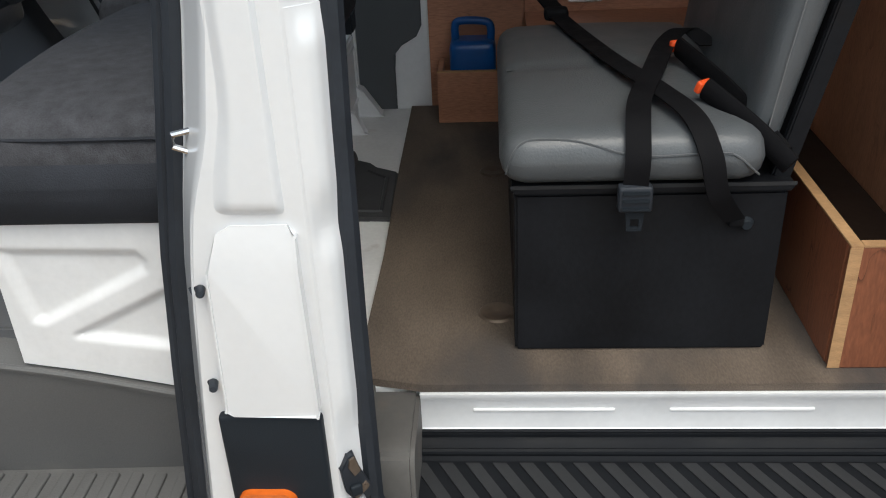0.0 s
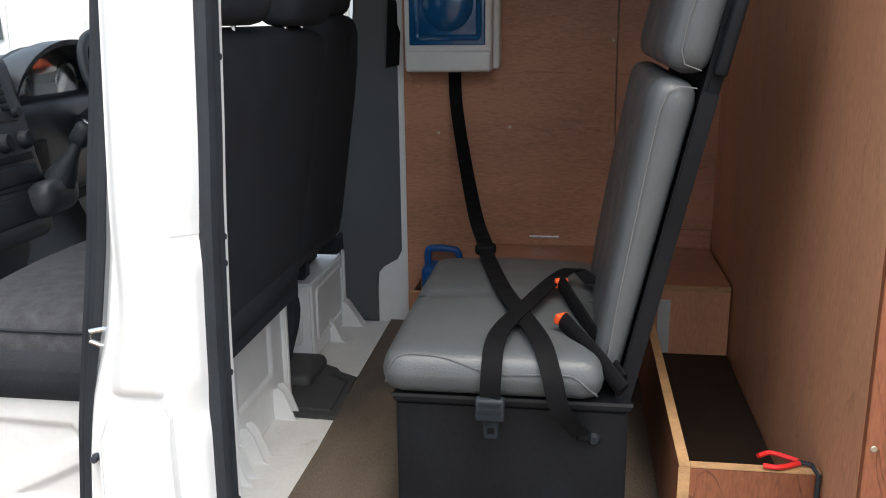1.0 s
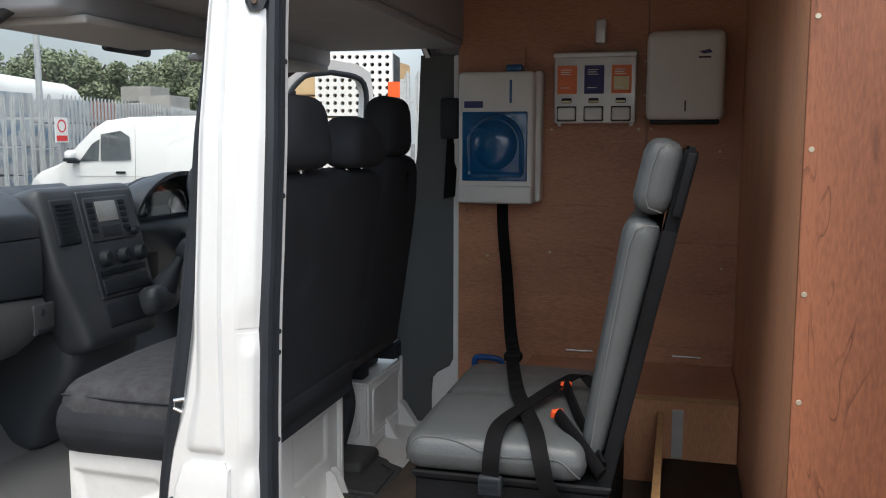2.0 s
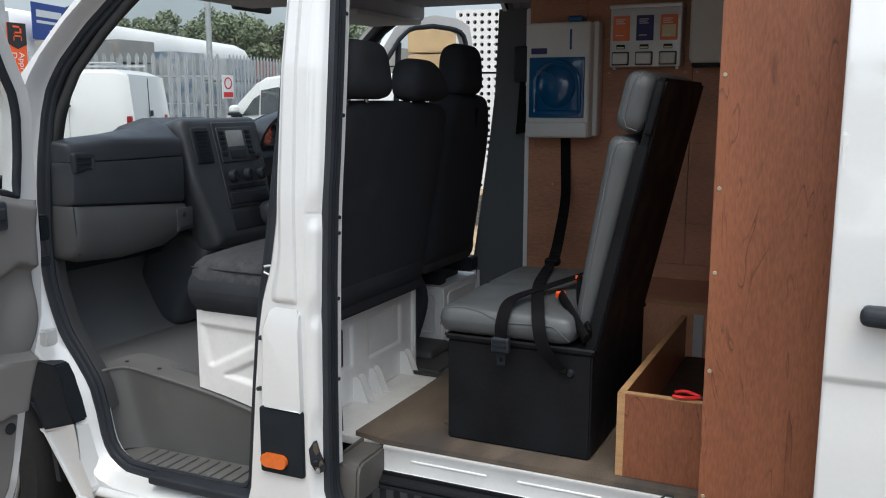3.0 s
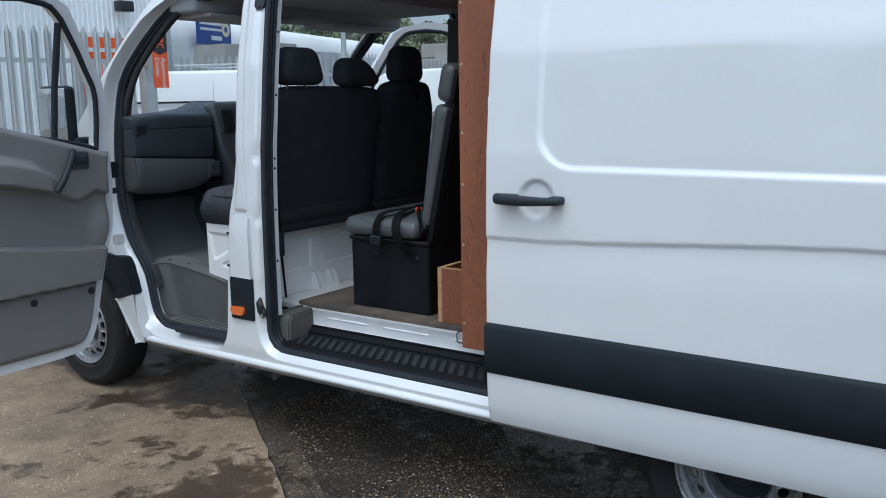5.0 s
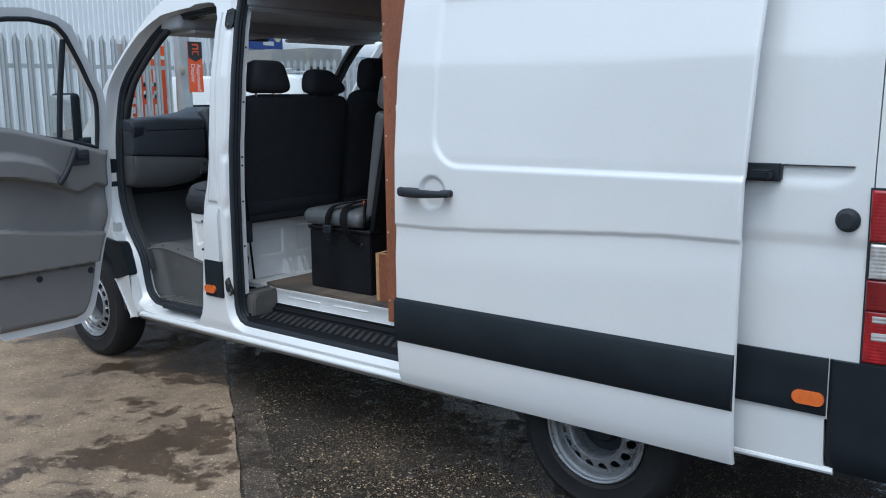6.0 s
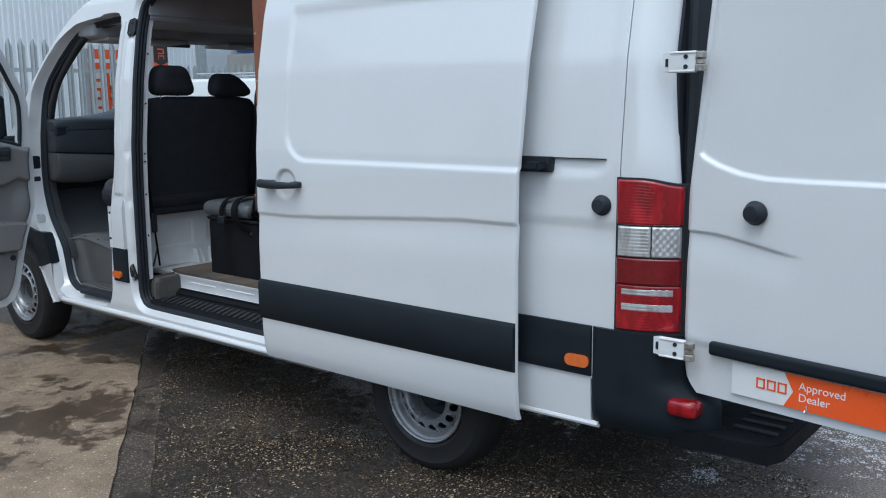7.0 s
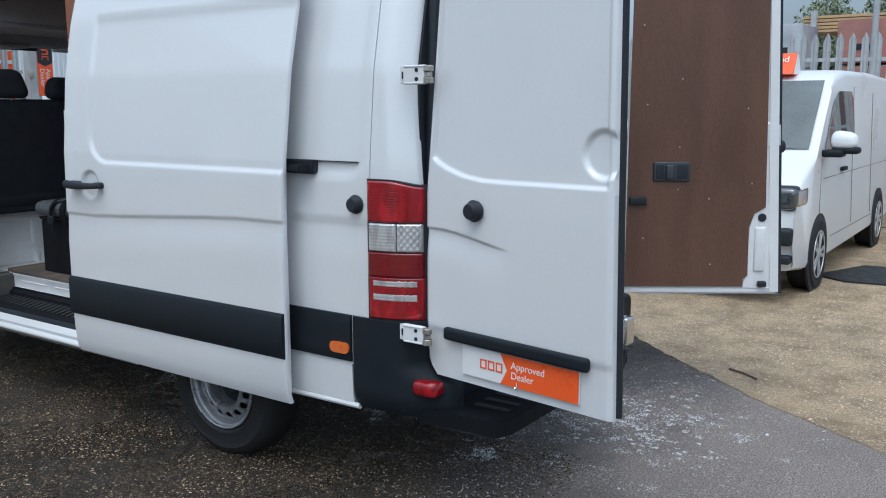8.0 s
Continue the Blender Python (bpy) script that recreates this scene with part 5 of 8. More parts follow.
# ---- cab doors ----
def cab_door(label, far=False):
    """Built in place along s from its hinge, t inward from its skin, then swung open."""
    d = new("cab_door")
    d.parent = van
    tagged(d, label)
    f = -1 if far else 1
    # local: x along the door from the hinge, y inward (towards the cab when shut)
    d.matrix_basis = pose(-1.12 if far else -1.0, WIDE + 0.01 if far else -0.01, 0, 0, 0, 62 if far else -88)
    flip = Matrix.Diagonal((1, f, 1, 1))

    def put(name, bm, material, label="", parent=None):
        bmesh.ops.transform(bm, matrix=flip, verts=bm.verts)
        return part(name, bm, material, parent or d, label, smooth=45)

    outline = [(0.06, 0.99), (0.078, 0.93), (0.122, 0.80), (0.152, 0.69), (0.18, 0.57), (0.205, 0.475), (0.24, 0.415), (0.30, 0.38), (0.42, 0.372), (0.76, 0.372), (0.80, 0.41), (0.81, 0.60), (0.83, 1.35), (0.835, 1.5),
               (0.83, 1.8), (0.81, 1.98), (0.77, 2.07), (0.68, 2.105), (0.52, 2.115), (0.36, 2.08), (0.28, 2.04), (0.16, 1.84), (0.08, 1.69), (0.065, 1.62), (0.06, 1.50), (0.05, 1.36), (0.045, 1.2)]
    hole = [(0.128, 1.375), (0.325, 1.42), (0.785, 1.50), (0.79, 1.60), (0.785, 1.80), (0.765, 1.97), (0.73, 2.03), (0.66, 2.05), (0.52, 2.058), (0.38, 2.04), (0.32, 1.99), (0.225, 1.84), (0.14, 1.68), (0.125, 1.62), (0.122, 1.50)]
    skin_bm = tri_prism(bmesh.new(), [outline, hole[::-1]], "y", 0.0, 0.055)
    for z in (0.6, 0.9, 1.2, 1.4, 1.5, 1.6, 1.7, 1.8, 1.9):
        bmesh.ops.bisect_plane(skin_bm, geom=skin_bm.verts[:] + skin_bm.edges[:] + skin_bm.faces[:], plane_co=(0, 0, z), plane_no=(0, 0, 1))

    def bend(bm):
        for v in bm.verts:
            v.co.y += lerp(LEAN_IN, v.co.z)
        return bm
    put("door_shell", bend(skin_bm), PAINT)
    put("window_seal", bend(tubed([(p[0], 0.058, p[1]) for p in resample_pairs(hole, 60)], 0.013, 8, True, up=(0, 1, 0))), RUBBER, "black rubber window seal")
    put("window_bar", bend(tubed([(0.345, 0.045, 1.42), (0.335, 0.045, 1.66), (0.32, 0.045, 1.965)], 0.016)), RUBBER, "black upright window divider")
    pane = put("window_pane", bend(shell(steps(0.10, 0.785, 10), steps(1.38, 2.05, 12), lambda s, z: (min(max(s, 0.105 + 0.60 * max(0, z - 1.60)), 0.785), 0.03, max(z, 1.35 + 0.17 * s)), (0, 0.003, 0))), GLASS, "clear door window")
    pane.visible_shadow = False
    # moulded lining
    FRONT_EDGE = [(0.41, 0.32), (0.45, 0.268), (0.50, 0.238), (0.573, 0.215), (0.70, 0.187), (0.80, 0.160), (0.87, 0.134), (0.93, 0.112), (0.99, 0.095), (1.16, 0.09), (1.28, 0.09), (1.36, 0.075), (1.6, 0.07)]
    TOP_EDGE = [(0.0, 1.35), (0.12, 1.365), (0.38, 1.435), (0.63, 1.50), (0.8, 1.52)]
    ARM_TOP = [(0.0, 1.0), (0.30, 1.16), (0.395, 1.245), (0.504, 1.318), (0.647, 1.355), (0.8, 1.365)]
    ARM_LOW = [(0.05, 1.135), (0.114, 1.141), (0.177, 1.160), (0.23, 1.135), (0.286, 1.118), (0.479, 1.185), (0.66, 1.225), (0.8, 1.24)]
    POCKET = [(0.0, 0.885), (0.2, 0.901), (0.464, 0.930), (0.686, 0.965), (0.8, 0.98)]

    def moulded(u, v):
        """The door lining: arm rest, speaker swell, pocket and kick panel in one pressing."""
        s0 = 0.06 + 0.725 * u
        z = 0.418 + (lerp(TOP_EDGE, s0) - 0.418) * v
        front = lerp(FRONT_EDGE, z)
        s = front + (0.79 - front) * u
        upper = smooth01((z - lerp(ARM_LOW, s)) / 0.022)
        t = 0.084 + 0.032 * upper
        arm = upper * smooth01((lerp(ARM_TOP, s) + 0.02 - z) / 0.045) * smooth01((s - 0.33) / 0.14)
        t += 0.060 * arm
        t += 0.020 * smooth01(1.25 - math.hypot((s - 0.13) / 0.085, (z - 0.99) / 0.115)) * (1 - upper)
        pocket = smooth01((lerp(POCKET, s) - z) / 0.014)
        t += 0.060 * pocket * smooth01((s - front + 0.01) / 0.05)
        low = smooth01((0.735 - z) / 0.02)
        t -= 0.040 * low * pocket
        t -= 0.018 * math.exp(-((z - 0.722) / 0.007) ** 2)
        edge = min(s - front, lerp(TOP_EDGE, s0) - z, z - 0.418)
        t -= 0.03 * (1 - smooth01(edge / 0.03)) ** 2
        return (s, t, z)

    put("lining", shell(steps(0, 1, 70), steps(0, 1, 120), moulded, (0, -0.03, 0)), GREYDOOR, "grey moulded door lining")
    put("pull_handle", tubed(spline([(0.30, 0.125, 1.375), (0.325, 0.148, 1.345), (0.36, 0.165, 1.295), (0.40, 0.178, 1.24), (0.435, 0.175, 1.195)], 6), 0.016, 10), RUBBER, "black curved pull handle")
    put("release_cup", softed(0.215, 0.318, 0.105, 0.128, 1.285, 1.372, 0.022, 4), DARKDASH, "black door release cup")
    put("release_lever", softed(0.228, 0.30, 0.124, 0.137, 1.315, 1.352, 0.01, 3), RUBBER)
    for s, z in ((0.252, 0.683), (0.557, 0.681)):
        put("lining_hole", lathed([(0, 0), (0.018, 0), (0.018, 0.003), (0, 0.003)], 18, pose(s, 0.1055, z, -90)), RUBBER)
    put("door_check", boxed(0.0, 0.055, 0.03, 0.05, 1.14, 1.17, 0.004), RUBBER)
    put("hinge_block", boxed(-0.01, 0.035, 0.0, 0.045, 1.22, 1.30, 0.006), TRIM)
    put("hinge_block", boxed(-0.02, 0.03, 0.0, 0.035, 0.87, 0.925, 0.006), PAINT)
    mirror = put("wing_mirror", softed(0.14, 0.205, -0.275, -0.035, 1.405, 1.685, 0.03, 5), TRIM, "large black door mirror")
    put("mirror_glass", softed(0.198, 0.2075, -0.262, -0.048, 1.42, 1.672, 0.004, 3), MIRROR, "mirror glass", mirror)
    put("mirror_arm", softed(0.06, 0.18, -0.10, 0.0, 1.36, 1.43, 0.02, 3), TRIM, "", mirror)
    return d


def resample_pairs(loop, n):
    return [(p.x, p.y) for p in resample(loop, n)]


cab_door("white front passenger door standing open with grey lining")
cab_door("white driver's door standing open beyond the cab", True)


# ---- inside of the van ----
part("headliner", boxed(-0.55, 0.06, 0.20, WIDE - 0.20, 2.09, 2.115, 0.01), LINER, van, "dark grey headliner")
part("overhead_riser", boxed(0.04, 0.06, 0.20, WIDE - 0.20, 2.1155, 2.44, 0.004), LINER, van)
part("crew_headliner", boxed(0.06, 1.40, 0.26, WIDE - 0.26, 2.42, 2.44, 0.004), LINER, van, "dark grey headliner")
part("header_trim", softed(-0.74, -0.50, 0.17, WIDE - 0.17, 2.025, 2.12, 0.03, 4), LINER, van)
for far in (False, True):
    m = Matrix.Translation((0, WIDE, 0)) @ Matrix.Diagonal((1, -1, 1, 1)) if far else Matrix()
    part("header_side_trim", tubed([(-0.58, 0.20, 2.075), (-0.72, 0.185, 1.99), (-0.85, 0.17, 1.875), (-0.96, 0.152, 1.755), (-1.03, 0.135, 1.62), (-1.08, 0.125, 1.45)], 0.016, 10, m=m), PILLARDARK, van)
    part("roof_side_trim", shell(steps(-0.2, 1.4, 4), steps(0, 1, 6), lambda x, s: (x, 0.17 + 0.10 * s, 2.23 + 0.20 * s), (0, 0.01, 0.02)), LINER, van) if not far else \
        part("roof_side_trim", shell(steps(-0.04, 1.4, 4), steps(0, 1, 6), lambda x, s: (x, WIDE - 0.13 - 0.13 * s, 1.98 + 0.45 * s), (0, -0.01, 0.02)), LINER, van)
# far side lining: dark panel behind the driver, white post, plywood beyond
part("far_panel", prism([(-0.185, 0.615), (-0.075, 0.615), (-0.07, 0.79), (-0.045, 0.82), (0.0, 0.85), (0.022, 0.885), (0.022, 2.06), (-0.11, 2.06), (-0.125, 1.7), (-0.16, 1.4), (-0.225, 0.95)], "y", 1.765, 1.80, 0.004), PILLARTRIM, van, "dark grey lining panel")
part("far_post", boxed(0.022, 0.044, 1.745, 1.80, 0.62, 2.06, 0.004), PAINT_IN, van)
part("far_post_foot", prism([(-0.078, 0.613), (0.03, 0.613), (0.03, 0.90), (-0.02, 0.86), (-0.06, 0.82)], "y", 1.768, 1.812, 0.004), PAINT_IN, van)
part("ply_lining", boxed(0.044, 0.742, 1.74, 1.755, 0.62, 2.40, 0.001), PLYX, van, "reddish plywood wall lining")
part("ply_lining", boxed(0.745, 1.085, 1.738, 1.755, 0.62, 2.40, 0.001), PLYX, van, "reddish plywood wall lining")
part("ply_partition", boxed(1.072, 1.09, 0.135, 1.738, 0.62, 2.40, 0.001), PLY, van, "reddish plywood partition")
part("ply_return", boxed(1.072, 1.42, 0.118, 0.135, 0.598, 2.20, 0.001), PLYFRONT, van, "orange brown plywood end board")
for z in (0.70, 1.02, 1.26, 1.46, 1.72, 1.95):
    part("ply_screw", lathed([(0, 0), (0.0055, 0), (0.0045, 0.0015), (0, 0.0015)], 8, pose(1.084, 0.1175, z, 90)), SCREW, van)
for x, z in ((0.40, 1.78), (0.40, 1.32), (0.715, 1.78), (0.76, 1.78), (0.73, 1.60), (0.30, 2.0), (0.735, 2.02), (0.735, 1.90), (1.0, 1.70), (1.02, 1.28), (0.16, 1.30)):
    part("ply_screw", lathed([(0, 0), (0.005, 0), (0.004, 0.0015), (0, 0.0015)], 8, pose(x, 1.7375, z, 90)), SCREW, van)
part("batten", boxed(0.09, 0.30, 1.725, 1.738, 1.99, 2.08, 0.001), PLYX, van)
# floors
part("load_floor", boxed(-0.55, 1.4, 0.285, 1.76, 0.585, 0.612, 0.002), PRIMER, van, "chipped white painted steel floor")
part("floor_matting", prism([(-0.010, 0.294), (0.11, 0.268), (1.072, 0.268), (1.072, 1.74), (-0.022, 1.74), (-0.017, 1.22), (-0.007, 0.75)], "z", 0.6125, 0.628, 0.003), MATTING, van, "worn brown floor matting")
for k in range(2):
    part("matting_ring", lathed([(0, 0.0005), (0.008, 0.0005), (0.010, 0.002), (0.022, 0.0015), (0.026, 0.004), (0.034, 0.004), (0.038, 0)], 24, pose((0.245, 0.24, 0.55)[k], (0.50, 1.2, 0.33)[k], 0.628)), DIRTYSTEEL, van)
part("sill_riser", shell(steps(0.107, 1.40, 4), [0.525, 0.532, 0.54, 0.595, 0.603, 0.611], lambda x, z: (x, 0.262 + (0.006 if 0.53 < z < 0.6 else 0.0), z), (0, 0.02, 0)), PAINT_IN, van, "white sill riser")
for x in (0.20, 0.545, 0.93):
    part("riser_rib", softed(x, x + 0.25, 0.2655, 0.272, 0.568, 0.576, 0.003, 2), PAINT_IN, van)
part("sill_cap", prism([(0.100, 0.44), (0.285, 0.44), (0.285, 0.606), (0.145, 0.604), (0.120, 0.596), (0.108, 0.575)], "x", 0.018, 0.107, 0.008), DIRTYPAINT, van, "dusty grey sill end")
part("step_back", boxed(0.03, 1.42, 0.255, 0.275, 0.42, 0.53, 0.003), BLACKMAT, van)
part("step_tread", shell(steps(0.055, 1.42, 4), [0.255, 0.245, 0.235, 0.228, 0.07, 0.05, 0.03], lambda x, y: (x, y, lerp([(0.03, 0.448), (0.05, 0.470), (0.07, 0.486), (0.228, 0.488), (0.235, 0.498), (0.245, 0.515), (0.255, 0.52)], y)), (0, 0, -0.02)), BLACKMAT, van, "black moulded side step")
part("step_lip", tubed([(0.075, 0.09, 0.49), (0.07, 0.22, 0.494), (0.085, 0.238, 0.502), (1.4, 0.238, 0.502)], 0.007), BLACKMAT, van)
for k in range(28):
    x = 0.09 + 0.0475 * k
    part("tread_strip", prism([(x + 0.077, 0.085), (x + 0.102, 0.085), (x + 0.025, 0.222), (x, 0.222)], "z", 0.487, 0.4905), TREADGREY, van)
part("wire_loop", tubed([(1.07, 0.262, 0.590), (0.995, 0.258, 0.602), (0.988, 0.258, 0.622), (0.972, 0.256, 0.622), (0.953, 0.252, 0.606), (0.960, 0.246, 0.576), (0.968, 0.245, 0.572), (1.07, 0.244, 0.576)], 0.003, 6), RUBBER, van)

# cab floor and step well
EDGE_T = spline([(-0.99, 0.085, 0.735), (-0.93, 0.095, 0.744), (-0.905, 0.135, 0.752), (-0.885, 0.180, 0.753), (-0.845, 0.200, 0.750), (-0.72, 0.202, 0.736), (-0.56, 0.202, 0.715), (-0.45, 0.200, 0.697), (-0.30, 0.198, 0.665), (-0.15, 0.198, 0.63)], 5)
EDGE_B = spline([(-0.93, 0.075, 0.60), (-0.905, 0.09, 0.53), (-0.885, 0.13, 0.475), (-0.84, 0.200, 0.463), (-0.80, 0.226, 0.460), (-0.68, 0.232, 0.460), (-0.56, 0.236, 0.460), (-0.45, 0.240, 0.460), (-0.30, 0.245, 0.460), (-0.15, 0.245, 0.460)], 5)
part("step_well", shell(range(len(EDGE_T)), steps(0, 1, 6), lambda k, s: EDGE_T[k].lerp(EDGE_B[k], s), (-0.01, 0.012, 0)), STEPGREY, van, "scuffed grey cab step", smooth=60)
part("cab_floor", prism([(-0.52, 0.27), (-0.52, 1.90), (-1.4, 1.90), (-1.4, 0.1), (-1.02, 0.12), (-0.93, 0.22), (-0.86, 0.27)], "z", 0.715, 0.753, 0.004), CABFLOOR, van, "dark grey cab floor")
LEDGE = ((0.0, 0.0, 0.0), (-0.008, 0.022, 0.006), (-0.014, 0.060, 0.010), (-0.016, 0.075, 0.016), (-0.02, 0.11, 0.02))
part("floor_ledge", shell(range(len(EDGE_T)), range(5), lambda k, j: EDGE_T[k] + Vector(LEDGE[j]) + Vector((0, 0, 0 if j < 4 else max(0, 0.752 - EDGE_T[k].z - 0.02))), (0, 0, -0.012)), STEPGREY, van, "worn grey step ledge", smooth=35)
part("step_floor", prism([(p.x, p.y + 0.01) for p in EDGE_B[10:]] + [(-0.15, 0.098), (-0.86, 0.098)], "z", 0.42, 0.461), STEPGREY, van)
for k in range(14):
    x = -0.78 + 0.044 * k
    part("step_rib", softed(x, x + 0.022, 0.108, 0.222, 0.458, 0.468, 0.004, 2), STEPGREY, van)
part("step_edge_strip", softed(-0.62, -0.20, 0.015, 0.075, 0.445, 0.476, 0.008, 3), RUBBER, van, "black step edge strip")
part("floor_edge", tubed(EDGE_T, 0.006, 8), STEPGREY, van)
for k in (16, 24, 30):
    part("floor_stud", lathed([(0, 0), (0.008, 0), (0.006, 0.004), (0, 0.004)], 10, Matrix.Translation(EDGE_T[k] + Vector((-0.01, 0.040, 0.008)))), RUBBER, van)
part("bulkhead", shell(steps(0.08, 1.9, 6), steps(0, 1, 8), lambda y, s: (-1.10 - 0.30 * s ** 0.8, y, 0.745 + 0.62 * s ** 1.3), (-0.02, 0, 0)), CABFLOOR, van, "dark grey footwell carpet")

# dashboard
dash = new("dashboard")
dash.parent = van
tagged(dash, "two-tone grey dashboard with centre console")


def dash_front(y):
    """How far the passenger side of the dash comes out, and where it gives way to the console."""
    return -0.965 + 0.040 * smooth01((y - 0.08) / 0.5) - 0.10 * smooth01((y - 0.605) / 0.04) - 0.012 * max(0, (0.16 - y) / 0.05) ** 2


DASH_TOP = [(0.05, 1.516), (0.29, 1.537), (0.57, 1.531), (1.9, 1.50)]
DASH_CREST = [(0.05, 1.522), (0.33, 1.543), (0.48, 1.562), (0.64, 1.594), (1.0, 1.594), (1.07, 1.525), (1.9, 1.50)]
BAND_FOOT = [(0.03, 1.320), (0.69, 1.275), (1.9, 1.27)]
GLOVE_FOOT = [(0.04, 1.168), (0.08, 1.140), (0.16, 1.114), (0.34, 1.105), (0.50, 1.120), (0.57, 1.148), (0.62, 1.20), (0.65, 1.26)]


def upper_at(y, k):
    """The dark upper half: pad, rolled nose, a thin seam, flat lid and the return above the glove box."""
    x, top, crest, foot = dash_front(y), lerp(DASH_TOP, y), lerp(DASH_CREST, y), lerp(BAND_FOOT, y)
    return ((-1.42, 1.40), (x - 0.26, crest - 0.035), (x - 0.13, crest), (x - 0.06, 0.5 * crest + 0.5 * top + 0.004), (x - 0.022, top), (x - 0.008, top - 0.010), (x - 0.001, top - 0.028), (x, 1.464), (x, 1.4595), (x - 0.009, 1.458),
            (x - 0.009, 1.4555), (x + 0.001, 1.454), (x + 0.004, 1.43), (x + 0.005, 1.38), (x + 0.002, foot + 0.02), (x - 0.004, foot + 0.006), (x - 0.016, foot), (x - 0.05, foot - 0.004))[k]


def end_turn(y):
    """The near end of the dash turns forward to meet the pillar."""
    return lerp([(0.100, 0.17), (0.102, 0.10), (0.105, 0.05), (0.110, 0.018), (0.115, 0.004), (0.118, 0.0)], y)


def dash_pad(y, k):
    x, z = upper_at(y, k)
    return (x - end_turn(y) * (0 if k < 2 else 1), y, z)


def glove_at(y, k):
    """The paler padded panel below, rolled under at its foot."""
    x, head, foot = dash_front(y), lerp(BAND_FOOT, y) - 0.004, lerp(GLOVE_FOOT, y)
    run = head - foot
    x -= end_turn(y)
    px, pz = ((x - 0.030, head), (x - 0.010, head), (x - 0.003, head - 0.010), (x + 0.004, head - 0.3 * run), (x + 0.004, head - 0.6 * run), (x - 0.006, head - 0.82 * run), (x - 0.026, head - 0.95 * run), (x - 0.06, foot), (x - 0.18, foot + 0.01))[k]
    return (px, y, pz)


part("upper_dash", shell([0.100, 0.102, 0.105, 0.110, 0.114] + steps(0.118, 1.88, 74), range(18), dash_pad, (-0.02, 0, -0.012)), DARKDASH, dash, "charcoal upper dashboard", smooth=38)
part("knee_panel", shell([0.100, 0.102, 0.105, 0.110, 0.114] + steps(0.118, 0.645, 40), range(9), glove_at, (-0.02, 0, 0)), GREYDASH, dash, "grey glove box panel", smooth=50)
part("panel_joint", tubed([(dash_front(0.115) - 0.0005, 0.115, 1.312), (dash_front(0.115) + 0.003, 0.118, 1.22), (dash_front(0.13) - 0.012, 0.135, 1.145)], 0.0022, 6), RUBBER, dash)
part("glove_latch", softed(-0.932, -0.9165, 0.556, 0.632, 1.176, 1.192, 0.005, 2), RUBBER, dash)
part("latch_recess", softed(-0.935, -0.9195, 0.548, 0.636, 1.174, 1.262, 0.004, 2), GREYDASH, dash)
part("glove_lock", lathed([(0, 0.003), (0.006, 0.003), (0.009, 0.0015), (0.010, 0)], 16, pose(-0.9195, 0.585, 1.237, 0, 90)), RUBBER, dash, "black glove box lock")
part("under_dash", boxed(-1.4, -1.13, 0.12, 1.9, 1.06, 1.13, 0.02), TRIM, dash)
vent = part("side_vent", softed(-1.00, -0.958, 0.116, 0.212, 1.418, 1.492, 0.012, 3), RUBBER, dash, "black side air vent")
for k in range(3):
    part("vent_slat", boxed(-0.961, -0.955, 0.126, 0.186, 1.432 + 0.018 * k, 1.437 + 0.018 * k, 0), TRIM, vent)
part("vent_wheel", boxed(-0.963, -0.954, 0.188, 0.197, 1.432, 1.471, 0.002), CONSOLEGREY, vent)
# centre console, raked
RAKE = pose(-0.905, 0.915, 1.36, 0, -14)
console = part("centre_console", softed(-0.14, 0.0, -0.28, 0.205, -0.27, 0.25, 0.04, 8, RAKE, puff=lambda p: Vector((p.x, p.y * (1.0 - 0.22 * smooth01((0.05 - p.z) / 0.3)), p.z))), CONSOLEGREY, dash, "grey centre console")
part("console_face", softed(-0.01, 0.006, -0.115, 0.165, -0.13, 0.222, 0.02, 3, RAKE), DARKDASH, console)
cv = part("centre_vent", softed(-0.01, 0.008, -0.245, -0.14, 0.06, 0.205, 0.02, 3, RAKE), RUBBER, console, "tall black air vent")
for k in range(9):
    part("vent_slat", box(bmesh.new(), 0.006, 0.012, -0.23, -0.155, 0.072 + 0.014 * k, 0.075 + 0.014 * k, 0, 2, RAKE), TRIM, cv)
radio = part("radio", softed(0.0, 0.012, -0.10, 0.135, 0.055, 0.20, 0.012, 3, RAKE), DARKDASH, console, "black car radio")
part("radio_display", softed(0.010, 0.014, -0.05, 0.055, 0.118, 0.185, 0.004, 2, RAKE), SCREEN, radio, "grey radio display")
part("radio_slot", softed(0.010, 0.014, -0.045, 0.055, 0.068, 0.104, 0.004, 2, RAKE), RUBBER, radio)
for k in range(5):
    part("radio_button", softed(0.010, 0.015, 0.072, 0.105, 0.085 + 0.021 * k, 0.101 + 0.021 * k, 0.003, 2, RAKE), TRIM, radio)
    part("radio_button", softed(0.010, 0.015, -0.092, -0.062, 0.085 + 0.021 * k, 0.101 + 0.021 * k, 0.003, 2, RAKE), TRIM, radio)
part("radio_knob", lathed([(0, 0.02), (0.012, 0.02), (0.014, 0)], 16, RAKE @ pose(0.01, 0.118, 0.075, 0, 90)), RUBBER, radio)
for y in (-0.06, 0.035, 0.125):
    knob = part("heater_knob", lathed([(0, 0.024), (0.018, 0.024), (0.024, 0.018), (0.027, 0)], 20, RAKE @ pose(0.006, y, 0.0, 0, 90)), RUBBER, console, "black heater knob")
    part("knob_bar", box(bmesh.new(), 0.028, 0.034, y - 0.004, y + 0.004, -0.02, 0.02, 0.001, 2, RAKE), TRIM, knob)
part("switch_row", softed(0.004, 0.010, -0.10, 0.14, -0.055, -0.035, 0.004, 2, RAKE), TRIM, console)
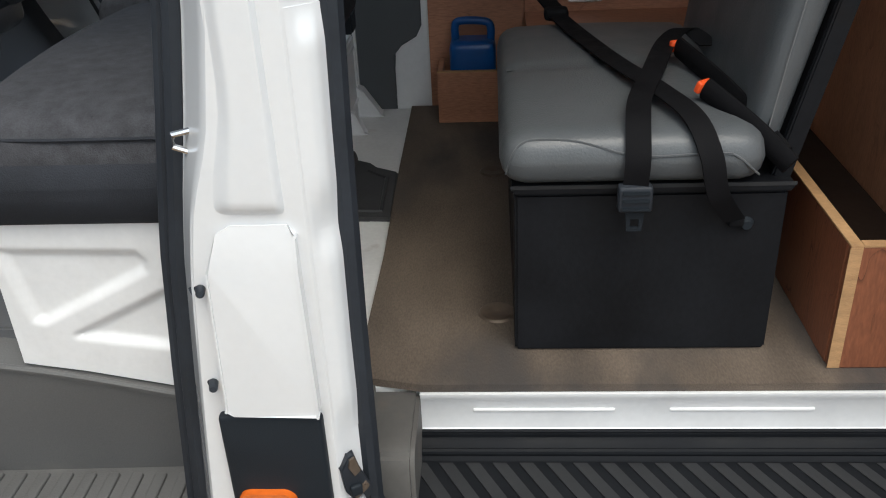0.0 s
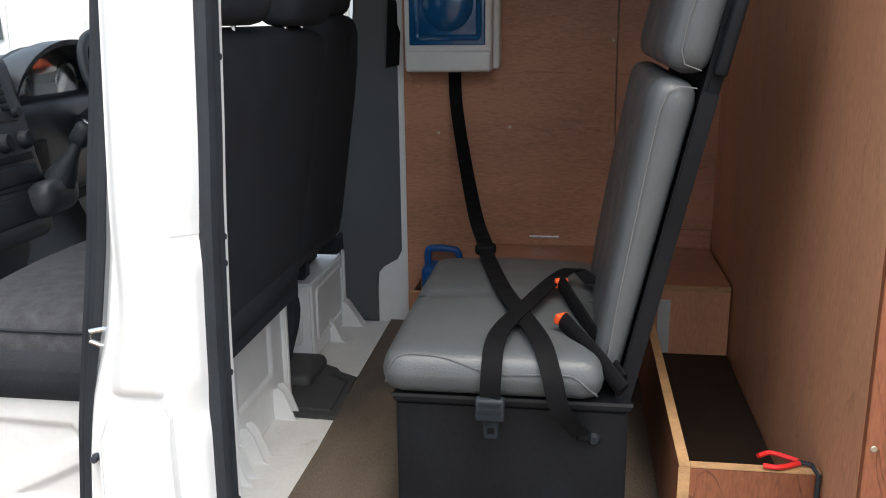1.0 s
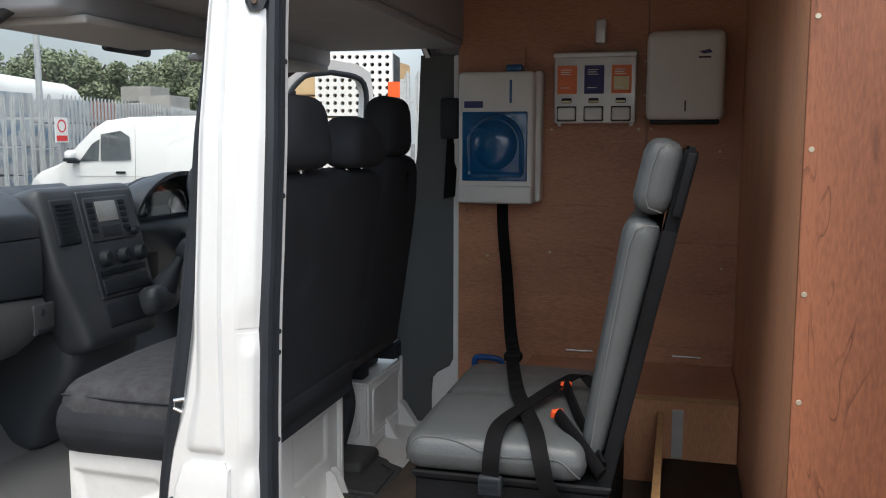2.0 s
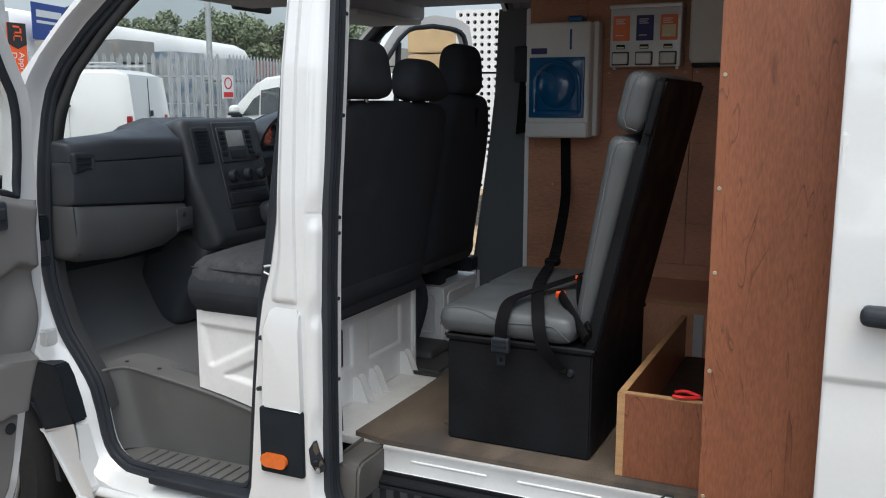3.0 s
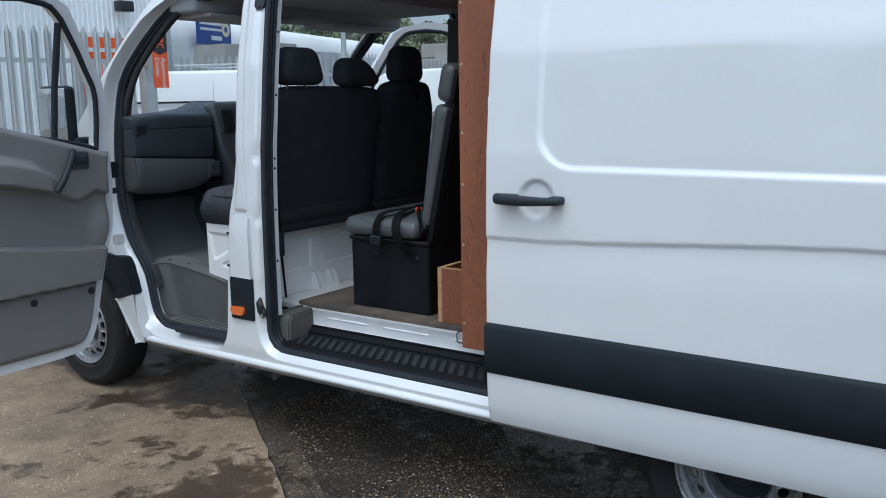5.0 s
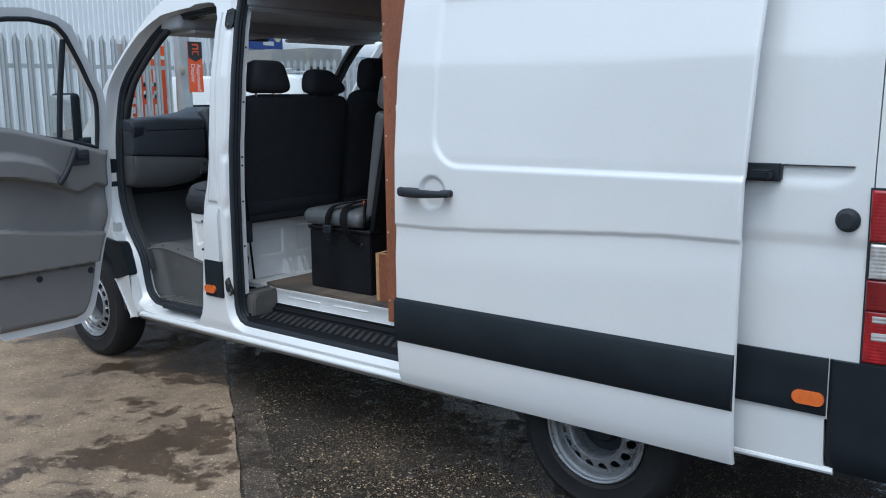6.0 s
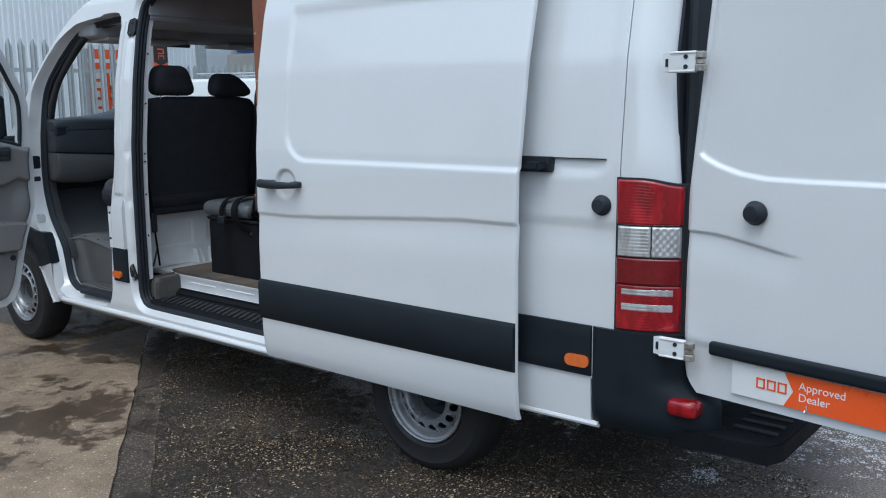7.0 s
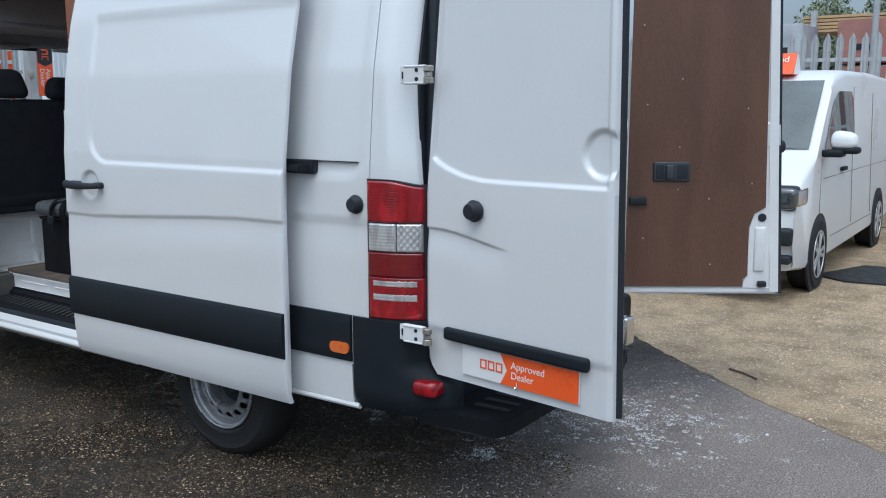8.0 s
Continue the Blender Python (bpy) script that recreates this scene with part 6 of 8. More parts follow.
part("ashtray", softed(0.002, 0.012, -0.10, 0.14, -0.115, -0.065, 0.008, 2, RAKE), RUBBER, console)
part("lower_pocket", softed(-0.02, 0.004, -0.11, 0.12, -0.22, -0.14, 0.01, 2, RAKE), RUBBER, console)
part("lower_console", softed(-1.25, -0.915, 0.70, 1.07, 0.75, 1.16, 0.05, 5, puff=lambda p: Vector((p.x - 0.15 * smooth01((1.05 - p.z) / 0.25), p.y, p.z))), CONSOLEGREY, dash)
# gear lever pod and lever
pod = part("gear_pod", softed(-0.94, -0.80, 0.98, 1.15, 1.13, 1.235, 0.04, 5, puff=lambda p: Vector((p.x, p.y, p.z + 0.30 * (p.x + 0.90)))), CONSOLEGREY, dash, "charcoal gear lever pod")
part("gear_gaiter", lathed([(0.045, 0), (0.040, 0.03), (0.020, 0.085), (0.016, 0.12)], 16, pose(-0.835, 1.085, 1.235, -14, 26)), RUBBER, pod)
part("gear_knob", softed(-0.028, 0.028, -0.024, 0.024, 0.0, 0.075, 0.022, 3, pose(-0.79, 1.115, 1.335, -14, 30)), RUBBER, pod, "black gear knob")
part("gear_cap", lathed([(0.021, 0), (0.021, 0.003), (0.017, 0.004)], 20, pose(-0.79, 1.115, 1.335, -14, 30) @ Matrix.Translation((0, 0, 0.075))), CHROME, pod)
# instrument hood and steering wheel
def hood_at(a, x):
    """An arched cowl over the instruments."""
    t = math.pi * a
    return (x + 0.03 * math.sin(t), 1.37 + 0.285 * math.cos(t), 1.39 + 0.235 * math.sin(t) ** 0.75 - 0.05 * smooth01((-0.98 - x) / 0.2))


part("instrument_hood", shell(steps(0, 1, 30), [-1.20, -1.10, -1.02, -0.955, -0.945, -0.948], hood_at, (0, 0, -0.016)), DARKDASH, dash, "hooded instrument binnacle", smooth=60)
part("instrument_face", prism([(1.37 + 0.27 * math.cos(radians(a)), 1.39 + 0.215 * math.sin(radians(a)) ** 0.8) for a in range(0, 181, 10)], "x", -1.06, -1.03), RUBBER, dash)
part("instrument_glass", shell(steps(1.13, 1.61, 12), steps(1.40, 1.575, 6), lambda y, z: (-1.0 - 0.10 * (z - 1.40), y, z), (-0.004, 0, 0)), GLASS, dash, "clear instrument glass").visible_shadow = False
for y in (1.24, 1.50):
    part("dial_ring", lathed([(0.052, 0), (0.060, 0.005), (0.064, 0)], 28, pose(-1.028, y, 1.49, 0, 90)), CHROME, dash)
    part("dial", lathed([(0, 0.001), (0.052, 0.001)], 28, pose(-1.028, y, 1.49, 0, 90)), SIGNBLACK, dash)
part("driver_dash", softed(-1.2, -0.95, 1.08, 1.88, 1.15, 1.46, 0.05, 4), DARKDASH, dash)
part("switch_panel", softed(-0.953, -0.94, 1.13, 1.22, 1.25, 1.34, 0.01, 2), TRIM, dash)
sw = new("steering_wheel")
sw.parent = van
tagged(sw, "black three-spoke steering wheel")
TILT_W = pose(-0.77, 1.42, 1.47, 0, 62)
part("rim", tubed([TILT_W @ Vector((0.195 * math.cos(a), 0.195 * math.sin(a), 0)) for a in [2 * math.pi * k / 40 for k in range(40)]], 0.016, 10, True), RUBBER, sw)
part("hub", softed(-0.07, 0.07, -0.08, 0.08, -0.035, 0.015, 0.03, 3, TILT_W), TRIM, sw)
for a in (0, 180, 90):
    part("spoke", softed(0.05, 0.19, -0.02, 0.02, -0.012, 0.004, 0.006, 2, TILT_W @ pose(0, 0, 0, 0, 0, a)), TRIM, sw)
part("column", tubed([(-0.77, 1.42, 1.46), (-1.0, 1.42, 1.30)], 0.045), TRIM, sw)
for y in (0.25, 1.15):
    part("sun_visor", softed(-0.76, -0.48, y, y + 0.58, 2.006, 2.028, 0.01, 3), PALELINER, van, "folded grey sun visor")
part("interior_mirror", softed(-0.90, -0.87, 0.88, 1.12, 2.015, 2.07, 0.012, 3), RUBBER, van, "black interior mirror")
part("mirror_stem", tubed([(-0.89, 0.995, 2.03), (-0.90, 0.995, 2.09)], 0.01), RUBBER, van)


# ---- cab seats ----
def base_box(parent, x0, x1, y0, y1, z0, z1):
    part("seat_base", boxed(x0, x1, y0, y1, z0, z1, 0.008), PAINT_IN, parent, "white painted steel seat base")


bench = thing("cab_bench_seat", "black cloth double passenger seat on a white steel base", "seat", group="cab seats")
base_box(bench, -0.555, -0.19, 0.226, 1.020, 0.615, 0.955)
SUNK = (((-0.552, 0.946), (-0.316, 0.940), (-0.298, 0.918), (-0.302, 0.893), (-0.495, 0.795), (-0.522, 0.800)),
        ((-0.462, 0.782), (-0.090, 0.968), (-0.075, 0.960), (-0.075, 0.712), (-0.455, 0.768)))


def sunk_panel(x, z):
    """The base's side: two pressed-in triangles with sloping walls."""
    deep = 0.0
    for loop in SUNK:
        d = 1.0
        for (xa, za), (xb, zb) in zip(loop, loop[1:] + loop[:1]):
            run = math.hypot(xb - xa, zb - za)
            d = min(d, ((xa - x) * (zb - za) - (za - z) * (xb - xa)) / -run)
        deep = max(deep, smooth01(d / 0.020))
    return (x, 0.208 + 0.012 * deep, max(z, lerp([(-0.56, 0.724), (-0.45, 0.706), (-0.30, 0.674), (-0.15, 0.640), (-0.05, 0.62)], x)))


part("side_pressing", shell(steps(-0.555, -0.180, 84), steps(0.615, 0.985, 82), sunk_panel, (0, 0.004, 0)), PAINT_IN, bench, "white pressed steel side of the seat base", smooth=60)


def rear_pressing(y, z):
    """The base's rear: two shallow rectangular pressings with sloping walls."""
    deep = 0.0
    for y0, y1 in ((0.30, 0.575), (0.68, 0.935)):
        deep = max(deep, smooth01(min(y - y0, y1 - y, z - 0.735, 0.895 - z) / 0.018))
    return (-0.181 - 0.014 * deep, y, z)


part("rear_pressing", shell(steps(0.215, 1.035, 100), steps(0.615, 0.958, 50), rear_pressing, (-0.006, 0, 0)), PAINT_IN, bench, "white pressed steel back of the seat base", smooth=60)
part("base_flange", boxed(-0.19, -0.166, 1.018, 1.038, 0.615, 0.962, 0.004), PAINT_IN, bench)
for y in (0.57, 0.68, 0.925):
    for dy in (0.0, 0.040):
        part("foot_bracket", prism([(-0.182, 0.613), (-0.115, 0.613), (-0.125, 0.622), (-0.150, 0.690), (-0.165, 0.705), (-0.182, 0.70)], "y", y + dy, y + dy + 0.006, 0.001), PAINT_IN, bench, "white folded foot bracket")
    part("bracket_web", boxed(-0.182, -0.172, y + 0.006, y + 0.040, 0.613, 0.69, 0.002), PAINT_IN, bench)
part("cushion", softed(-0.585, -0.10, 0.18, 0.99, 0.985, 1.165, 0.07, 7, puff=lambda p: Vector((p.x, p.y, p.z + 0.012 * math.cos((p.y - 0.55) * 5) if p.z > 1.1 else p.z))), SEATTOP, bench, "dark patterned cloth cushion")
part("cushion_skirt", softed(-0.592, -0.092, 0.170, 0.996, 0.972, 1.125, 0.065, 8, puff=lambda p: Vector((p.x, p.y + 0.012 * max(0, (1.06 - p.z) / 0.09), p.z))), SEATCLOTH, bench)
part("cushion_seam", tubed([(-0.56, 0.20, 1.128), (-0.40, 0.186, 1.130), (-0.14, 0.186, 1.130)], 0.003, 6), SEATCLOTH, bench)


def lean_back(p):
    side = max(0, (abs(p.y - 0.595) - 0.30) / 0.095)
    return Vector((p.x + 0.17 * (p.z - 1.0), p.y, p.z - 0.045 * side ** 2 * smooth01((p.z - 1.45) / 0.2)))


part("backrest", softed(-0.235, -0.105, 0.200, 0.990, 0.975, 1.662, 0.045, 7, puff=lean_back), SEATCLOTH, bench, "black cloth backrest")
part("back_flap", boxed(-0.190, -0.110, 0.215, 0.985, 0.950, 1.06, 0.012, 2, None), SEATCLOTH, bench)
for y0, y1, z0, z1, cut in ((0.225, 0.512, 1.665, 1.842, 0.055), (0.642, 0.940, 1.660, 1.802, 0.13)):
    mid = (y0 + y1) / 2 - 0.02

    def shaped(p, y0=y0, y1=y1, z0=z0, z1=z1, cut=cut):
        f = max(0, (p.z - z0 - 0.03) / (z1 - z0 - 0.03))
        a = (p.y - y0) / (y1 - y0)
        return Vector((p.x + 0.11, p.y - cut * f ** 1.3 * a + 0.035 * f ** 2 * (1 - a), p.z))
    hr = part("headrest", softed(-0.185, -0.075, y0, y1, z0, z1, 0.045, 6, puff=shaped), SEATCLOTH, bench, "black cloth headrest")
    for dy in (-0.06, 0.06):
        part("headrest_post", tubed([(-0.02, mid + dy, 1.63), (-0.02, mid + dy, 1.72)], 0.006), CHROME, hr)
part("belt_strap", strap(bmesh.new(), [(0.022, 0.125, 1.62), (0.018, 0.128, 1.40), (0.010, 0.140, 1.20), (0.0, 0.182, 0.90)], 0.030, 0.005, (0.5, 1, 0)), WEB, bench, "black seat belt")
part("belt_tongue", softed(-0.014, 0.010, 0.165, 0.200, 0.865, 0.985, 0.008, 3), RUBBER, bench)
part("belt_tail", tubed([(-0.001, 0.184, 0.88), (-0.006, 0.198, 0.76), (-0.008, 0.208, 0.66)], 0.006, 6), WEB, bench)

driver = thing("driver_seat", "black cloth driver's seat on a white steel base", "seat", group="cab seats")
base_box(driver, -0.52, -0.19, 1.344, 1.735, 0.615, 0.872)
loop = [(-0.1895, y, z) for y, z in rounded(1.39, 1.70, 0.67, 0.84, 0.02, 4)]
part("base_rib", tubed(loop, 0.006, 8, True), PAINT_IN, driver)
loop = [(x, 1.3435, z) for x, z in rounded(-0.49, -0.23, 0.67, 0.84, 0.02, 4)]
part("base_rib", tubed(loop, 0.006, 8, True), PAINT_IN, driver)
part("base_edge", boxed(-0.194, -0.184, 1.72, 1.74, 0.615, 0.885, 0.003), PAINT_IN, driver)
part("foot_bracket", prism([(-0.19, 0.613), (-0.11, 0.613), (-0.12, 0.625), (-0.17, 0.70), (-0.19, 0.71)], "y", 1.69, 1.735, 0.004), PAINT_IN, driver)
part("foot_bracket", prism([(-0.19, 0.613), (-0.14, 0.613), (-0.15, 0.625), (-0.175, 0.68), (-0.19, 0.69)], "y", 1.53, 1.56, 0.004), PAINT_IN, driver)
part("seat_runner", boxed(-0.46, -0.17, 1.60, 1.68, 0.90, 0.965, 0.006), RUBBER, driver, "black seat runner")
part("seat_runner", boxed(-0.46, -0.22, 1.38, 1.44, 0.873, 0.93, 0.006), RUBBER, driver, "black seat runner")
part("seat_riser", boxed(-0.44, -0.26, 1.45, 1.66, 0.873, 0.905, 0.004), RUBBER, driver)
part("cushion", softed(-0.70, -0.14, 1.06, 1.60, 0.966, 1.15, 0.06, 6), SEATTOP, driver, "dark patterned cloth cushion")
part("backrest", softed(-0.275, -0.13, 1.05, 1.55, 1.0, 1.69, 0.06, 6, puff=lambda p: Vector((p.x + 0.15 * (p.z - 1.0), p.y - 0.06 * smooth01((p.z - 1.48) / 0.2) * (1 if p.y > 1.3 else -1), p.z))), SEATCLOTH, driver, "black cloth backrest")
hr = part("headrest", softed(-0.15, -0.035, 1.165, 1.425, 1.68, 1.885, 0.052, 6, puff=lambda p: Vector((p.x, 1.30 + (p.y - 1.30) * (1.0 - 0.28 * max(0, (p.z - 1.72) / 0.16) ** 2), p.z))), SEATCLOTH, driver, "black cloth headrest")
for dy in (-0.06, 0.06):
    part("headrest_post", tubed([(-0.09, 1.30 + dy, 1.66), (-0.09, 1.30 + dy, 1.73)], 0.006), CHROME, hr)
part("belt_strap", strap(bmesh.new(), [(0.02, 1.755, 1.80), (0.014, 1.745, 1.66), (0.008, 1.735, 1.52)], 0.046, 0.004, (1, 0.2, 0.2)), WEB, driver, "black seat belt")
part("belt_guide", softed(-0.03, 0.045, 1.728, 1.768, 1.745, 1.90, 0.012, 3), RUBBER, driver)
part("floor_boot", prism([(-0.31, 1.10), (-0.236, 1.10), (-0.138, 0.95), (-0.01, 0.94), (-0.02, 1.225), (-0.08, 1.26), (-0.10, 1.29), (-0.18, 1.338), (-0.31, 1.338)], "z", 0.6125, 0.622, 0.004), BOOTMAT, van, "dark grey rubber floor mat")
part("boot_hump", softed(-0.31, -0.14, 1.13, 1.335, 0.60, 0.655, 0.03, 4), BOOTMAT, van)
part("mat_rib", tubed([(-0.15, 0.985, 0.623), (-0.04, 0.975, 0.623), (-0.045, 1.18, 0.623), (-0.10, 1.23, 0.623)], 0.006, 6), BOOTMAT, van)
part("seat_webbing", tubed(spline([(-0.20, 1.06, 0.99), (-0.19, 1.12, 0.87), (-0.22, 1.10, 0.72)], 5), 0.035, 8), SEATCLOTH, van)

# ---- the grey crew seat on its black box ----
crew = thing("crew_bench_seat", "grey vinyl bench seat on a black box with crossed seat belts", "seat")
part("seat_box", boxed(0.277, 0.728, 0.37, 1.05, 0.629, 0.945, 0.005), BLACKBOX, crew, "black painted box base")
part("box_lid", boxed(0.272, 0.734, 0.362, 1.055, 0.946, 0.964, 0.004), BLACKBOX, crew)


def seat_puff(p):
    top = smooth01((p.z - 0.99) / 0.05)
    seam = math.exp(-((p.y - 0.70) / 0.012) ** 2)
    crown = 0.016 * math.cos((p.x - 0.47) * 5) * math.cos((p.y - 0.78) * 3)
    return Vector((p.x, p.y, p.z + top * (crown - 0.008 * seam)))


part("cushion", softed(0.252, 0.682, 0.335, 1.05, 0.968, 1.055, 0.042, 26, puff=seat_puff), VINYL, crew, "grey vinyl cushion", smooth=60)
SEAM = spline([(0.262, 0, 0.992), (0.272, 0, 1.025), (0.288, 0, 1.043), (0.322, 0, 1.047), (0.384, 0, 1.042), (0.449, 0, 1.026), (0.494, 0, 1.021), (0.597, 0, 1.024), (0.630, 0, 1.018), (0.668, 0, 0.985)], 6)


def seam_at(p):
    """A point of the seam laid on the cushion's rounded front."""
    over, side = max(0, p.z - 1.013), max(0, 0.294 - p.x, p.x - 0.640)
    return seat_puff(Vector((p.x, 0.377 - max(0, 0.042 ** 2 - over ** 2 - side ** 2) ** 0.5 - 0.0006, p.z)))


part("cushion_piping", tubed([seam_at(p) for p in SEAM], 0.0016, 6), VINYL, crew)
part("cushion_stitching", tubed([seam_at(p) + Vector((0, -0.0004, 0.0022)) for p in SEAM], 0.0007, 5), STITCH, crew)
part("lid_edge", boxed(0.27, 0.736, 0.3605, 0.3618, 0.958, 0.965, 0.0003), TREADGREY, crew)
part("cushion_seam", tubed([seat_puff(Vector((0.27 + 0.42 * k / 12, 0.70, 1.054))) + Vector((0, 0, 0.002)) for k in range(13)], 0.0016, 5), TREADGREY, crew)
LEAN_SEAT = Matrix.Translation((0.70, 0, 0.96)) @ Matrix.Rotation(radians(12.4), 4, "Y")


def back_puff(p):
    front = smooth01((-0.03 - p.x) / 0.04)
    depth = lerp([(0.04, 0.052), (0.18, 0.064), (0.30, 0.071), (0.45, 0.078), (0.6, 0.085)], p.z)
    return Vector((p.x + front * (0.088 - depth), p.y, p.z))


part("backrest", softed(-0.088, 0.0, 0.39, 1.03, 0.035, 0.612, 0.036, 16, LEAN_SEAT, puff=back_puff), VINYL, crew, "grey vinyl backrest", smooth=60)
part("head_pad", softed(-0.08, 0.006, 0.385, 1.035, 0.622, 0.792, 0.038, 10, LEAN_SEAT), VINYL, crew, "grey vinyl head pad", smooth=60)
part("pad_stitching", tubed([LEAN_SEAT @ Vector(p) for p in ((-0.030, 0.3895, 0.06), (-0.042, 0.3885, 0.2), (-0.056, 0.3885, 0.45), (-0.060, 0.3890, 0.55), (-0.054, 0.3895, 0.585), (-0.036, 0.3900, 0.600), (-0.008, 0.3905, 0.603))], 0.0013, 5), STITCH, crew)
part("pad_stitching", tubed([LEAN_SEAT @ Vector(p) for p in ((-0.010, 0.3850, 0.634), (-0.040, 0.3845, 0.638), (-0.052, 0.384, 0.66), (-0.054, 0.384, 0.72), (-0.048, 0.3845, 0.77), (-0.03, 0.386, 0.785))], 0.0013, 5), STITCH, crew)
part("back_shell", join(bmesh.new(), boxed(0.004, 0.034, 0.40, 1.025, -0.02, 0.785, 0.008), LEAN_SEAT), BLACKBOX, crew, "black seat back board")
part("back_post", join(bmesh.new(), boxed(0.001, 0.032, 0.386, 0.4, -0.10, 0.60, 0.003), LEAN_SEAT), BLACKBOX, crew)
part("side_plate", join(bmesh.new(), softed(0.010, 0.034, 0.372, 0.398, 0.63, 0.775, 0.008, 3), LEAN_SEAT), BLACKBOX, crew)
# belts: one from the far corner to the near front, one from the buckles over the front edge
top_z = 1.075
b1 = spline([(0.385, 1.05, 1.08), (0.42, 0.88, top_z + 0.006), (0.47, 0.66, top_z + 0.010), (0.525, 0.48, top_z + 0.012), (0.562, 0.372, 1.076), (0.583, 0.320, 1.03), (0.60, 0.320, 0.965), (0.64, 0.352, 0.90)], 6)
part("lap_belt", strap(bmesh.new(), b1, 0.038, 0.003, (1, 0.25, 0.1)), WEB, crew, "black seat belt strap", smooth=60)
b2 = spline([(0.665, 0.74, 1.085), (0.625, 0.775, 1.11), (0.58, 0.73, 1.10), (0.525, 0.56, top_z + 0.017), (0.487, 0.44, top_z + 0.012), (0.473, 0.362, 1.075), (0.470, 0.320, 1.028), (0.468, 0.318, 0.972)], 6)
part("lap_belt", strap(bmesh.new(), b2, 0.040, 0.003, (1, -0.22, 0.05)), WEB, crew, "black seat belt strap", smooth=60)
tongue = part("belt_slider", softed(0.441, 0.496, 0.308, 0.332, 0.937, 0.983, 0.006, 2), RUBBER, crew, "black belt slider with steel tongue")
for z in (0.942, 0.956, 0.970):
    part("slider_rib", boxed(0.447, 0.490, 0.304, 0.31, z, z + 0.006, 0.001), TRIM, tongue)
part("steel_tongue", prism([(0.458, 0.900), (0.482, 0.900), (0.486, 0.94), (0.454, 0.94)], "y", 0.318, 0.321, holes=[[(0.463, 0.908), (0.463, 0.922), (0.477, 0.922), (0.477, 0.908)]]), TRIM, tongue, "dark steel buckle tongue")
part("belt_anchor", lathed([(0, 0.009), (0.008, 0.009), (0.011, 0.005), (0.013, 0)], 16, pose(0.665, 0.37, 0.885, 90)), TRIM, crew, "dark belt anchor bolt")
part("anchor_end", softed(0.632, 0.658, 0.354, 0.369, 0.884, 0.902, 0.005, 2), WEB, crew)
part("retractor", softed(0.36, 0.415, 1.03, 1.07, 1.066, 1.094, 0.01, 2), WEB, crew)
for keys in (((0.715, 0.345, 1.0), (0.665, 0.395, 1.045), (0.60, 0.475, 1.088)), ((0.715, 0.375, 1.005), (0.65, 0.50, 1.07), (0.594, 0.69, 1.098))):
    line = spline(keys, 5)
    stalk = part("belt_buckle", tubed(line, 0.009, 10, flat=2.2), WEB, crew, "black belt buckle on a webbing stalk")
    end, run_dir = line[-1], (line[-1] - line[-3]).normalized()
    part("release_button", softed(-0.015, 0.015, -0.011, 0.011, 0.0, 0.012, 0.004, 2, Matrix.Translation(end) @ run_dir.to_track_quat("Z", "Y").to_matrix().to_4x4()), ORANGE, stalk, "orange release button")
wall_belt = thing("wall_seat_belt", "long black seat belt strap hanging down the plywood wall", "seat belt")
part("strap", strap(bmesh.new(), spline([(0.218, 1.722, 1.53), (0.224, 1.715, 1.40), (0.262, 1.60, 1.25), (0.335, 1.28, 1.12), (0.385, 1.07, 1.085)], 8), 0.042, 0.004, (1, 0.1, 0)), WEB, wall_belt)
part("anchor", softed(0.196, 0.243, 1.722, 1.737, 1.515, 1.56, 0.005, 2), RUBBER, wall_belt)

# ---- plywood boxes ----
tray = thing("plywood_tray", "open plywood tray with raw edges on the van floor", "wooden box")
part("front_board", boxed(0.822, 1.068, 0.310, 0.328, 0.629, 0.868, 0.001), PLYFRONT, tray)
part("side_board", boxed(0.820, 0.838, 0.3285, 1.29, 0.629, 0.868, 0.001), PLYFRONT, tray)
part("raw_edge", boxed(0.8195, 0.840, 0.309, 1.29, 0.8682, 0.872, 0.0005), PLYEDGE, tray, "raw plywood edge")
part("raw_edge", boxed(0.8405, 1.069, 0.309, 0.329, 0.8682, 0.872, 0.0005), PLYEDGE, tray, "raw plywood edge")
part("raw_edge", boxed(0.8185, 0.8395, 0.3085, 0.3098, 0.630, 0.868, 0.0003), PLYEDGE, tray, "raw plywood edge")
part("tray_liner", boxed(0.84, 1.068, 0.33, 1.29, 0.70, 0.715, 0.002), DARKLINER, tray, "dark brown lining board")
locker = thing("plywood_locker", "reddish plywood locker along the van wall", "wooden box")
part("front_board", boxed(0.34, 1.068, 1.295, 1.312, 0.629, 0.905, 0.001), PLY, locker)
part("lid", boxed(0.34, 1.068, 1.292, 1.735, 0.9055, 0.922, 0.002), PLYX, locker)
part("lid_edge", boxed(0.74, 1.068, 1.2895, 1.2918, 0.905, 0.921, 0.0004), PLYEDGE, locker, "raw plywood edge")
part("back_board", boxed(0.34, 1.068, 1.722, 1.7365, 0.9225, 0.985, 0.001), PLYX, locker)
for x in (0.47, 0.86):
    part("hinge_strip", boxed(x, x + 0.10, 1.715, 1.7215, 0.950, 0.956, 0.001), CHROME, locker, "thin steel hinge")
part("steel_strip", boxed(0.865, 0.90, 1.28, 1.2885, 0.72, 0.88, 0.001), BRUSHED, locker)
bin_box = thing("plywood_bin", "small plywood bin holding a blue can", "wooden box")
part("front_board", boxed(0.075, 0.34, 1.575, 1.59, 0.629, 0.785, 0.001), PLYX, bin_box)
part("side_board", boxed(0.0745, 0.09, 1.5905, 1.735, 0.629, 0.785, 0.001), PLYX, bin_box)
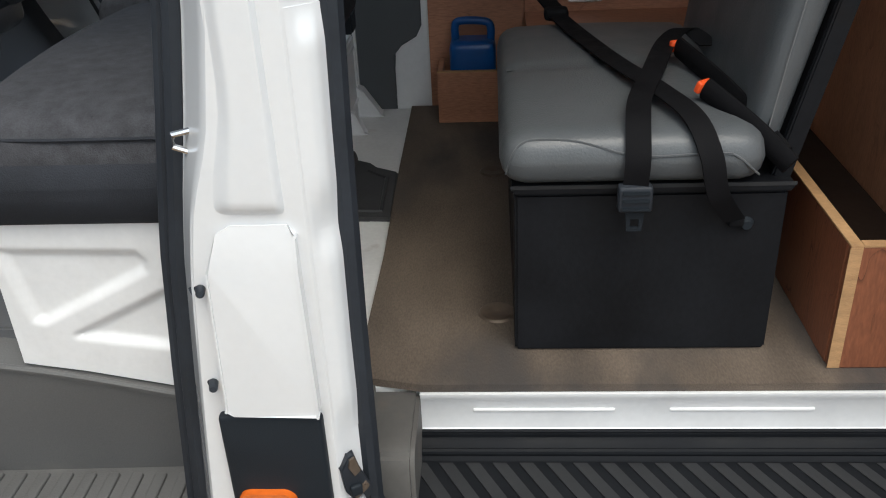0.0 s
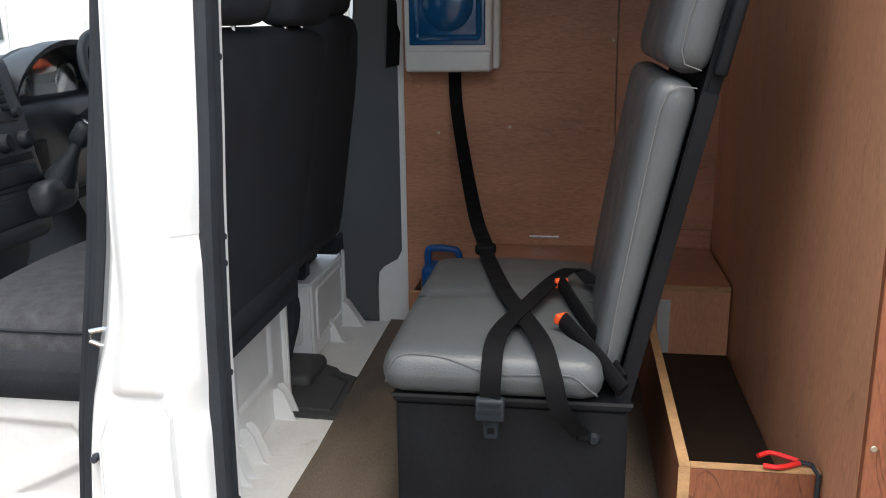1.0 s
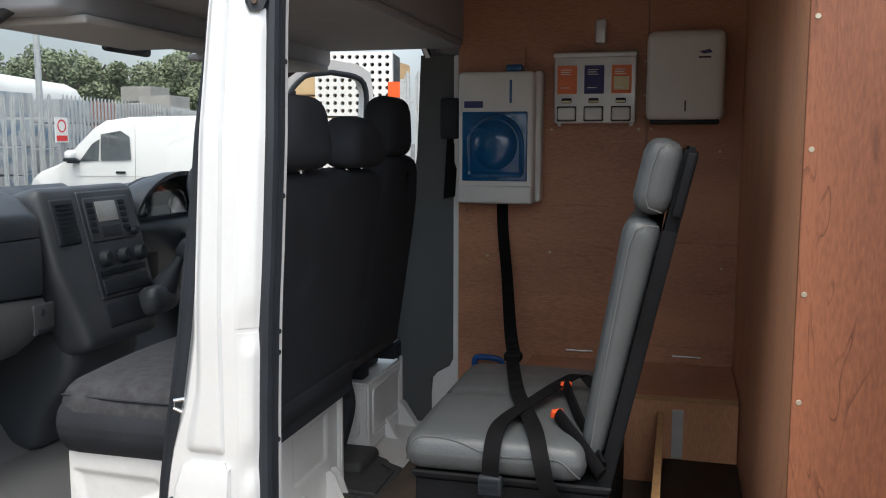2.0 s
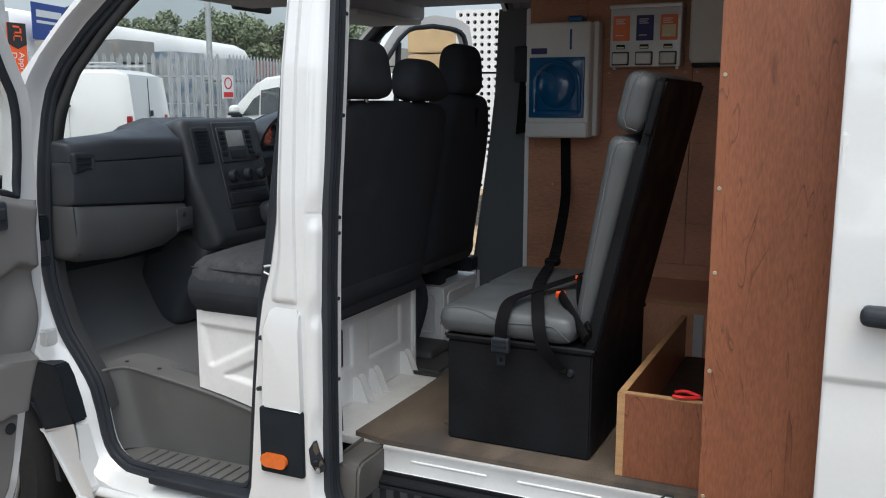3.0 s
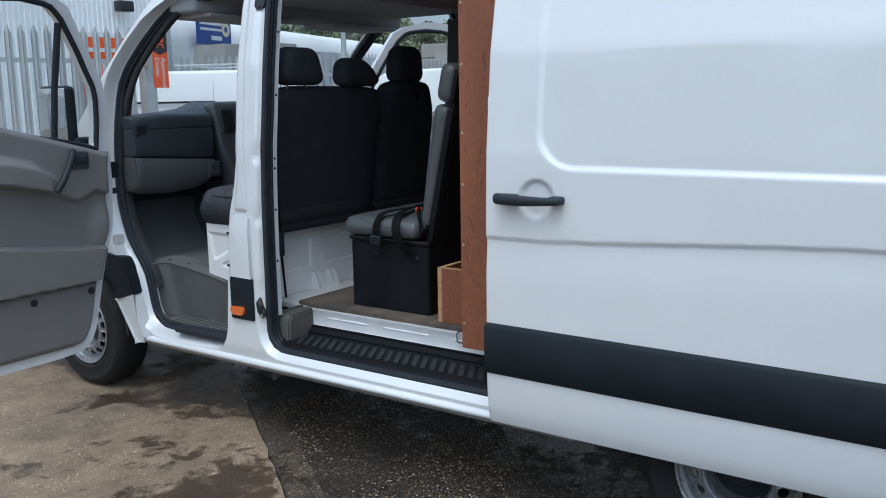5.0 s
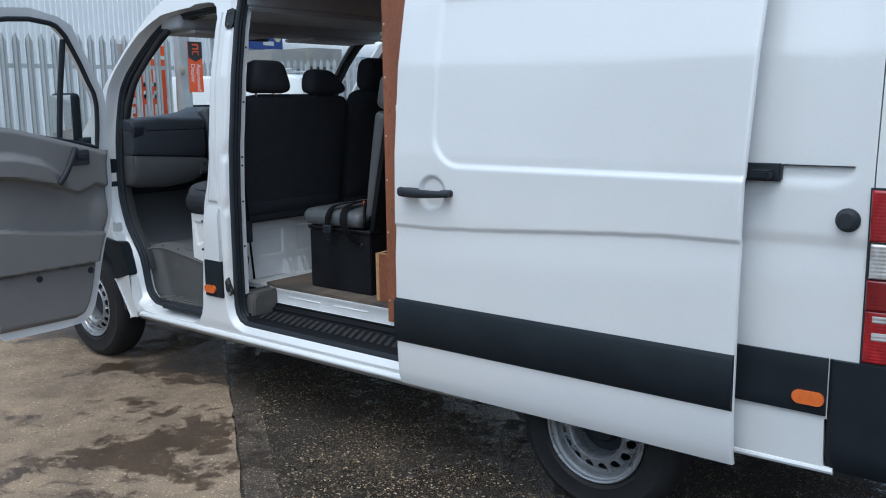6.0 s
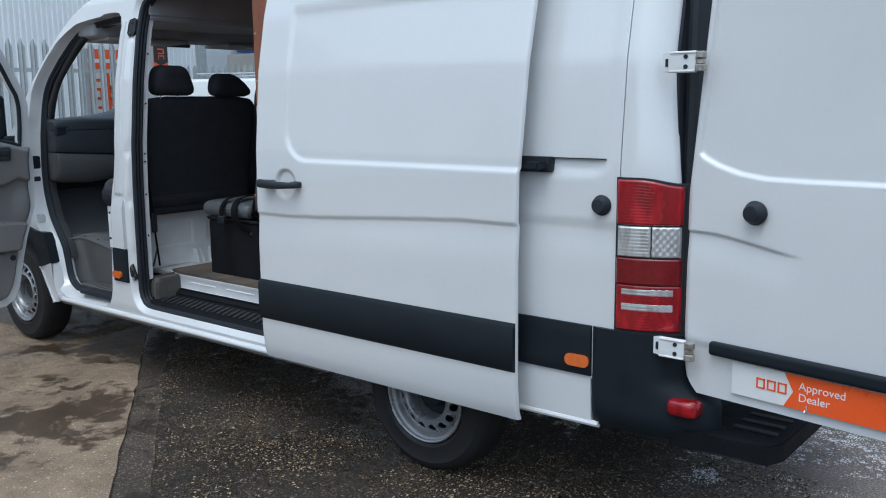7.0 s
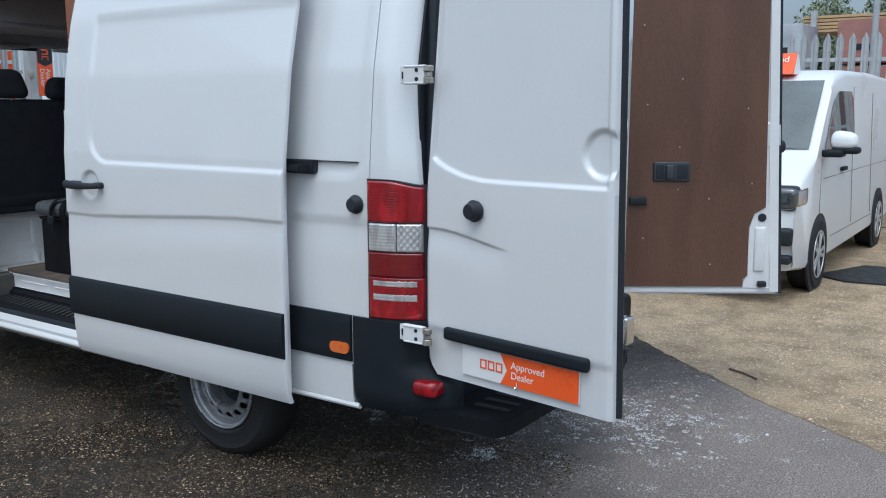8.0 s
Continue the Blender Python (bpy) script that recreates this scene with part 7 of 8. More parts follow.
part("bottom_board", boxed(0.091, 0.34, 1.591, 1.735, 0.6285, 0.64, 0.001), PLYX, bin_box)
part("raw_edge", boxed(0.0742, 0.34, 1.5745, 1.591, 0.7853, 0.788, 0.0004), PLYEDGE, bin_box, "raw plywood edge")
can = thing("jerrycan", "bright blue plastic can standing in the plywood bin", "can")
part("can_body", softed(0.112, 0.25, 1.605, 1.715, 0.641, 0.865, 0.022, 4), BLUECAN, can)
part("can_handle", tubed(spline([(0.13, 1.66, 0.855), (0.13, 1.66, 0.905), (0.15, 1.66, 0.918), (0.215, 1.66, 0.915), (0.235, 1.66, 0.90), (0.235, 1.66, 0.855)], 5), 0.012, 10), BLUECAN, can)
pliers = thing("pliers", "red-handled pliers lying on the plywood tray's front edge", "pliers")
for keys in (((0.968, 0.312, 0.880), (0.990, 0.306, 0.881), (1.012, 0.316, 0.880), (1.036, 0.332, 0.879)), ((0.966, 0.350, 0.879), (0.990, 0.362, 0.881), (1.014, 0.350, 0.881), (1.036, 0.336, 0.880))):
    part("grip", tubed(spline(keys, 6), 0.0048, 8), TOOLRED, pliers, "red rubber grip")
part("jaws", tubed([(1.032, 0.334, 0.880), (1.055, 0.325, 0.880), (1.062, 0.300, 0.872), (1.060, 0.296, 0.80), (1.050, 0.297, 0.74)], 0.0045, 8), RUBBER, pliers)

# ---- dispensers on the plywood wall ----
soap = thing("water_dispenser", "grey wall dispenser with a blue bowl on the plywood", "dispenser")
part("case", softed(0.075, 0.352, 1.60, 1.738, 1.508, 1.985, 0.014, 3), DISPGREY, soap)
part("back_plate", softed(0.345, 0.372, 1.66, 1.738, 1.515, 1.99, 0.01, 2), DISPGREY, soap)
part("blue_panel", softed(0.092, 0.332, 1.592, 1.602, 1.592, 1.842, 0.006, 2), BLUE, soap, "blue plastic bowl panel")


def arched(x0, x1, z0, z1):
    r = (x1 - x0) / 2
    return [(x0, z0), (x1, z0)] + [((x0 + x1) / 2 + r * math.cos(radians(a)), z1 - r + r * math.sin(radians(a))) for a in range(0, 181, 12)]


part("bowl_rim", tubed([(x, 1.592, z) for x, z in resample_pairs(arched(0.118, 0.312, 1.615, 1.825), 50)], 0.009, 8, True, up=(0, 1, 0)), BLUE, soap)
part("bowl", lathed([(0.088, 0.0), (0.082, 0.010), (0.06, 0.022), (0.03, 0.028), (0, 0.030)], 32, pose(0.215, 1.592, 1.722, 90) @ Matrix.Diagonal((0.92, 1.0, 1, 1))), BLUE, soap)
part("chin", softed(0.078, 0.349, 1.59, 1.61, 1.51, 1.575, 0.01, 2), DISPGREY, soap)
part("slot", softed(0.265, 0.274, 1.596, 1.602, 1.872, 1.955, 0.003, 2), BLUE, soap)
part("badge", softed(0.098, 0.168, 1.596, 1.602, 1.856, 1.880, 0.005, 2), LABELBLUE, soap)
part("blue_cap", softed(0.245, 0.305, 1.63, 1.70, 1.985, 2.012, 0.008, 2), BLUE, soap)
trio = thing("soap_dispenser", "steel triple dispenser with orange and navy labels", "dispenser")
part("plate", softed(0.416, 0.706, 1.665, 1.738, 1.80, 2.046, 0.006, 3), BRUSHED, trio)
part("lip", softed(0.414, 0.708, 1.65, 1.738, 2.032, 2.05, 0.005, 2), BRUSHED, trio)
for k, material in enumerate((LABELORANGE, LABELBLUE, LABELORANGE)):
    x = 0.428 + 0.096 * k
    lab = part("label_card", boxed(x, x + 0.07, 1.6625, 1.665, 1.905, 2.005, 0.001), material, trio, "printed label card")
    part("label_patch", boxed(x + 0.008, x + 0.062, 1.661, 1.6626, 1.918, 1.965 if k != 1 else 1.93, 0), PALEYEL if k == 2 else material, lab)
    for j in range(4):
        part("print_bar", boxed(x + 0.012, x + 0.05 - 0.006 * (j % 2), 1.6605, 1.6612, 1.972 + 0.008 * j if j < 3 else 1.925, 1.975 + 0.008 * j if j < 3 else 1.928, 0), SIGNWHITE, lab)
    part("window", boxed(x + 0.016, x + 0.052, 1.660, 1.6655, 1.872, 1.89, 0.002), RUBBER, trio)
    part("window_rim", boxed(x + 0.018, x + 0.050, 1.6595, 1.6605, 1.874, 1.881, 0.0005), PALEYEL, trio)
    but = part("push_button", softed(x + 0.004, x + 0.066, 1.648, 1.668, 1.812, 1.856, 0.005, 3), DISPGREY, trio, "pale push button")
    part("button_rim", boxed(x, x + 0.070, 1.658, 1.6645, 1.807, 1.861, 0.002), RUBBER, but)
for x in (0.43, 0.685):
    part("foot", boxed(x, x + 0.012, 1.67, 1.69, 1.79, 1.80, 0.001), BRUSHED, trio)
towel = thing("towel_dispenser", "pale grey paper towel dispenser screwed to the plywood", "dispenser")
part("case", softed(0.742, 1.004, 1.615, 1.738, 1.806, 2.115, 0.028, 5), TOWELGREY, towel)
part("mouth", softed(0.755, 0.99, 1.625, 1.70, 1.795, 1.812, 0.006, 2), RUBBER, towel)
part("level_slot", softed(0.872, 0.877, 1.612, 1.617, 1.838, 1.876, 0.002, 1), RUBBER, towel)
part("mark", prism([(0.915, 2.04), (0.95, 2.048), (0.96, 2.036), (0.93, 2.032)], "y", 1.6135, 1.6155), LABELBLUE, towel)
part("mark_bar", boxed(0.915, 0.955, 1.6135, 1.6155, 2.018, 2.024, 0), SIGNBLACK, towel)
bracket = thing("wall_bracket", "small steel bracket high on the plywood wall", "bracket")
part("tongue", softed(0.555, 0.595, 1.70, 1.738, 2.085, 2.17, 0.008, 2), BRUSHED, bracket)
# load space behind the partition
part("load_bed", boxed(1.095, 3.30, 0.12, WIDE - 0.12, 0.60, 0.632, 0.002), TIMBER, van)
part("load_wall", boxed(1.44, 3.20, 0.17, 0.182, 0.632, 2.2, 0.002), PLYDOOR, van)
# far wall in the dark door ply, its tone standing in for the unlit interior
part("load_wall", boxed(1.095, 3.28, 1.85, 1.862, 0.632, 2.2, 0.002), PLYDOOR, van)
part("load_ceiling", boxed(1.42, 3.3, 0.15, WIDE - 0.15, 2.22, 2.24, 0.002), LINER, van)


# ---- the yard ----
def rise(x, y):
    """The yard climbs a little beyond the van's nose."""
    return 0.2 * smooth01((y - x - 6) / 10)


def ragged(a, b, n, amount, seed):
    rnd = random.Random(seed)
    return [(a[0] + (b[0] - a[0]) * k / n + rnd.uniform(-amount, amount), a[1] + (b[1] - a[1]) * k / n + rnd.uniform(-amount, amount)) for k in range(1, n)]


def slab(name, loop, lift, material, label):
    bm = tri_prism(bmesh.new(), [loop], "z", -0.05, 0.0)
    for c in (-8, -5, -2, 1, 4):
        bmesh.ops.bisect_plane(bm, geom=bm.verts[:] + bm.edges[:] + bm.faces[:], plane_co=(c, 0, 0), plane_no=(1, 0, 0))
    for c in (2, 5, 8, 11, 14):
        bmesh.ops.bisect_plane(bm, geom=bm.verts[:] + bm.edges[:] + bm.faces[:], plane_co=(0, c, 0), plane_no=(0, 1, 0))
    for v in bm.verts:
        v.co.z += rise(v.co.x, v.co.y) + lift
    return tagged(part(name, bm, material, None, label, smooth=20), kind="structure")


far_steps = [-900, -200, -60, -30] + steps(-20, 20, 20) + [30, 60, 200, 900]
tagged(part("ground", shell(far_steps, far_steps, lambda x, y: (x, y, rise(x, y)), (0, 0, -0.2)), ASPHALT, None, "damp worn asphalt yard with pale stones", smooth=20), kind="structure")
slab("pavement", [(-1.0, 0.70), *ragged((-1.0, 0.70), (0.0, 0.005), 8, 0.006, 1), (0.0, 0.005), *ragged((0.0, 0.005), (1.19, -0.85), 14, 0.006, 2), (1.19, -0.85), *ragged((1.19, -0.85), (4.2, -3.0), 16, 0.01, 3),
                  (4.2, -3.0), (9, -6.4), (9, -30), (-30, -30), (-30, 8), (-6.4, 4.9), (-3, 2.6)], 0.004, CONCRETE, "stained damp concrete slab")
slab("pavement", [(-0.995, 0.715), (0.0, 0.015), (4.2, -2.985), (4.27, -2.86), *ragged((4.27, -2.86), (1.12, -0.60), 14, 0.012, 8), (1.12, -0.60), *ragged((1.12, -0.60), (-0.92, 0.85), 14, 0.012, 7), (-0.92, 0.85)], 0.003, JOINT, "dark worn joint strip beside the concrete")
slab("pavement", [(2.0, 4.0), *ragged((2.0, 4.0), (2.78, 3.30), 8, 0.02, 4), (2.78, 3.30), *ragged((2.78, 3.30), (4.0, 2.29), 22, 0.014, 5), (4.0, 2.29), *ragged((4.0, 2.29), (4.9, 1.73), 16, 0.014, 6),
                  (4.9, 1.73), (14, -3.0), (30, -3), (30, 30), (-6, 30), (-6, 9), (-2, 6.2)], 0.004, PALECONC, "dry pale worn concrete slab")

def scatter(name, label, count, reach, keep, size, seed, material):
    """Small half-bedded stones strewn over a stretch of the yard, as one piece of stuff."""
    r = np.random.default_rng(seed)
    verts, faces = [], []
    while len(faces) < count * 5:
        x, y = r.uniform(*reach[0]), r.uniform(*reach[1])
        if not keep(x, y, r.random()):
            continue
        d, a0, i = size * r.uniform(0.35, 1.0) ** 1.5, r.uniform(0, 6), len(verts)
        wide, spin = r.uniform(1.0, 1.7), r.uniform(0, 3.2)
        for j in range(5):
            a, q = a0 + j * 1.2566, d * r.uniform(0.75, 1.2)
            u, v = q * wide * math.cos(a), q * math.sin(a)
            verts.append((x + u * math.cos(spin) - v * math.sin(spin), y + u * math.sin(spin) + v * math.cos(spin), 0.0025))
        verts.append((x + d * r.uniform(-0.3, 0.3), y + d * r.uniform(-0.3, 0.3), 0.0035 + d * r.uniform(0.25, 0.6)))
        faces += [(i + j, i + (j + 1) % 5, i + 5) for j in range(5)]
    me = bpy.data.meshes.new(name)
    me.from_pydata(verts, [], faces)
    me.materials.append(material)
    return tagged(new(name, me), label, "stones", kind="stuff")


def patchy(x, y, scale):
    return noise.noise(Vector((x * scale, y * scale, 0.3))) + 0.5 * noise.noise(Vector((x * scale * 2.7, y * scale * 2.7, 4.1)))


slant = lambda x: -0.711 * x + 0.01
scatter("asphalt_stones", "small pale stones bedded in dark worn asphalt", 44000, ((-0.3, 6.0), (-2.4, 1.0)), lambda x, y, k: y > slant(x) + 0.15 and math.hypot(x - 5.25, y - 1.35) > 1.7 and k < 0.55 + 0.9 * patchy(x, y, 2.2), 0.0056, 3, STONE)
scatter("concrete_stones", "small pale stones showing in worn concrete", 6500, ((-2.2, 3.8), (-2.4, 1.2)), lambda x, y, k: y < slant(x) - 0.02 and k < 0.06 + 1.1 * max(0, patchy(x, y + 0.4, 1.5)) + 0.25 * max(0, -y - 0.5), 0.0058, 4, STONE)
pale_edge = lambda x: lerp([(2.0, 4.0), (2.78, 3.30), (4.0, 2.29), (4.9, 1.73), (14, -3.0)], x)
scatter("washed_stones", "small grey stones in washed asphalt", 15000, ((3.0, 6.4), (-0.6, 3.1)), lambda x, y, k: y < pale_edge(x) - 0.02 and math.hypot(x - 5.25, y - 1.35) < 2.3 and k < 0.6 + 0.8 * patchy(x, y, 3.0), 0.0062, 5, STONEGREY)
scatter("worn_concrete_stones", "small buff stones standing out of dry worn concrete", 22000, ((2.3, 6.6), (1.7, 6.2)), lambda x, y, k: y > pale_edge(x) + 0.02 and k < 0.55 + 0.9 * patchy(x, y, 1.8), 0.0115, 6, STONEBUFF)

# soap suds left from washing
suds = tagged(new("soap_suds"), "patches of white soap suds on wet asphalt", "foam", kind="stuff")
rnd = random.Random(11)
bm = bmesh.new()
SPOTS = ((3.06, 1.06, 0.05), (3.21, 0.76, 0.03), (3.12, 1.30, 0.10), (3.30, 1.35, 0.13), (3.40, 1.75, 0.14), (3.62, 1.55, 0.16), (3.78, 1.30, 0.20), (3.85, 1.75, 0.22))
for k in range(300):
    sx, sy, wide = SPOTS[int(len(SPOTS) * rnd.random() ** 0.7)]
    ox, oy, loose = rnd.gauss(sx, wide * 1.2), rnd.gauss(sy, wide * 1.2), rnd.uniform(0.003, 0.024)
    for q in range(rnd.randint(3, 26)):
        cx, cy = rnd.gauss(ox, loose * 1.4), rnd.gauss(oy, loose)
        r, n, a0 = rnd.uniform(0.0008, 0.0042), 6, rnd.uniform(0, 6)
        ring = [bm.verts.new((cx + r * rnd.uniform(0.4, 1.6) * math.cos(a0 + 2 * math.pi * j / n) * 1.3, cy + r * rnd.uniform(0.4, 1.6) * math.sin(a0 + 2 * math.pi * j / n), 0.002)) for j in range(n)]
        top = bm.verts.new((cx, cy, 0.0045))
        for j in range(n):
            bm.faces.new([ring[j], ring[(j + 1) % n], top])
part("suds", bm, FOAM, suds)
stick = thing("twig", "thin dark twig lying on the pale concrete", "twig")
part("stem", tubed([(3.73, 2.75, 0.012), (3.83, 2.70, 0.014), (3.93, 2.63, 0.012)], 0.006, 6), BARK, stick)
plate_metal = thing("ground_plate", "dark grey flat plate lying on the concrete", "plate")
part("plate", prism([(3.45, 6.3), (3.75, 6.1), (4.6, 6.2), (4.7, 7.2), (3.75, 7.1)], "z", 0.005, 0.02, 0.002), TREADGREY, plate_metal)


# ---- palisade fences ----
def fence(label, points, height, pitch=0.155, lift=0.0, rails=(0.45, 2.0)):
    f = thing("palisade_fence", label, "fence", group="palisade fences")
    pale = None
    for (x0, y0), (x1, y1) in zip(points, points[1:]):
        run = math.hypot(x1 - x0, y1 - y0)
        ux, uy = (x1 - x0) / run, (y1 - y0) / run
        ang = math.degrees(math.atan2(uy, ux))
        for k in range(int(run / pitch)):
            d = (k + 0.5) * pitch
            x, y = x0 + ux * d, y0 + uy * d
            base = pose(x, y, rise(x, y) + lift, 0, 0, ang)
            if pale is None:
                # a W-shaped pale with a triple-pointed head
                bm = bmesh.new()
                prof = [(-0.046, 0.0), (-0.024, 0.016), (0.0, -0.008), (0.024, 0.016), (0.046, 0.0)]
                tops = [height - 0.10, height - 0.045, height, height - 0.045, height - 0.10]
                lo = [bm.verts.new((a, b, 0.02)) for a, b in prof]
                hi = [bm.verts.new((a, b, t)) for (a, b), t in zip(prof, tops)]
                lo2 = [bm.verts.new((a, b + 0.004, 0.02)) for a, b in prof]
                hi2 = [bm.verts.new((a, b + 0.004, t)) for (a, b), t in zip(prof, tops)]
                for j in range(4):
                    bm.faces.new([lo[j], lo[j + 1], hi[j + 1], hi[j]])
                    bm.faces.new([lo2[j], lo2[j + 1], hi2[j + 1], hi2[j]])
                    bm.faces.new([hi[j], hi[j + 1], hi2[j + 1], hi2[j]])
                for j in (0, 4):
                    bm.faces.new([lo[j], hi[j], hi2[j], lo2[j]])
                pale = part("pale", bm, GALV, f, smooth=0)
                pale.matrix_basis = base
            else:
                o = new("pale", pale.data)
                o.parent = f
                o.matrix_basis = base
        for z in rails:
            za, zb = rise(x0, y0) + lift + z, rise(x1, y1) + lift + z
            bm = bmesh.new()
            nx, ny = -uy, ux
            vs = []
            for px, py, pz in ((x0, y0, za), (x1, y1, zb)):
                vs.append([bm.verts.new((px + nx * a, py + ny * a, pz + b)) for a, b in ((0.01, -0.025), (0.05, -0.025), (0.05, 0.025), (0.01, 0.025))])
            for j in range(4):
                bm.faces.new([vs[0][j], vs[0][(j + 1) % 4], vs[1][(j + 1) % 4], vs[1][j]])
            part("rail", bm, GALV, f, smooth=0)
        for k in range(int(run / 2.75) + 1):
            d = min(k * 2.75, run)
            x, y = x0 + ux * d, y0 + uy * d
            part("fence_post", boxed(x - uy * 0.06 - 0.04, x - uy * 0.06 + 0.04, y + ux * 0.06 - 0.04, y + ux * 0.06 + 0.04, rise(x, y) + lift, rise(x, y) + lift + height - 0.12, 0.004), GALV, f)
    return f


fence("galvanised steel palisade fence at the yard's end", [(-6.6, -7.5), (-6.6, 4.3)], 2.42)
fence("galvanised steel palisade fence before stacked building materials", [(-15.5, 11.2), (-11.2, 13.9), (-12.2, 19.5), (-15.2, 27.5)], 2.5, 0.17)
fence("galvanised steel palisade fence behind a parked van", [(-3.0, 10.7), (9.0, 10.5)], 2.58, 0.16, rails=(0.5, 2.15))
post = thing("gate_post", "square galvanised gate post with a hasp", "post")
part("shaft", boxed(-6.68, -6.54, 4.36, 4.52, rise(-6.6, 4.4), 2.56, 0.004), GALV, post)
part("hasp", softed(-6.54, -6.51, 4.33, 4.40, 2.02, 2.12, 0.01, 2), SCREW, post)
part("hinge_plate", boxed(-6.70, -6.53, 4.30, 4.36, 1.1, 1.16, 0.003), GALV, post)
# upright banner on the post
banner = thing("dealer_banner", "upright orange and black dealer banner fixed to the gate post", "banner")
part("panel", boxed(-6.535, -6.525, 4.475, 4.70, 1.775, 2.45, 0.002), SIGNORANGE, banner)
part("black_head", prism([(4.476, 2.449), (4.699, 2.449), (4.699, 2.235), (4.585, 2.185), (4.476, 2.235)], "x", -6.5245, -6.5215), SIGNBLACK, banner, "black arrow-ended head")
for y0, y1, z0, z1 in ((4.54, 4.64, 2.40, 2.42), (4.62, 4.64, 2.36, 2.42), (4.54, 4.56, 2.34, 2.36), (4.54, 4.64, 2.345, 2.36), (4.54, 4.64, 2.31, 2.325), (4.54, 4.55, 2.27, 2.325), (4.63, 4.64, 2.27, 2.325)):
    part("banner_mark", boxed(-6.5215, -6.519, y0, y1, z0, z1, 0), SIGNORANGE, banner)
lettering("banner_words", "Approved\nDealer", 0.092, SIGNWHITE, banner, Matrix.Translation((-6.5235, 4.60, 2.155)) @ Matrix(((0, 0, 1, 0), (0, 1, 0, 0), (-1, 0, 0, 0), (0, 0, 0, 1))), "white words Approved Dealer")
poster = thing("sale_poster", "large orange poster behind the steel fence", "poster")
part("sheet", boxed(-6.95, -6.93, 3.66, 4.40, 0.9, 2.46, 0.002), SIGNORANGE, poster)
part("white_top", boxed(-6.929, -6.927, 3.66, 4.40, 2.40, 2.46, 0), SIGNWHITE, poster)
part("grey_band", boxed(-6.929, -6.927, 3.66, 4.40, 2.22, 2.27, 0), SIGNWHITE, poster)
for k in range(9):
    z = 1.0 + 0.125 * k
    part("print_bar", boxed(-6.929, -6.926, 3.80, 3.86 + 0.02 * (k % 3), z, z + 0.085, 0), SIGNWHITE, poster)
for z0, z1 in ((1.05, 1.28), (1.34, 1.62), (1.70, 1.80), (1.86, 2.12)):
    part("print_bar", boxed(-6.929, -6.926, 4.02, 4.07, z0, z1, 0), SIGNWHITE, poster)
    part("print_bar", boxed(-6.929, -6.926, 4.18, 4.22, z0, z1, 0), SIGNWHITE, poster)
    part("print_bar", boxed(-6.929, -6.926, 4.02, 4.22, z0, z0 + 0.05, 0), SIGNWHITE, poster)
for x in (3.8, 4.3):
    part("stake", boxed(-6.99, -6.95, x, x + 0.04, rise(-6.9, x), 2.46, 0.003), GALV, poster)
notice = thing("notice_sign", "small white prohibition notice on the fence", "sign")
part("board", boxed(-11.16, -11.14, 13.60, 13.98, 1.72, 2.22, 0.002, m=None), SIGNWHITE, notice)
part("red_ring", lathed([(0.10, 0), (0.10, 0.004), (0.13, 0.004), (0.13, 0)], 28, pose(-11.139, 13.79, 2.05, 0, 90)), SIGNRED, notice)
part("red_foot", boxed(-11.139, -11.136, 13.63, 13.95, 1.75, 1.86, 0), SIGNRED, notice)


# ---- parked vans ----
ALLOY = mat("silver_alloy", (0.50, 0.51, 0.52), 0.35, metal=0.4, vary=0.1, scale=9)
# base colour lifted to grey-green, painting in the sky's reflection
SCREENGREY = mat("windscreen_with_painted_sky", (0.15, 0.165, 0.16), 0.10, vary=0.4, scale=1.6, coat=0.3, rvary=0.02)

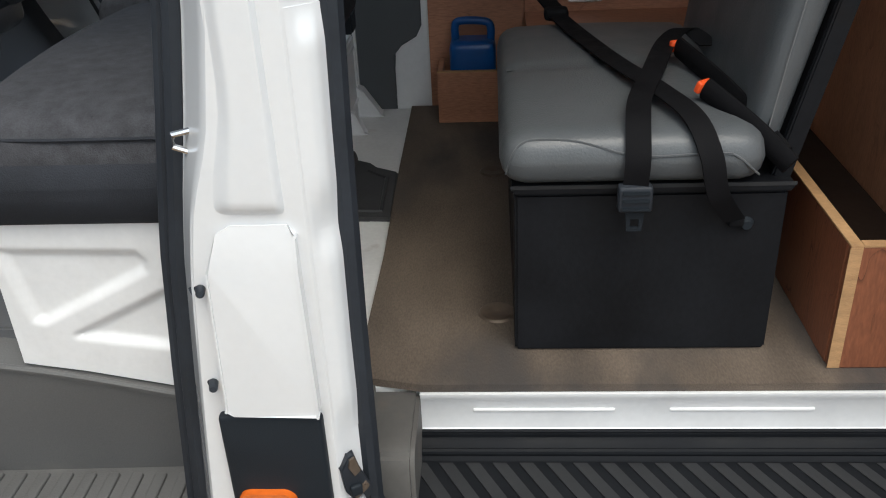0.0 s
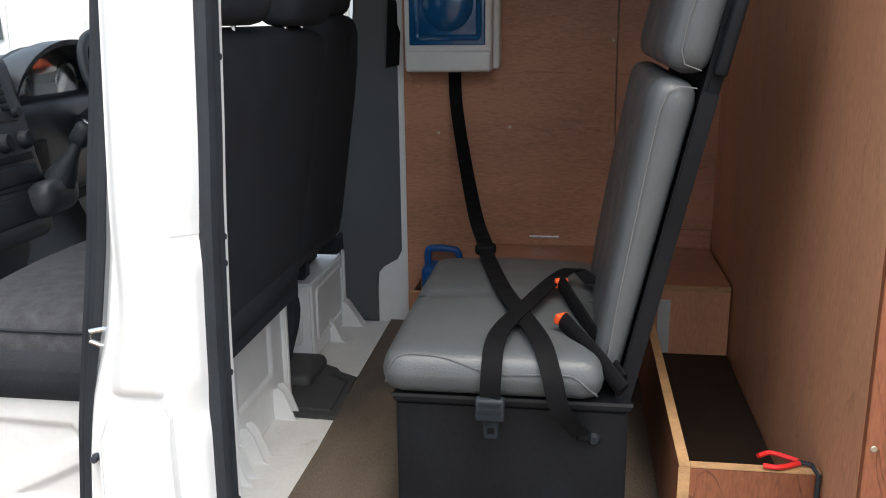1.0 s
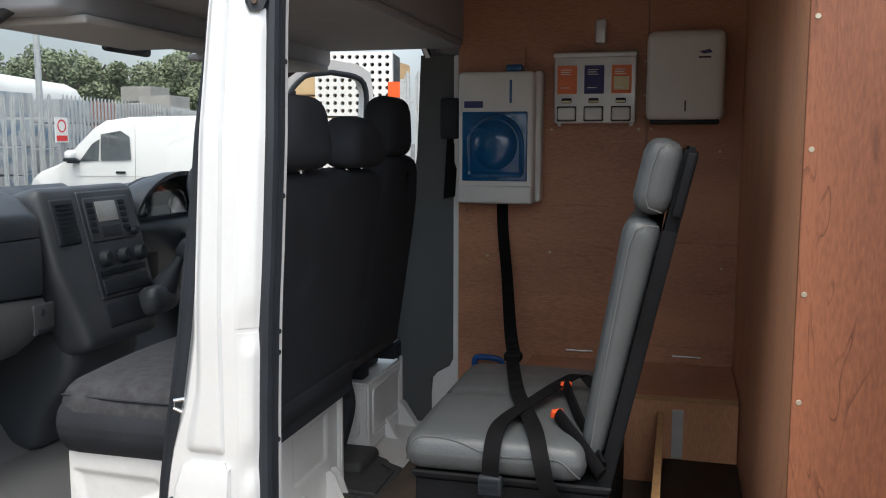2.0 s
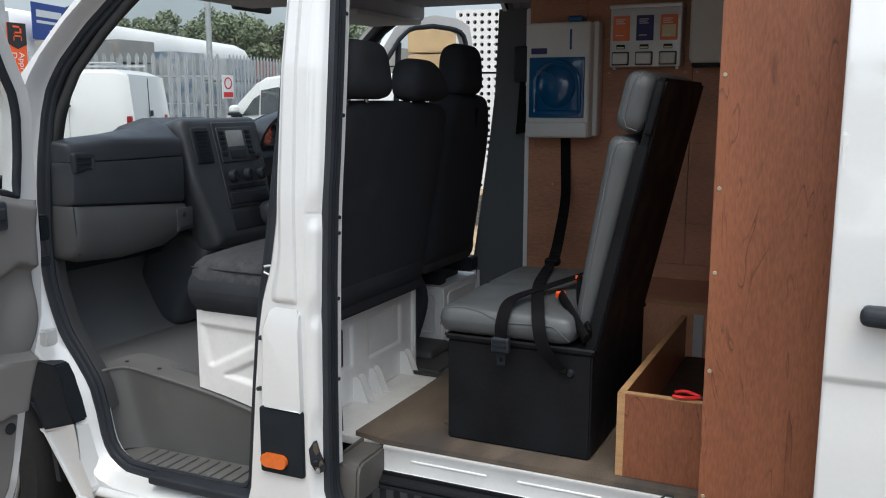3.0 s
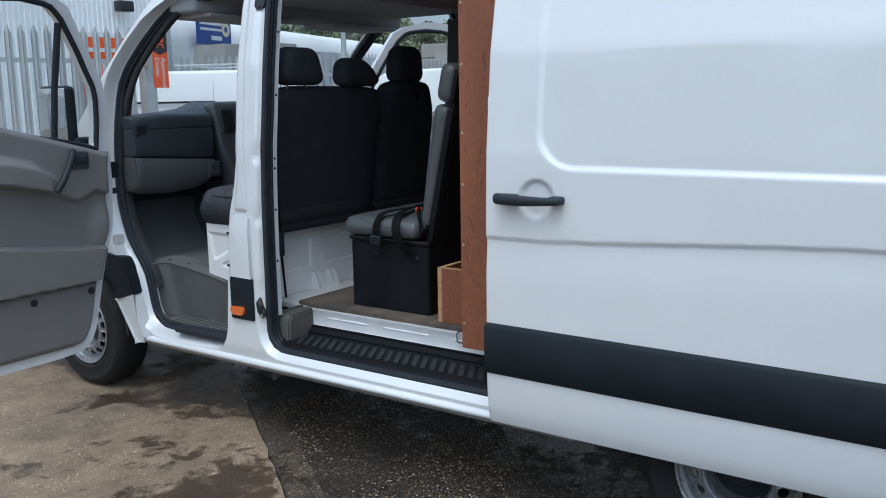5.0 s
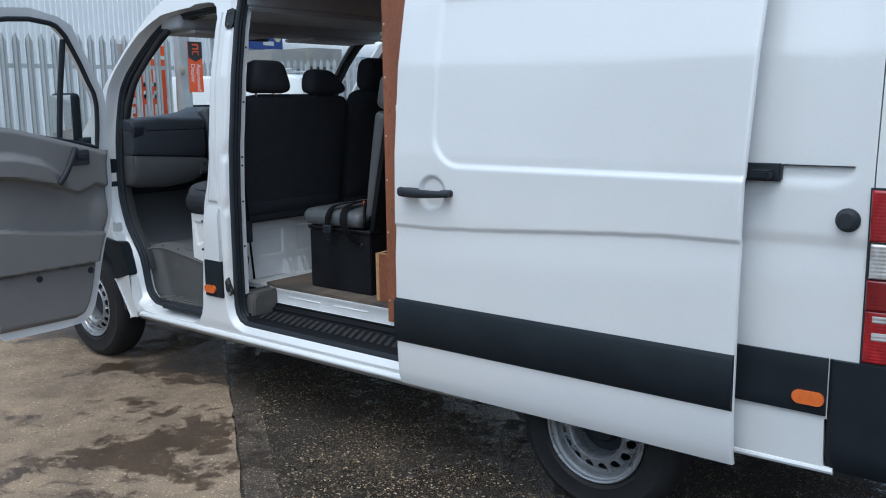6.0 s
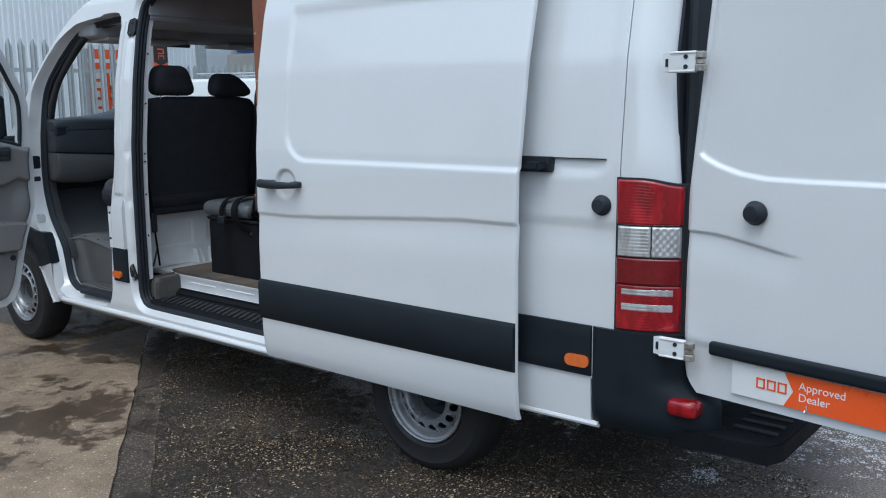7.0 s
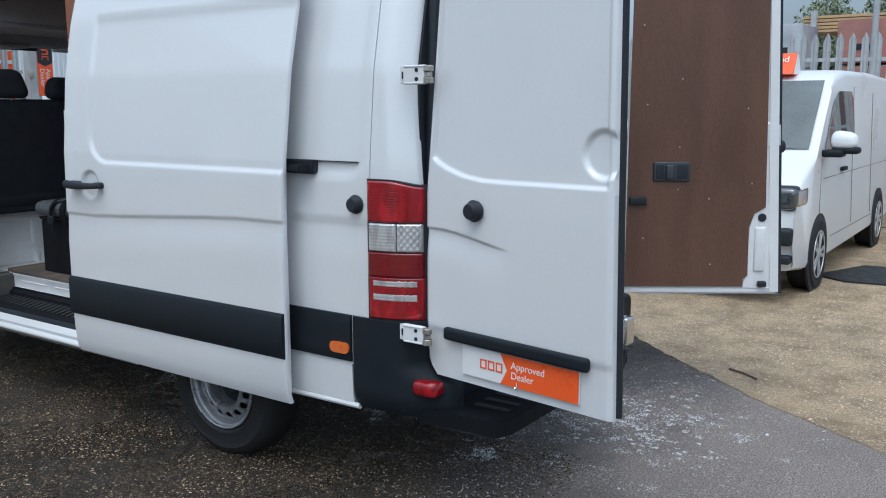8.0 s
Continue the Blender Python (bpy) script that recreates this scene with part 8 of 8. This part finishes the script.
def parked_van(label, m, profile, width, roofline, side_glass, screen, lamps, wheels, extras=()):
    """profile: (along, height) from the nose round over the roof to the tail and back below; local x runs from nose to tail, y across."""
    v = thing("parked_van", label, "van", group="parked vans")
    v.matrix_basis = m
    n = len(profile)
    cx, cz = sum(p[0] for p in profile) / n, sum(p[1] for p in profile) / n
    slices = ((-1, 0.07), (-0.985, 0.03), (-0.95, 0.008), (-0.8, 0), (0, 0), (0.8, 0), (0.95, 0.008), (0.985, 0.03), (1, 0.07))

    def across(s, z):
        return s * width / 2 * (1 - 0.075 * max(0, z - 1.0) ** 1.2)
    bm, rings = bmesh.new(), []
    for s, inset in slices:
        ring = []
        for k in range(n):
            a, b, c = profile[k - 1], profile[k], profile[(k + 1) % n]
            t = Vector((c[0] - a[0], c[1] - a[1])).normalized()
            x, z = b[0] + t.y * -inset * -1 * -1, b[1] + t.x * inset * -1
            nose = 0.10 * (abs(s) ** 3) * smooth01((1.0 - b[0]) / 0.9)
            ring.append(bm.verts.new((x + nose, across(s, z), z)))
        rings.append(ring)
    for a, b in zip(rings, rings[1:]):
        for k in range(n):
            bm.faces.new([a[k], a[(k + 1) % n], b[(k + 1) % n], b[k]])
    for ring in (rings[0], rings[-1]):
        bmesh.ops.triangulate(bm, faces=[bm.faces.new(ring)])
    part("body", bm, OFFROAD_VAN, v, "white painted body", smooth=35)
    for side in (-1, 1):
        for loop in side_glass:
            g = bmesh.new()
            lo = [g.verts.new((x, across(side, z) + side * 0.001, z)) for x, z in loop]
            hi = [g.verts.new((x, across(side, z) + side * 0.012, z)) for x, z in loop]
            g.faces.new(hi)
            for k in range(len(loop)):
                g.faces.new([lo[k], lo[(k + 1) % len(loop)], hi[(k + 1) % len(loop)], hi[k]])
            part("side_window", g, WINDOW, v, "dark side window", smooth=20)
        for x0, z0, x1, z1 in extras:
            part("panel_gap", tubed([(x0, across(side, z0) + side * 0.001, z0), (x1, across(side, z1) - side * 0.0015, z1)], 0.0028, 5), STEPGREY, v)
        mir = part("mirror", softed(screen[0][0] + 0.18, screen[0][0] + 0.32, side * (width / 2 + 0.04) - (0 if side > 0 else 0.22), side * (width / 2 + 0.04) + (0.22 if side > 0 else 0), 1.235, 1.40, 0.066, 6, puff=lambda p: Vector((p.x, p.y, p.z - 0.12 * max(0, abs(p.y) - width / 2 - 0.10) * (1 if p.z > 1.3 else 0)))), OFFROAD_VAN, v, "white door mirror")
        part("mirror_base", softed(screen[0][0] + 0.185, screen[0][0] + 0.33, side * (width / 2 + 0.05) - (0 if side > 0 else 0.23), side * (width / 2 + 0.05) + (0.23 if side > 0 else 0), 1.20, 1.26, 0.028, 3), TRIM, mir, "black mirror base")
        part("mirror_foot", softed(screen[0][0] + 0.16, screen[0][0] + 0.32, min(side * (width / 2 - 0.02), side * (width / 2 + 0.16)), max(side * (width / 2 - 0.02), side * (width / 2 + 0.28)), 1.17, 1.235, 0.025, 3), TRIM, mir)
        part("door_handle", softed(screen[0][0] + 1.02, screen[0][0] + 1.2, side * width / 2 - 0.02, side * width / 2 + 0.02, 1.0, 1.04, 0.012, 2), TRIM, v)
        for x in wheels:
            w = new("wheel")
            w.parent = v
            turn = pose(x, side * (width / 2 - 0.02), 0.315, -90 * side)
            out = turn @ Matrix.Translation((0, 0, 0.036))
            part("tyre", lathed([(0.2, -0.2), (0.29, -0.21), (0.315, -0.18), (0.315, -0.03), (0.29, 0.0), (0.222, 0.0), (0.212, -0.02)], 40, out), TYRE, w)
            part("rim", lathed([(0.215, -0.03), (0.205, -0.002), (0.19, -0.008), (0.19, -0.012), (0.06, -0.012), (0, -0.012)], 36, out), TRIM, w)
            for k in range(10):
                part("spoke", join(bmesh.new(), softed(-0.017, 0.017, 0.03, 0.205, -0.012, -0.001, 0.005, 2), out @ pose(0, 0, 0, 0, 0, 36 * k + (7 if k % 2 else -7))), ALLOY, w)
            part("rim_edge", lathed([(0.214, -0.006), (0.212, 0.002), (0.200, 0.002), (0.196, -0.008)], 40, out), ALLOY, w)
            part("wheel_cap", lathed([(0, 0.004), (0.05, 0.003), (0.06, -0.004), (0.06, -0.012)], 24, out), ALLOY, w)
            # flat black disc stands in for the shaded hollow round the wheel
            part("arch_shade_disc", lathed([(0.362, 0.0), (0.362, 0.0215), (0.0, 0.0215)], 40, turn), RUBBER, v, "flat black disc painted as wheel arch shade")
    (xa, za), (xb, zb) = screen
    g = bmesh.new()
    rows = []
    for f in steps(0, 1, 4):
        x, z = xa + (xb - xa) * f, za + (zb - za) * f
        rows.append([g.verts.new((x - 0.012 + 0.10 * abs(s) ** 3 * smooth01((1.0 - x) / 0.9), across(s * 0.92, z), z + 0.012)) for s in steps(-1, 1, 8)])
    for a, b in zip(rows, rows[1:]):
        for j in range(8):
            g.faces.new([a[j], a[j + 1], b[j + 1], b[j]])
    part("windscreen", g, SCREENGREY, v, "windscreen coloured grey-green for the reflected sky", smooth=60)
    for name, bm2, material in lamps:
        part(name, bm2, material, v)
    return v


nose_van = [(0.0, 0.28), (-0.02, 0.5), (0.0, 0.75), (0.06, 0.92), (0.16, 1.03), (0.55, 1.15), (0.72, 1.22), (1.05, 1.52), (1.36, 1.80), (1.55, 1.90), (2.0, 1.955), (3.2, 1.97), (4.5, 1.94), (4.75, 1.88), (4.86, 1.5), (4.9, 0.9), (4.88, 0.35), (4.4, 0.26), (2.5, 0.24), (0.5, 0.22)]
lamps = []
for side in (-1, 1):
    y0, y1 = sorted((side * 0.50, side * 0.956))
    lamps += [("headlamp", softed(0.03, 0.46, y0, y1, 0.78, 0.965, 0.05, 5), WINDOW), ("lamp_reflector", softed(0.07, 0.38, *sorted((side * 0.86, side * 0.959)), 0.80, 0.948, 0.04, 4), CLEARLENS), ("headlamp_rim", softed(0.045, 0.47, y0 + 0.003, y1 - 0.003, 0.772, 0.973, 0.05, 5), RUBBER),
              ("lower_intake", softed(-0.028, 0.20, *sorted((side * 0.52, side * 0.945)), 0.50, 0.64, 0.03, 3), RUBBER), ("fog_slot", softed(-0.02, 0.18, *sorted((side * 0.55, side * 0.94)), 0.35, 0.42, 0.02, 2), RUBBER)]
lamps += [("grille", softed(-0.02, 0.15, -0.5, 0.5, 0.78, 0.90, 0.02, 3), RUBBER), ("chin", softed(0.0, 0.3, -0.8, 0.8, 0.2, 0.3, 0.03, 3), RUBBER), ("intake", softed(-0.03, 0.1, -0.5, 0.5, 0.42, 0.60, 0.02, 3), RUBBER)]
parked_van("white parked van facing the yard with an orange roof sign", pose(2.645, 4.72, 0.004, 0, 0, 90), nose_van, 1.90, None,
                         [[(0.98, 1.17), (2.30, 1.22), (2.27, 1.66), (2.16, 1.75), (1.62, 1.745), (1.42, 1.66), (1.22, 1.46)]], ((0.74, 1.235), (1.40, 1.83)), lamps, (0.93, 3.93),
                         ((0.9, 0.55, 0.92, 1.15), (2.36, 0.45, 2.36, 1.80), (3.4, 0.45, 3.4, 1.75), (1.0, 0.98, 4.8, 0.98), (1.4, 0.42, 3.5, 0.42)))
roof_sign = thing("roof_sign", "orange wedge dealer sign standing on a van roof", "sign")
roof_sign.matrix_basis = pose(2.60, 6.28, 1.905)
part("wedge", prism([(-0.14, 0.0), (0.14, 0.0), (0.03, 0.20), (-0.03, 0.20)], "x", -0.58, 0.58, 0.004), SIGNORANGE, roof_sign)
part("white_end", prism([(-0.13, 0.005), (0.13, 0.005), (0.02, 0.195), (-0.02, 0.195)], "x", 0.5805, 0.5825), SIGNWHITE, roof_sign)
lettering("sign_words", "Approved\nDealer", 0.095, SIGNWHITE, roof_sign, Matrix.Translation((0.14, -0.088, 0.115)) @ pose(0, 0, 0, 61), "white words Approved Dealer")
box_van = [(0.0, 0.3), (-0.02, 0.6), (0.08, 0.95), (0.5, 1.12), (0.95, 1.60), (1.25, 1.9), (1.6, 1.98), (4.6, 1.98), (4.78, 1.9), (4.86, 1.2), (4.88, 0.5), (4.8, 0.35), (2.4, 0.28)]
parked_van("white older van with roof rails seen from its tail", pose(-14.30, 7.96, rise(-12, 9), 0, 0, 25), box_van, 1.92, None, [[(0.9, 1.18), (1.75, 1.2), (1.7, 1.68), (1.3, 1.68)]], ((0.52, 1.14), (1.22, 1.88)),
           [("tail_lamp", softed(4.80, 4.90, -0.96, -0.86, 0.92, 1.22, 0.02, 2), REDLENS), ("tail_lamp", softed(4.80, 4.90, 0.86, 0.96, 0.92, 1.22, 0.02, 2), REDLENS), ("door_gap", tubed([(4.895, 0.0, 0.5), (4.86, 0.0, 1.85)], 0.008), TRIM),
            ("rub_strip", boxed(2.2, 3.9, -0.985, -0.955, 1.36, 1.40, 0.004), TRIM), ("plate_bar", boxed(4.885, 4.9, -0.55, -0.1, 0.95, 1.06, 0.002), SIGNWHITE), ("roof_bar", tubed([(3.0, -0.75, 2.08), (4.6, -0.75, 2.08)], 0.02), GALV),
            ("roof_bar", tubed([(3.0, 0.75, 2.08), (4.6, 0.75, 2.08)], 0.02), GALV), ("roof_cross", tubed([(3.4, -0.8, 2.06), (3.4, 0.8, 2.06)], 0.02), GALV), ("roof_cross", tubed([(4.3, -0.8, 2.06), (4.3, 0.8, 2.06)], 0.02), GALV), ("handle", boxed(4.87, 4.905, 0.05, 0.12, 1.2, 1.3, 0.004), TRIM)],
           (0.95, 3.9), ((2.1, 0.5, 2.1, 1.8), (3.85, 0.5, 3.85, 1.8)))
parked_van("white parked van side-on beyond the cab", pose(-10.1, 12.5, rise(-8, 12), 0, 0, 0), nose_van, 1.95, None, [[(1.05, 1.20), (1.42, 1.22), (1.44, 1.58), (1.30, 1.50)], [(1.47, 1.22), (2.05, 1.24), (2.02, 1.62), (1.85, 1.72), (1.47, 1.66)]], ((0.74, 1.235), (1.40, 1.83)), [],
           (0.93, 3.93), ((2.12, 0.45, 2.12, 1.8), (3.4, 0.45, 3.4, 1.8), (1.0, 0.95, 4.8, 0.95)))


# two more vans stand across the yard and show in the white paint
for x, y, turn in ((-1.5, -10.5, 4), (4.6, -11.5, -3)):
    parked_van("white van parked across the yard", pose(x, y, 0.004, 0, 0, turn), nose_van, 1.92, None, [[(1.05, 1.20), (1.95, 1.24), (1.93, 1.62), (1.80, 1.72), (1.50, 1.70), (1.20, 1.42)]], ((0.74, 1.235), (1.40, 1.83)), [],
               (0.93, 3.93), ((2.12, 0.45, 2.12, 1.8), (3.4, 0.45, 3.4, 1.8)))


# ---- beyond the fences ----
warehouse = thing("warehouse", "tall grey warehouse clad in ribbed steel sheet", "building")
part("core", boxed(-30, -16.12, -40, 12.0, 0.0, 9.5, 0.02), CLADDING, warehouse)
bm = bmesh.new()
y = -30.0
prof = []
while y < 12.0:
    prof += [(y, 0.0), (y + 0.05, 0.0), (y + 0.065, 0.025), (y + 0.115, 0.025)]
    y += 0.13
lo = [bm.verts.new((-16.1 + d, yy, 0.1)) for yy, d in prof]
hi = [bm.verts.new((-16.1 + d, yy, 9.4)) for yy, d in prof]
for k in range(len(prof) - 1):
    bm.faces.new([lo[k], lo[k + 1], hi[k + 1], hi[k]])
part("ribbed_sheet", bm, CLADDING, warehouse, "ribbed steel sheet", smooth=0)
part("corner_trim", boxed(-16.15, -15.98, 11.95, 12.25, 0.0, 9.5, 0.02), GALV, warehouse, "grey corner trim")
part("floodlight", softed(-15.95, -15.7, 10.6, 11.0, 3.75, 4.0, 0.03, 2), SIGNBLACK, warehouse)
shed = thing("long_white_building", "long white building with rounded eaves", "building")


def shed_at(f, s):
    a, b = Vector((-19.6, 13.5)), Vector((-25.7, 34.0))
    p = a.lerp(b, f)
    out = Vector((-0.96, -0.28)) * -1
    prof = [(0.0, 0.0), (0.0, 3.3), (0.06, 3.7), (0.3, 4.1), (0.8, 4.35), (2.0, 4.5), (9.0, 4.7), (9.0, 0)]
    k = s * (len(prof) - 1)
    i = min(int(k), len(prof) - 2)
    d = prof[i][0] + (prof[i + 1][0] - prof[i][0]) * (k - i)
    z = prof[i][1] + (prof[i + 1][1] - prof[i][1]) * (k - i)
    return (p.x - 0.96 * d, p.y - 0.28 * d, z)


part("long_wall", shell(steps(0, 1, 6), steps(0, 1, 14), shed_at, (-0.05, -0.02, -0.02)), OFFWHITE, shed, smooth=50)
part("end_wall", prism([(-25.7, 0.1), (-34.3, 0.1), (-34.3, 4.4), (-28, 4.3), (-26.4, 4.1), (-25.8, 3.5)], "y", 33.9, 34.0), OFFWHITE, shed)
board = thing("blue_sign_board", "blue trade sign board with white unreadable lettering", "sign")
board.matrix_basis = pose(-20.55, 17.6, 3.95, 90, 0, 106)
part("board", boxed(-1.0, 1.0, -0.52, 0.52, -0.02, 0.02, 0.005), SIGNBLUE, board)
part("name_bar", boxed(-0.82, 0.45, 0.12, 0.32, 0.021, 0.026, 0), SIGNWHITE, board)
part("word_bar", boxed(-0.82, 0.42, -0.06, 0.02, 0.021, 0.026, 0), SIGNWHITE, board)
part("number_bar", boxed(-0.2, 0.42, -0.36, -0.22, 0.021, 0.026, 0), SIGNWHITE, board)
part("badge", lathed([(0.10, 0.02), (0.10, 0.026), (0.24, 0.026), (0.24, 0.02)], 24, pose(0.68, 0.02, 0.0)), PALEYEL, board)
lamp_post = thing("lamp_post", "tall slim grey lighting column", "lamp post")
part("column", tubed([(-13.1, 15.6, 0.2), (-13.1, 15.6, 6.5)], 0.07, 10), GALV, lamp_post)
lamp_post2 = thing("lamp_post", "tall slim grey lighting column", "lamp post")
part("column", tubed([(2.75, 12.6, 0.0), (2.80, 12.6, 7.0)], 0.05, 10), GALV, lamp_post2)

rnd = random.Random(5)
materials_row = ((-15.1, 13.25, BLOCKGREY, 2.75), (-15.2, 14.75, BLOCKGREY, 2.85), (-15.0, 16.4, WRAP, 2.65), (-14.9, 18.4, WRAP, 2.55), (-15.6, 20.6, BRICKRED, 2.6), (-15.8, 22.6, BLOCKGREY, 2.6), (-17.5, 26.5, BLOCKGREY, 3.4), (-16.0, 25.2, BLOCKGREY, 3.0), (-12.6, 24.0, BLOCKGREY, 3.1), (-10.4, 25.0, BLOCKGREY, 3.3), (-13.5, 21.8, BRICKRED, 1.4))
for x, y, material, tall in materials_row:
    stack = thing("material_stack", {BLOCKGREY: "pallet stack of grey concrete blocks", WRAP: "wrapped blue and white pallet load", BRICKRED: "pallet of red bricks", TIMBER: "stack of fresh timber"}[material], "pallet stack", group="building materials")
    rows = max(2, int(tall / 0.55))
    for k in range(rows):
        h = tall / rows
        dx, dy = rnd.uniform(-0.04, 0.04), rnd.uniform(-0.04, 0.04)
        part("pack", boxed(x - 0.6 + dx, x + 0.6 + dx, y - 0.6 + dy, y + 0.6 + dy, rise(x, y) + 0.1 + k * h, rise(x, y) + 0.1 + (k + 1) * h - 0.04, 0.02), material, stack)
    part("pallet", boxed(x - 0.62, x + 0.62, y - 0.62, y + 0.62, rise(x, y), rise(x, y) + 0.1, 0.005), TIMBER, stack)
for x, y, tall, material, label in ((1.35, 12.2, 2.8, WRAP, "wrapped blue and white pallet load"), (2.75, 13.4, 2.92, BRICKRED, "tall pallet stack of red bricks"), (4.1, 13.2, 2.9, BRICKRED, "tall pallet stack of red bricks"), (5.5, 13.3, 2.8, BRICKRED, "tall pallet stack of red bricks")):
    stack = thing("material_stack", label, "pallet stack", group="building materials")
    for k in range(4):
        part("pack", boxed(x - 0.58, x + 0.58, y - 0.5, y + 0.5, 0.1 + k * tall / 4, 0.1 + (k + 1) * tall / 4 - 0.05, 0.02), material, stack)
        for j in range(2):
            part("dark_strap", boxed(x - 0.35 + 0.5 * j, x - 0.05 + 0.5 * j, y - 0.506, y - 0.5, 0.3 + k * tall / 4, 0.40 + k * tall / 4, 0), SIGNBLACK, stack)
    part("pallet", boxed(x - 0.6, x + 0.6, y - 0.52, y + 0.52, 0.0, 0.1, 0.005), TIMBER, stack)
timber = thing("timber_stack", "long stack of fresh timber on racking", "timber stack")
for k in range(5):
    part("board", boxed(1.14, 8.5, 15.0, 15.9, 2.95 + 0.062 * k, 3.0 + 0.062 * k, 0.005), TIMBER, timber)
for x in (1.3, 2.55, 4.6, 7.0):
    part("rack_post", boxed(x, x + 0.1, 14.88, 14.98, 0.0, 3.32, 0.005), GALV, timber)
# perforated brick packs seen past the driver
packs = thing("perforated_block_stack", "stack of pale blocks with rows of round holes", "pallet stack")
for k in range(3):
    holes = [circle(-0.54 + 0.12 * i, 0.10 + 0.12 * j, 0.034, 8)[::-1] for i in range(10) for j in range(8)]
    ob = part("pack", tri_prism(bmesh.new(), [[(-0.62, 0.02), (0.62, 0.02), (0.62, 1.02), (-0.62, 1.02)], *holes], "y", 0.0, 0.12), OFFWHITE, packs, smooth=0)
    ob.matrix_basis = pose(-4.15, 11.8, 0.05 + 1.04 * k, 0, 0, 10)
    # black box behind the face paints the shade inside the holes
    part("hole_shade_core", boxed(-0.61, 0.61, 0.13, 1.0, 0.02, 1.02, 0.01), RUBBER, packs).matrix_basis = pose(-4.15, 11.8, 0.05 + 1.04 * k, 0, 0, 10)
for x, y, tall in ((-6.3, 14.6, 2.9), (-5.0, 15.2, 3.1)):
    stack = thing("material_stack", "tall pallet stack of buff bricks", "pallet stack", group="building materials")
    for k in range(6):
        part("pack", boxed(x - 0.6, x + 0.6, y - 0.5, y + 0.5, 0.2 + k * tall / 6, 0.2 + (k + 1) * tall / 6 - 0.03, 0.02), TIMBER if k > 3 else BLOCKGREY, stack)
    part("pallet", boxed(x - 0.62, x + 0.62, y - 0.52, y + 0.52, 0.12, 0.2, 0.005), TIMBER, stack)
flag = thing("orange_sign", "small orange sign above the blocks", "sign")
part("panel", boxed(-3.52, -3.24, 11.62, 11.64, 2.42, 2.66, 0.003), SIGNORANGE, flag)
part("stake", boxed(-3.40, -3.36, 11.645, 11.685, 0.1, 2.6, 0.003), GALV, flag)


# ---- trees ----
def tree(x, y, tall, wide, seed):
    r = random.Random(seed)
    t = thing("tree", "broad leafy green tree beyond the yard", "tree", group="trees")
    base = Vector((x, y, 0))
    trunk = tubed([base, base + Vector((0.1, 0, tall * 0.3)), base + Vector((0, 0.1, tall * 0.62))], 0.16, 8)
    for k in range(7):
        a, h = r.uniform(0, 6.28), r.uniform(0.3, 0.6) * tall
        tube(trunk, [base + Vector((0, 0, h)), base + Vector((math.cos(a) * wide * 0.3, math.sin(a) * wide * 0.3, h + tall * 0.2)), base + Vector((math.cos(a) * wide * 0.42, math.sin(a) * wide * 0.42, h + tall * 0.3))], 0.05, 6)
    part("trunk", trunk, BARK, t)
    verts, faces = [], []
    clumps = [(Vector((r.gauss(0, wide * 0.24), r.gauss(0, wide * 0.24), tall * r.uniform(0.22, 0.92))), r.uniform(0.5, 1.0) * wide * 0.2) for _ in range(34)]
    for c, rad in clumps:
        c.x *= 1.15 - 0.6 * max(0, c.z / tall - 0.5)
        c.y *= 1.15 - 0.6 * max(0, c.z / tall - 0.5)
        for _ in range(640):
            d = Vector((r.gauss(0, 1), r.gauss(0, 1), r.gauss(0, 1))).normalized() * rad * r.uniform(0.55, 1.1)
            p = base + c + d
            u = Vector((r.gauss(0, 1), r.gauss(0, 1), r.gauss(0, 1))).normalized()
            w = u.orthogonal().normalized()
            s = r.uniform(0.07, 0.15)
            i = len(verts)
            verts += [p - u * s, p + w * s * 0.5, p + u * s, p - w * s * 0.5]
            faces.append((i, i + 1, i + 2, i + 3))
    me = bpy.data.meshes.new("crown")
    me.from_pydata([tuple(v) for v in verts], [], faces)
    me.materials.append(LEAF)
    crown = new("crown", me)
    crown.parent = t
    return t


rnd = random.Random(21)
for k, (x, y, h, w) in enumerate(((-46, 40, 7.2, 6), (-41, 39, 7.4, 5), (-37.5, 39, 6.9, 4), (-32.5, 39.5, 6.6, 5.5), (-30, 39, 6.4, 4.5), (-28, 39, 5.9, 3.5), (-26.4, 40, 5.0, 3.5), (-24.3, 39.3, 6.2, 4.2), (-21.6, 39, 5.0, 4.0),
                                  (-2.6, 44, 7.0, 6.6), (1.5, 46, 8.0, 9), (7, 46, 7.4, 8))):
    tree(x, y, h, w, 60 + k)
for k in range(4):
    tree(-10 + 3.2 * k + rnd.uniform(-1, 1), -29 + rnd.uniform(-2, 2), rnd.uniform(8.0, 10.5), rnd.uniform(6, 7.5), 80 + k)
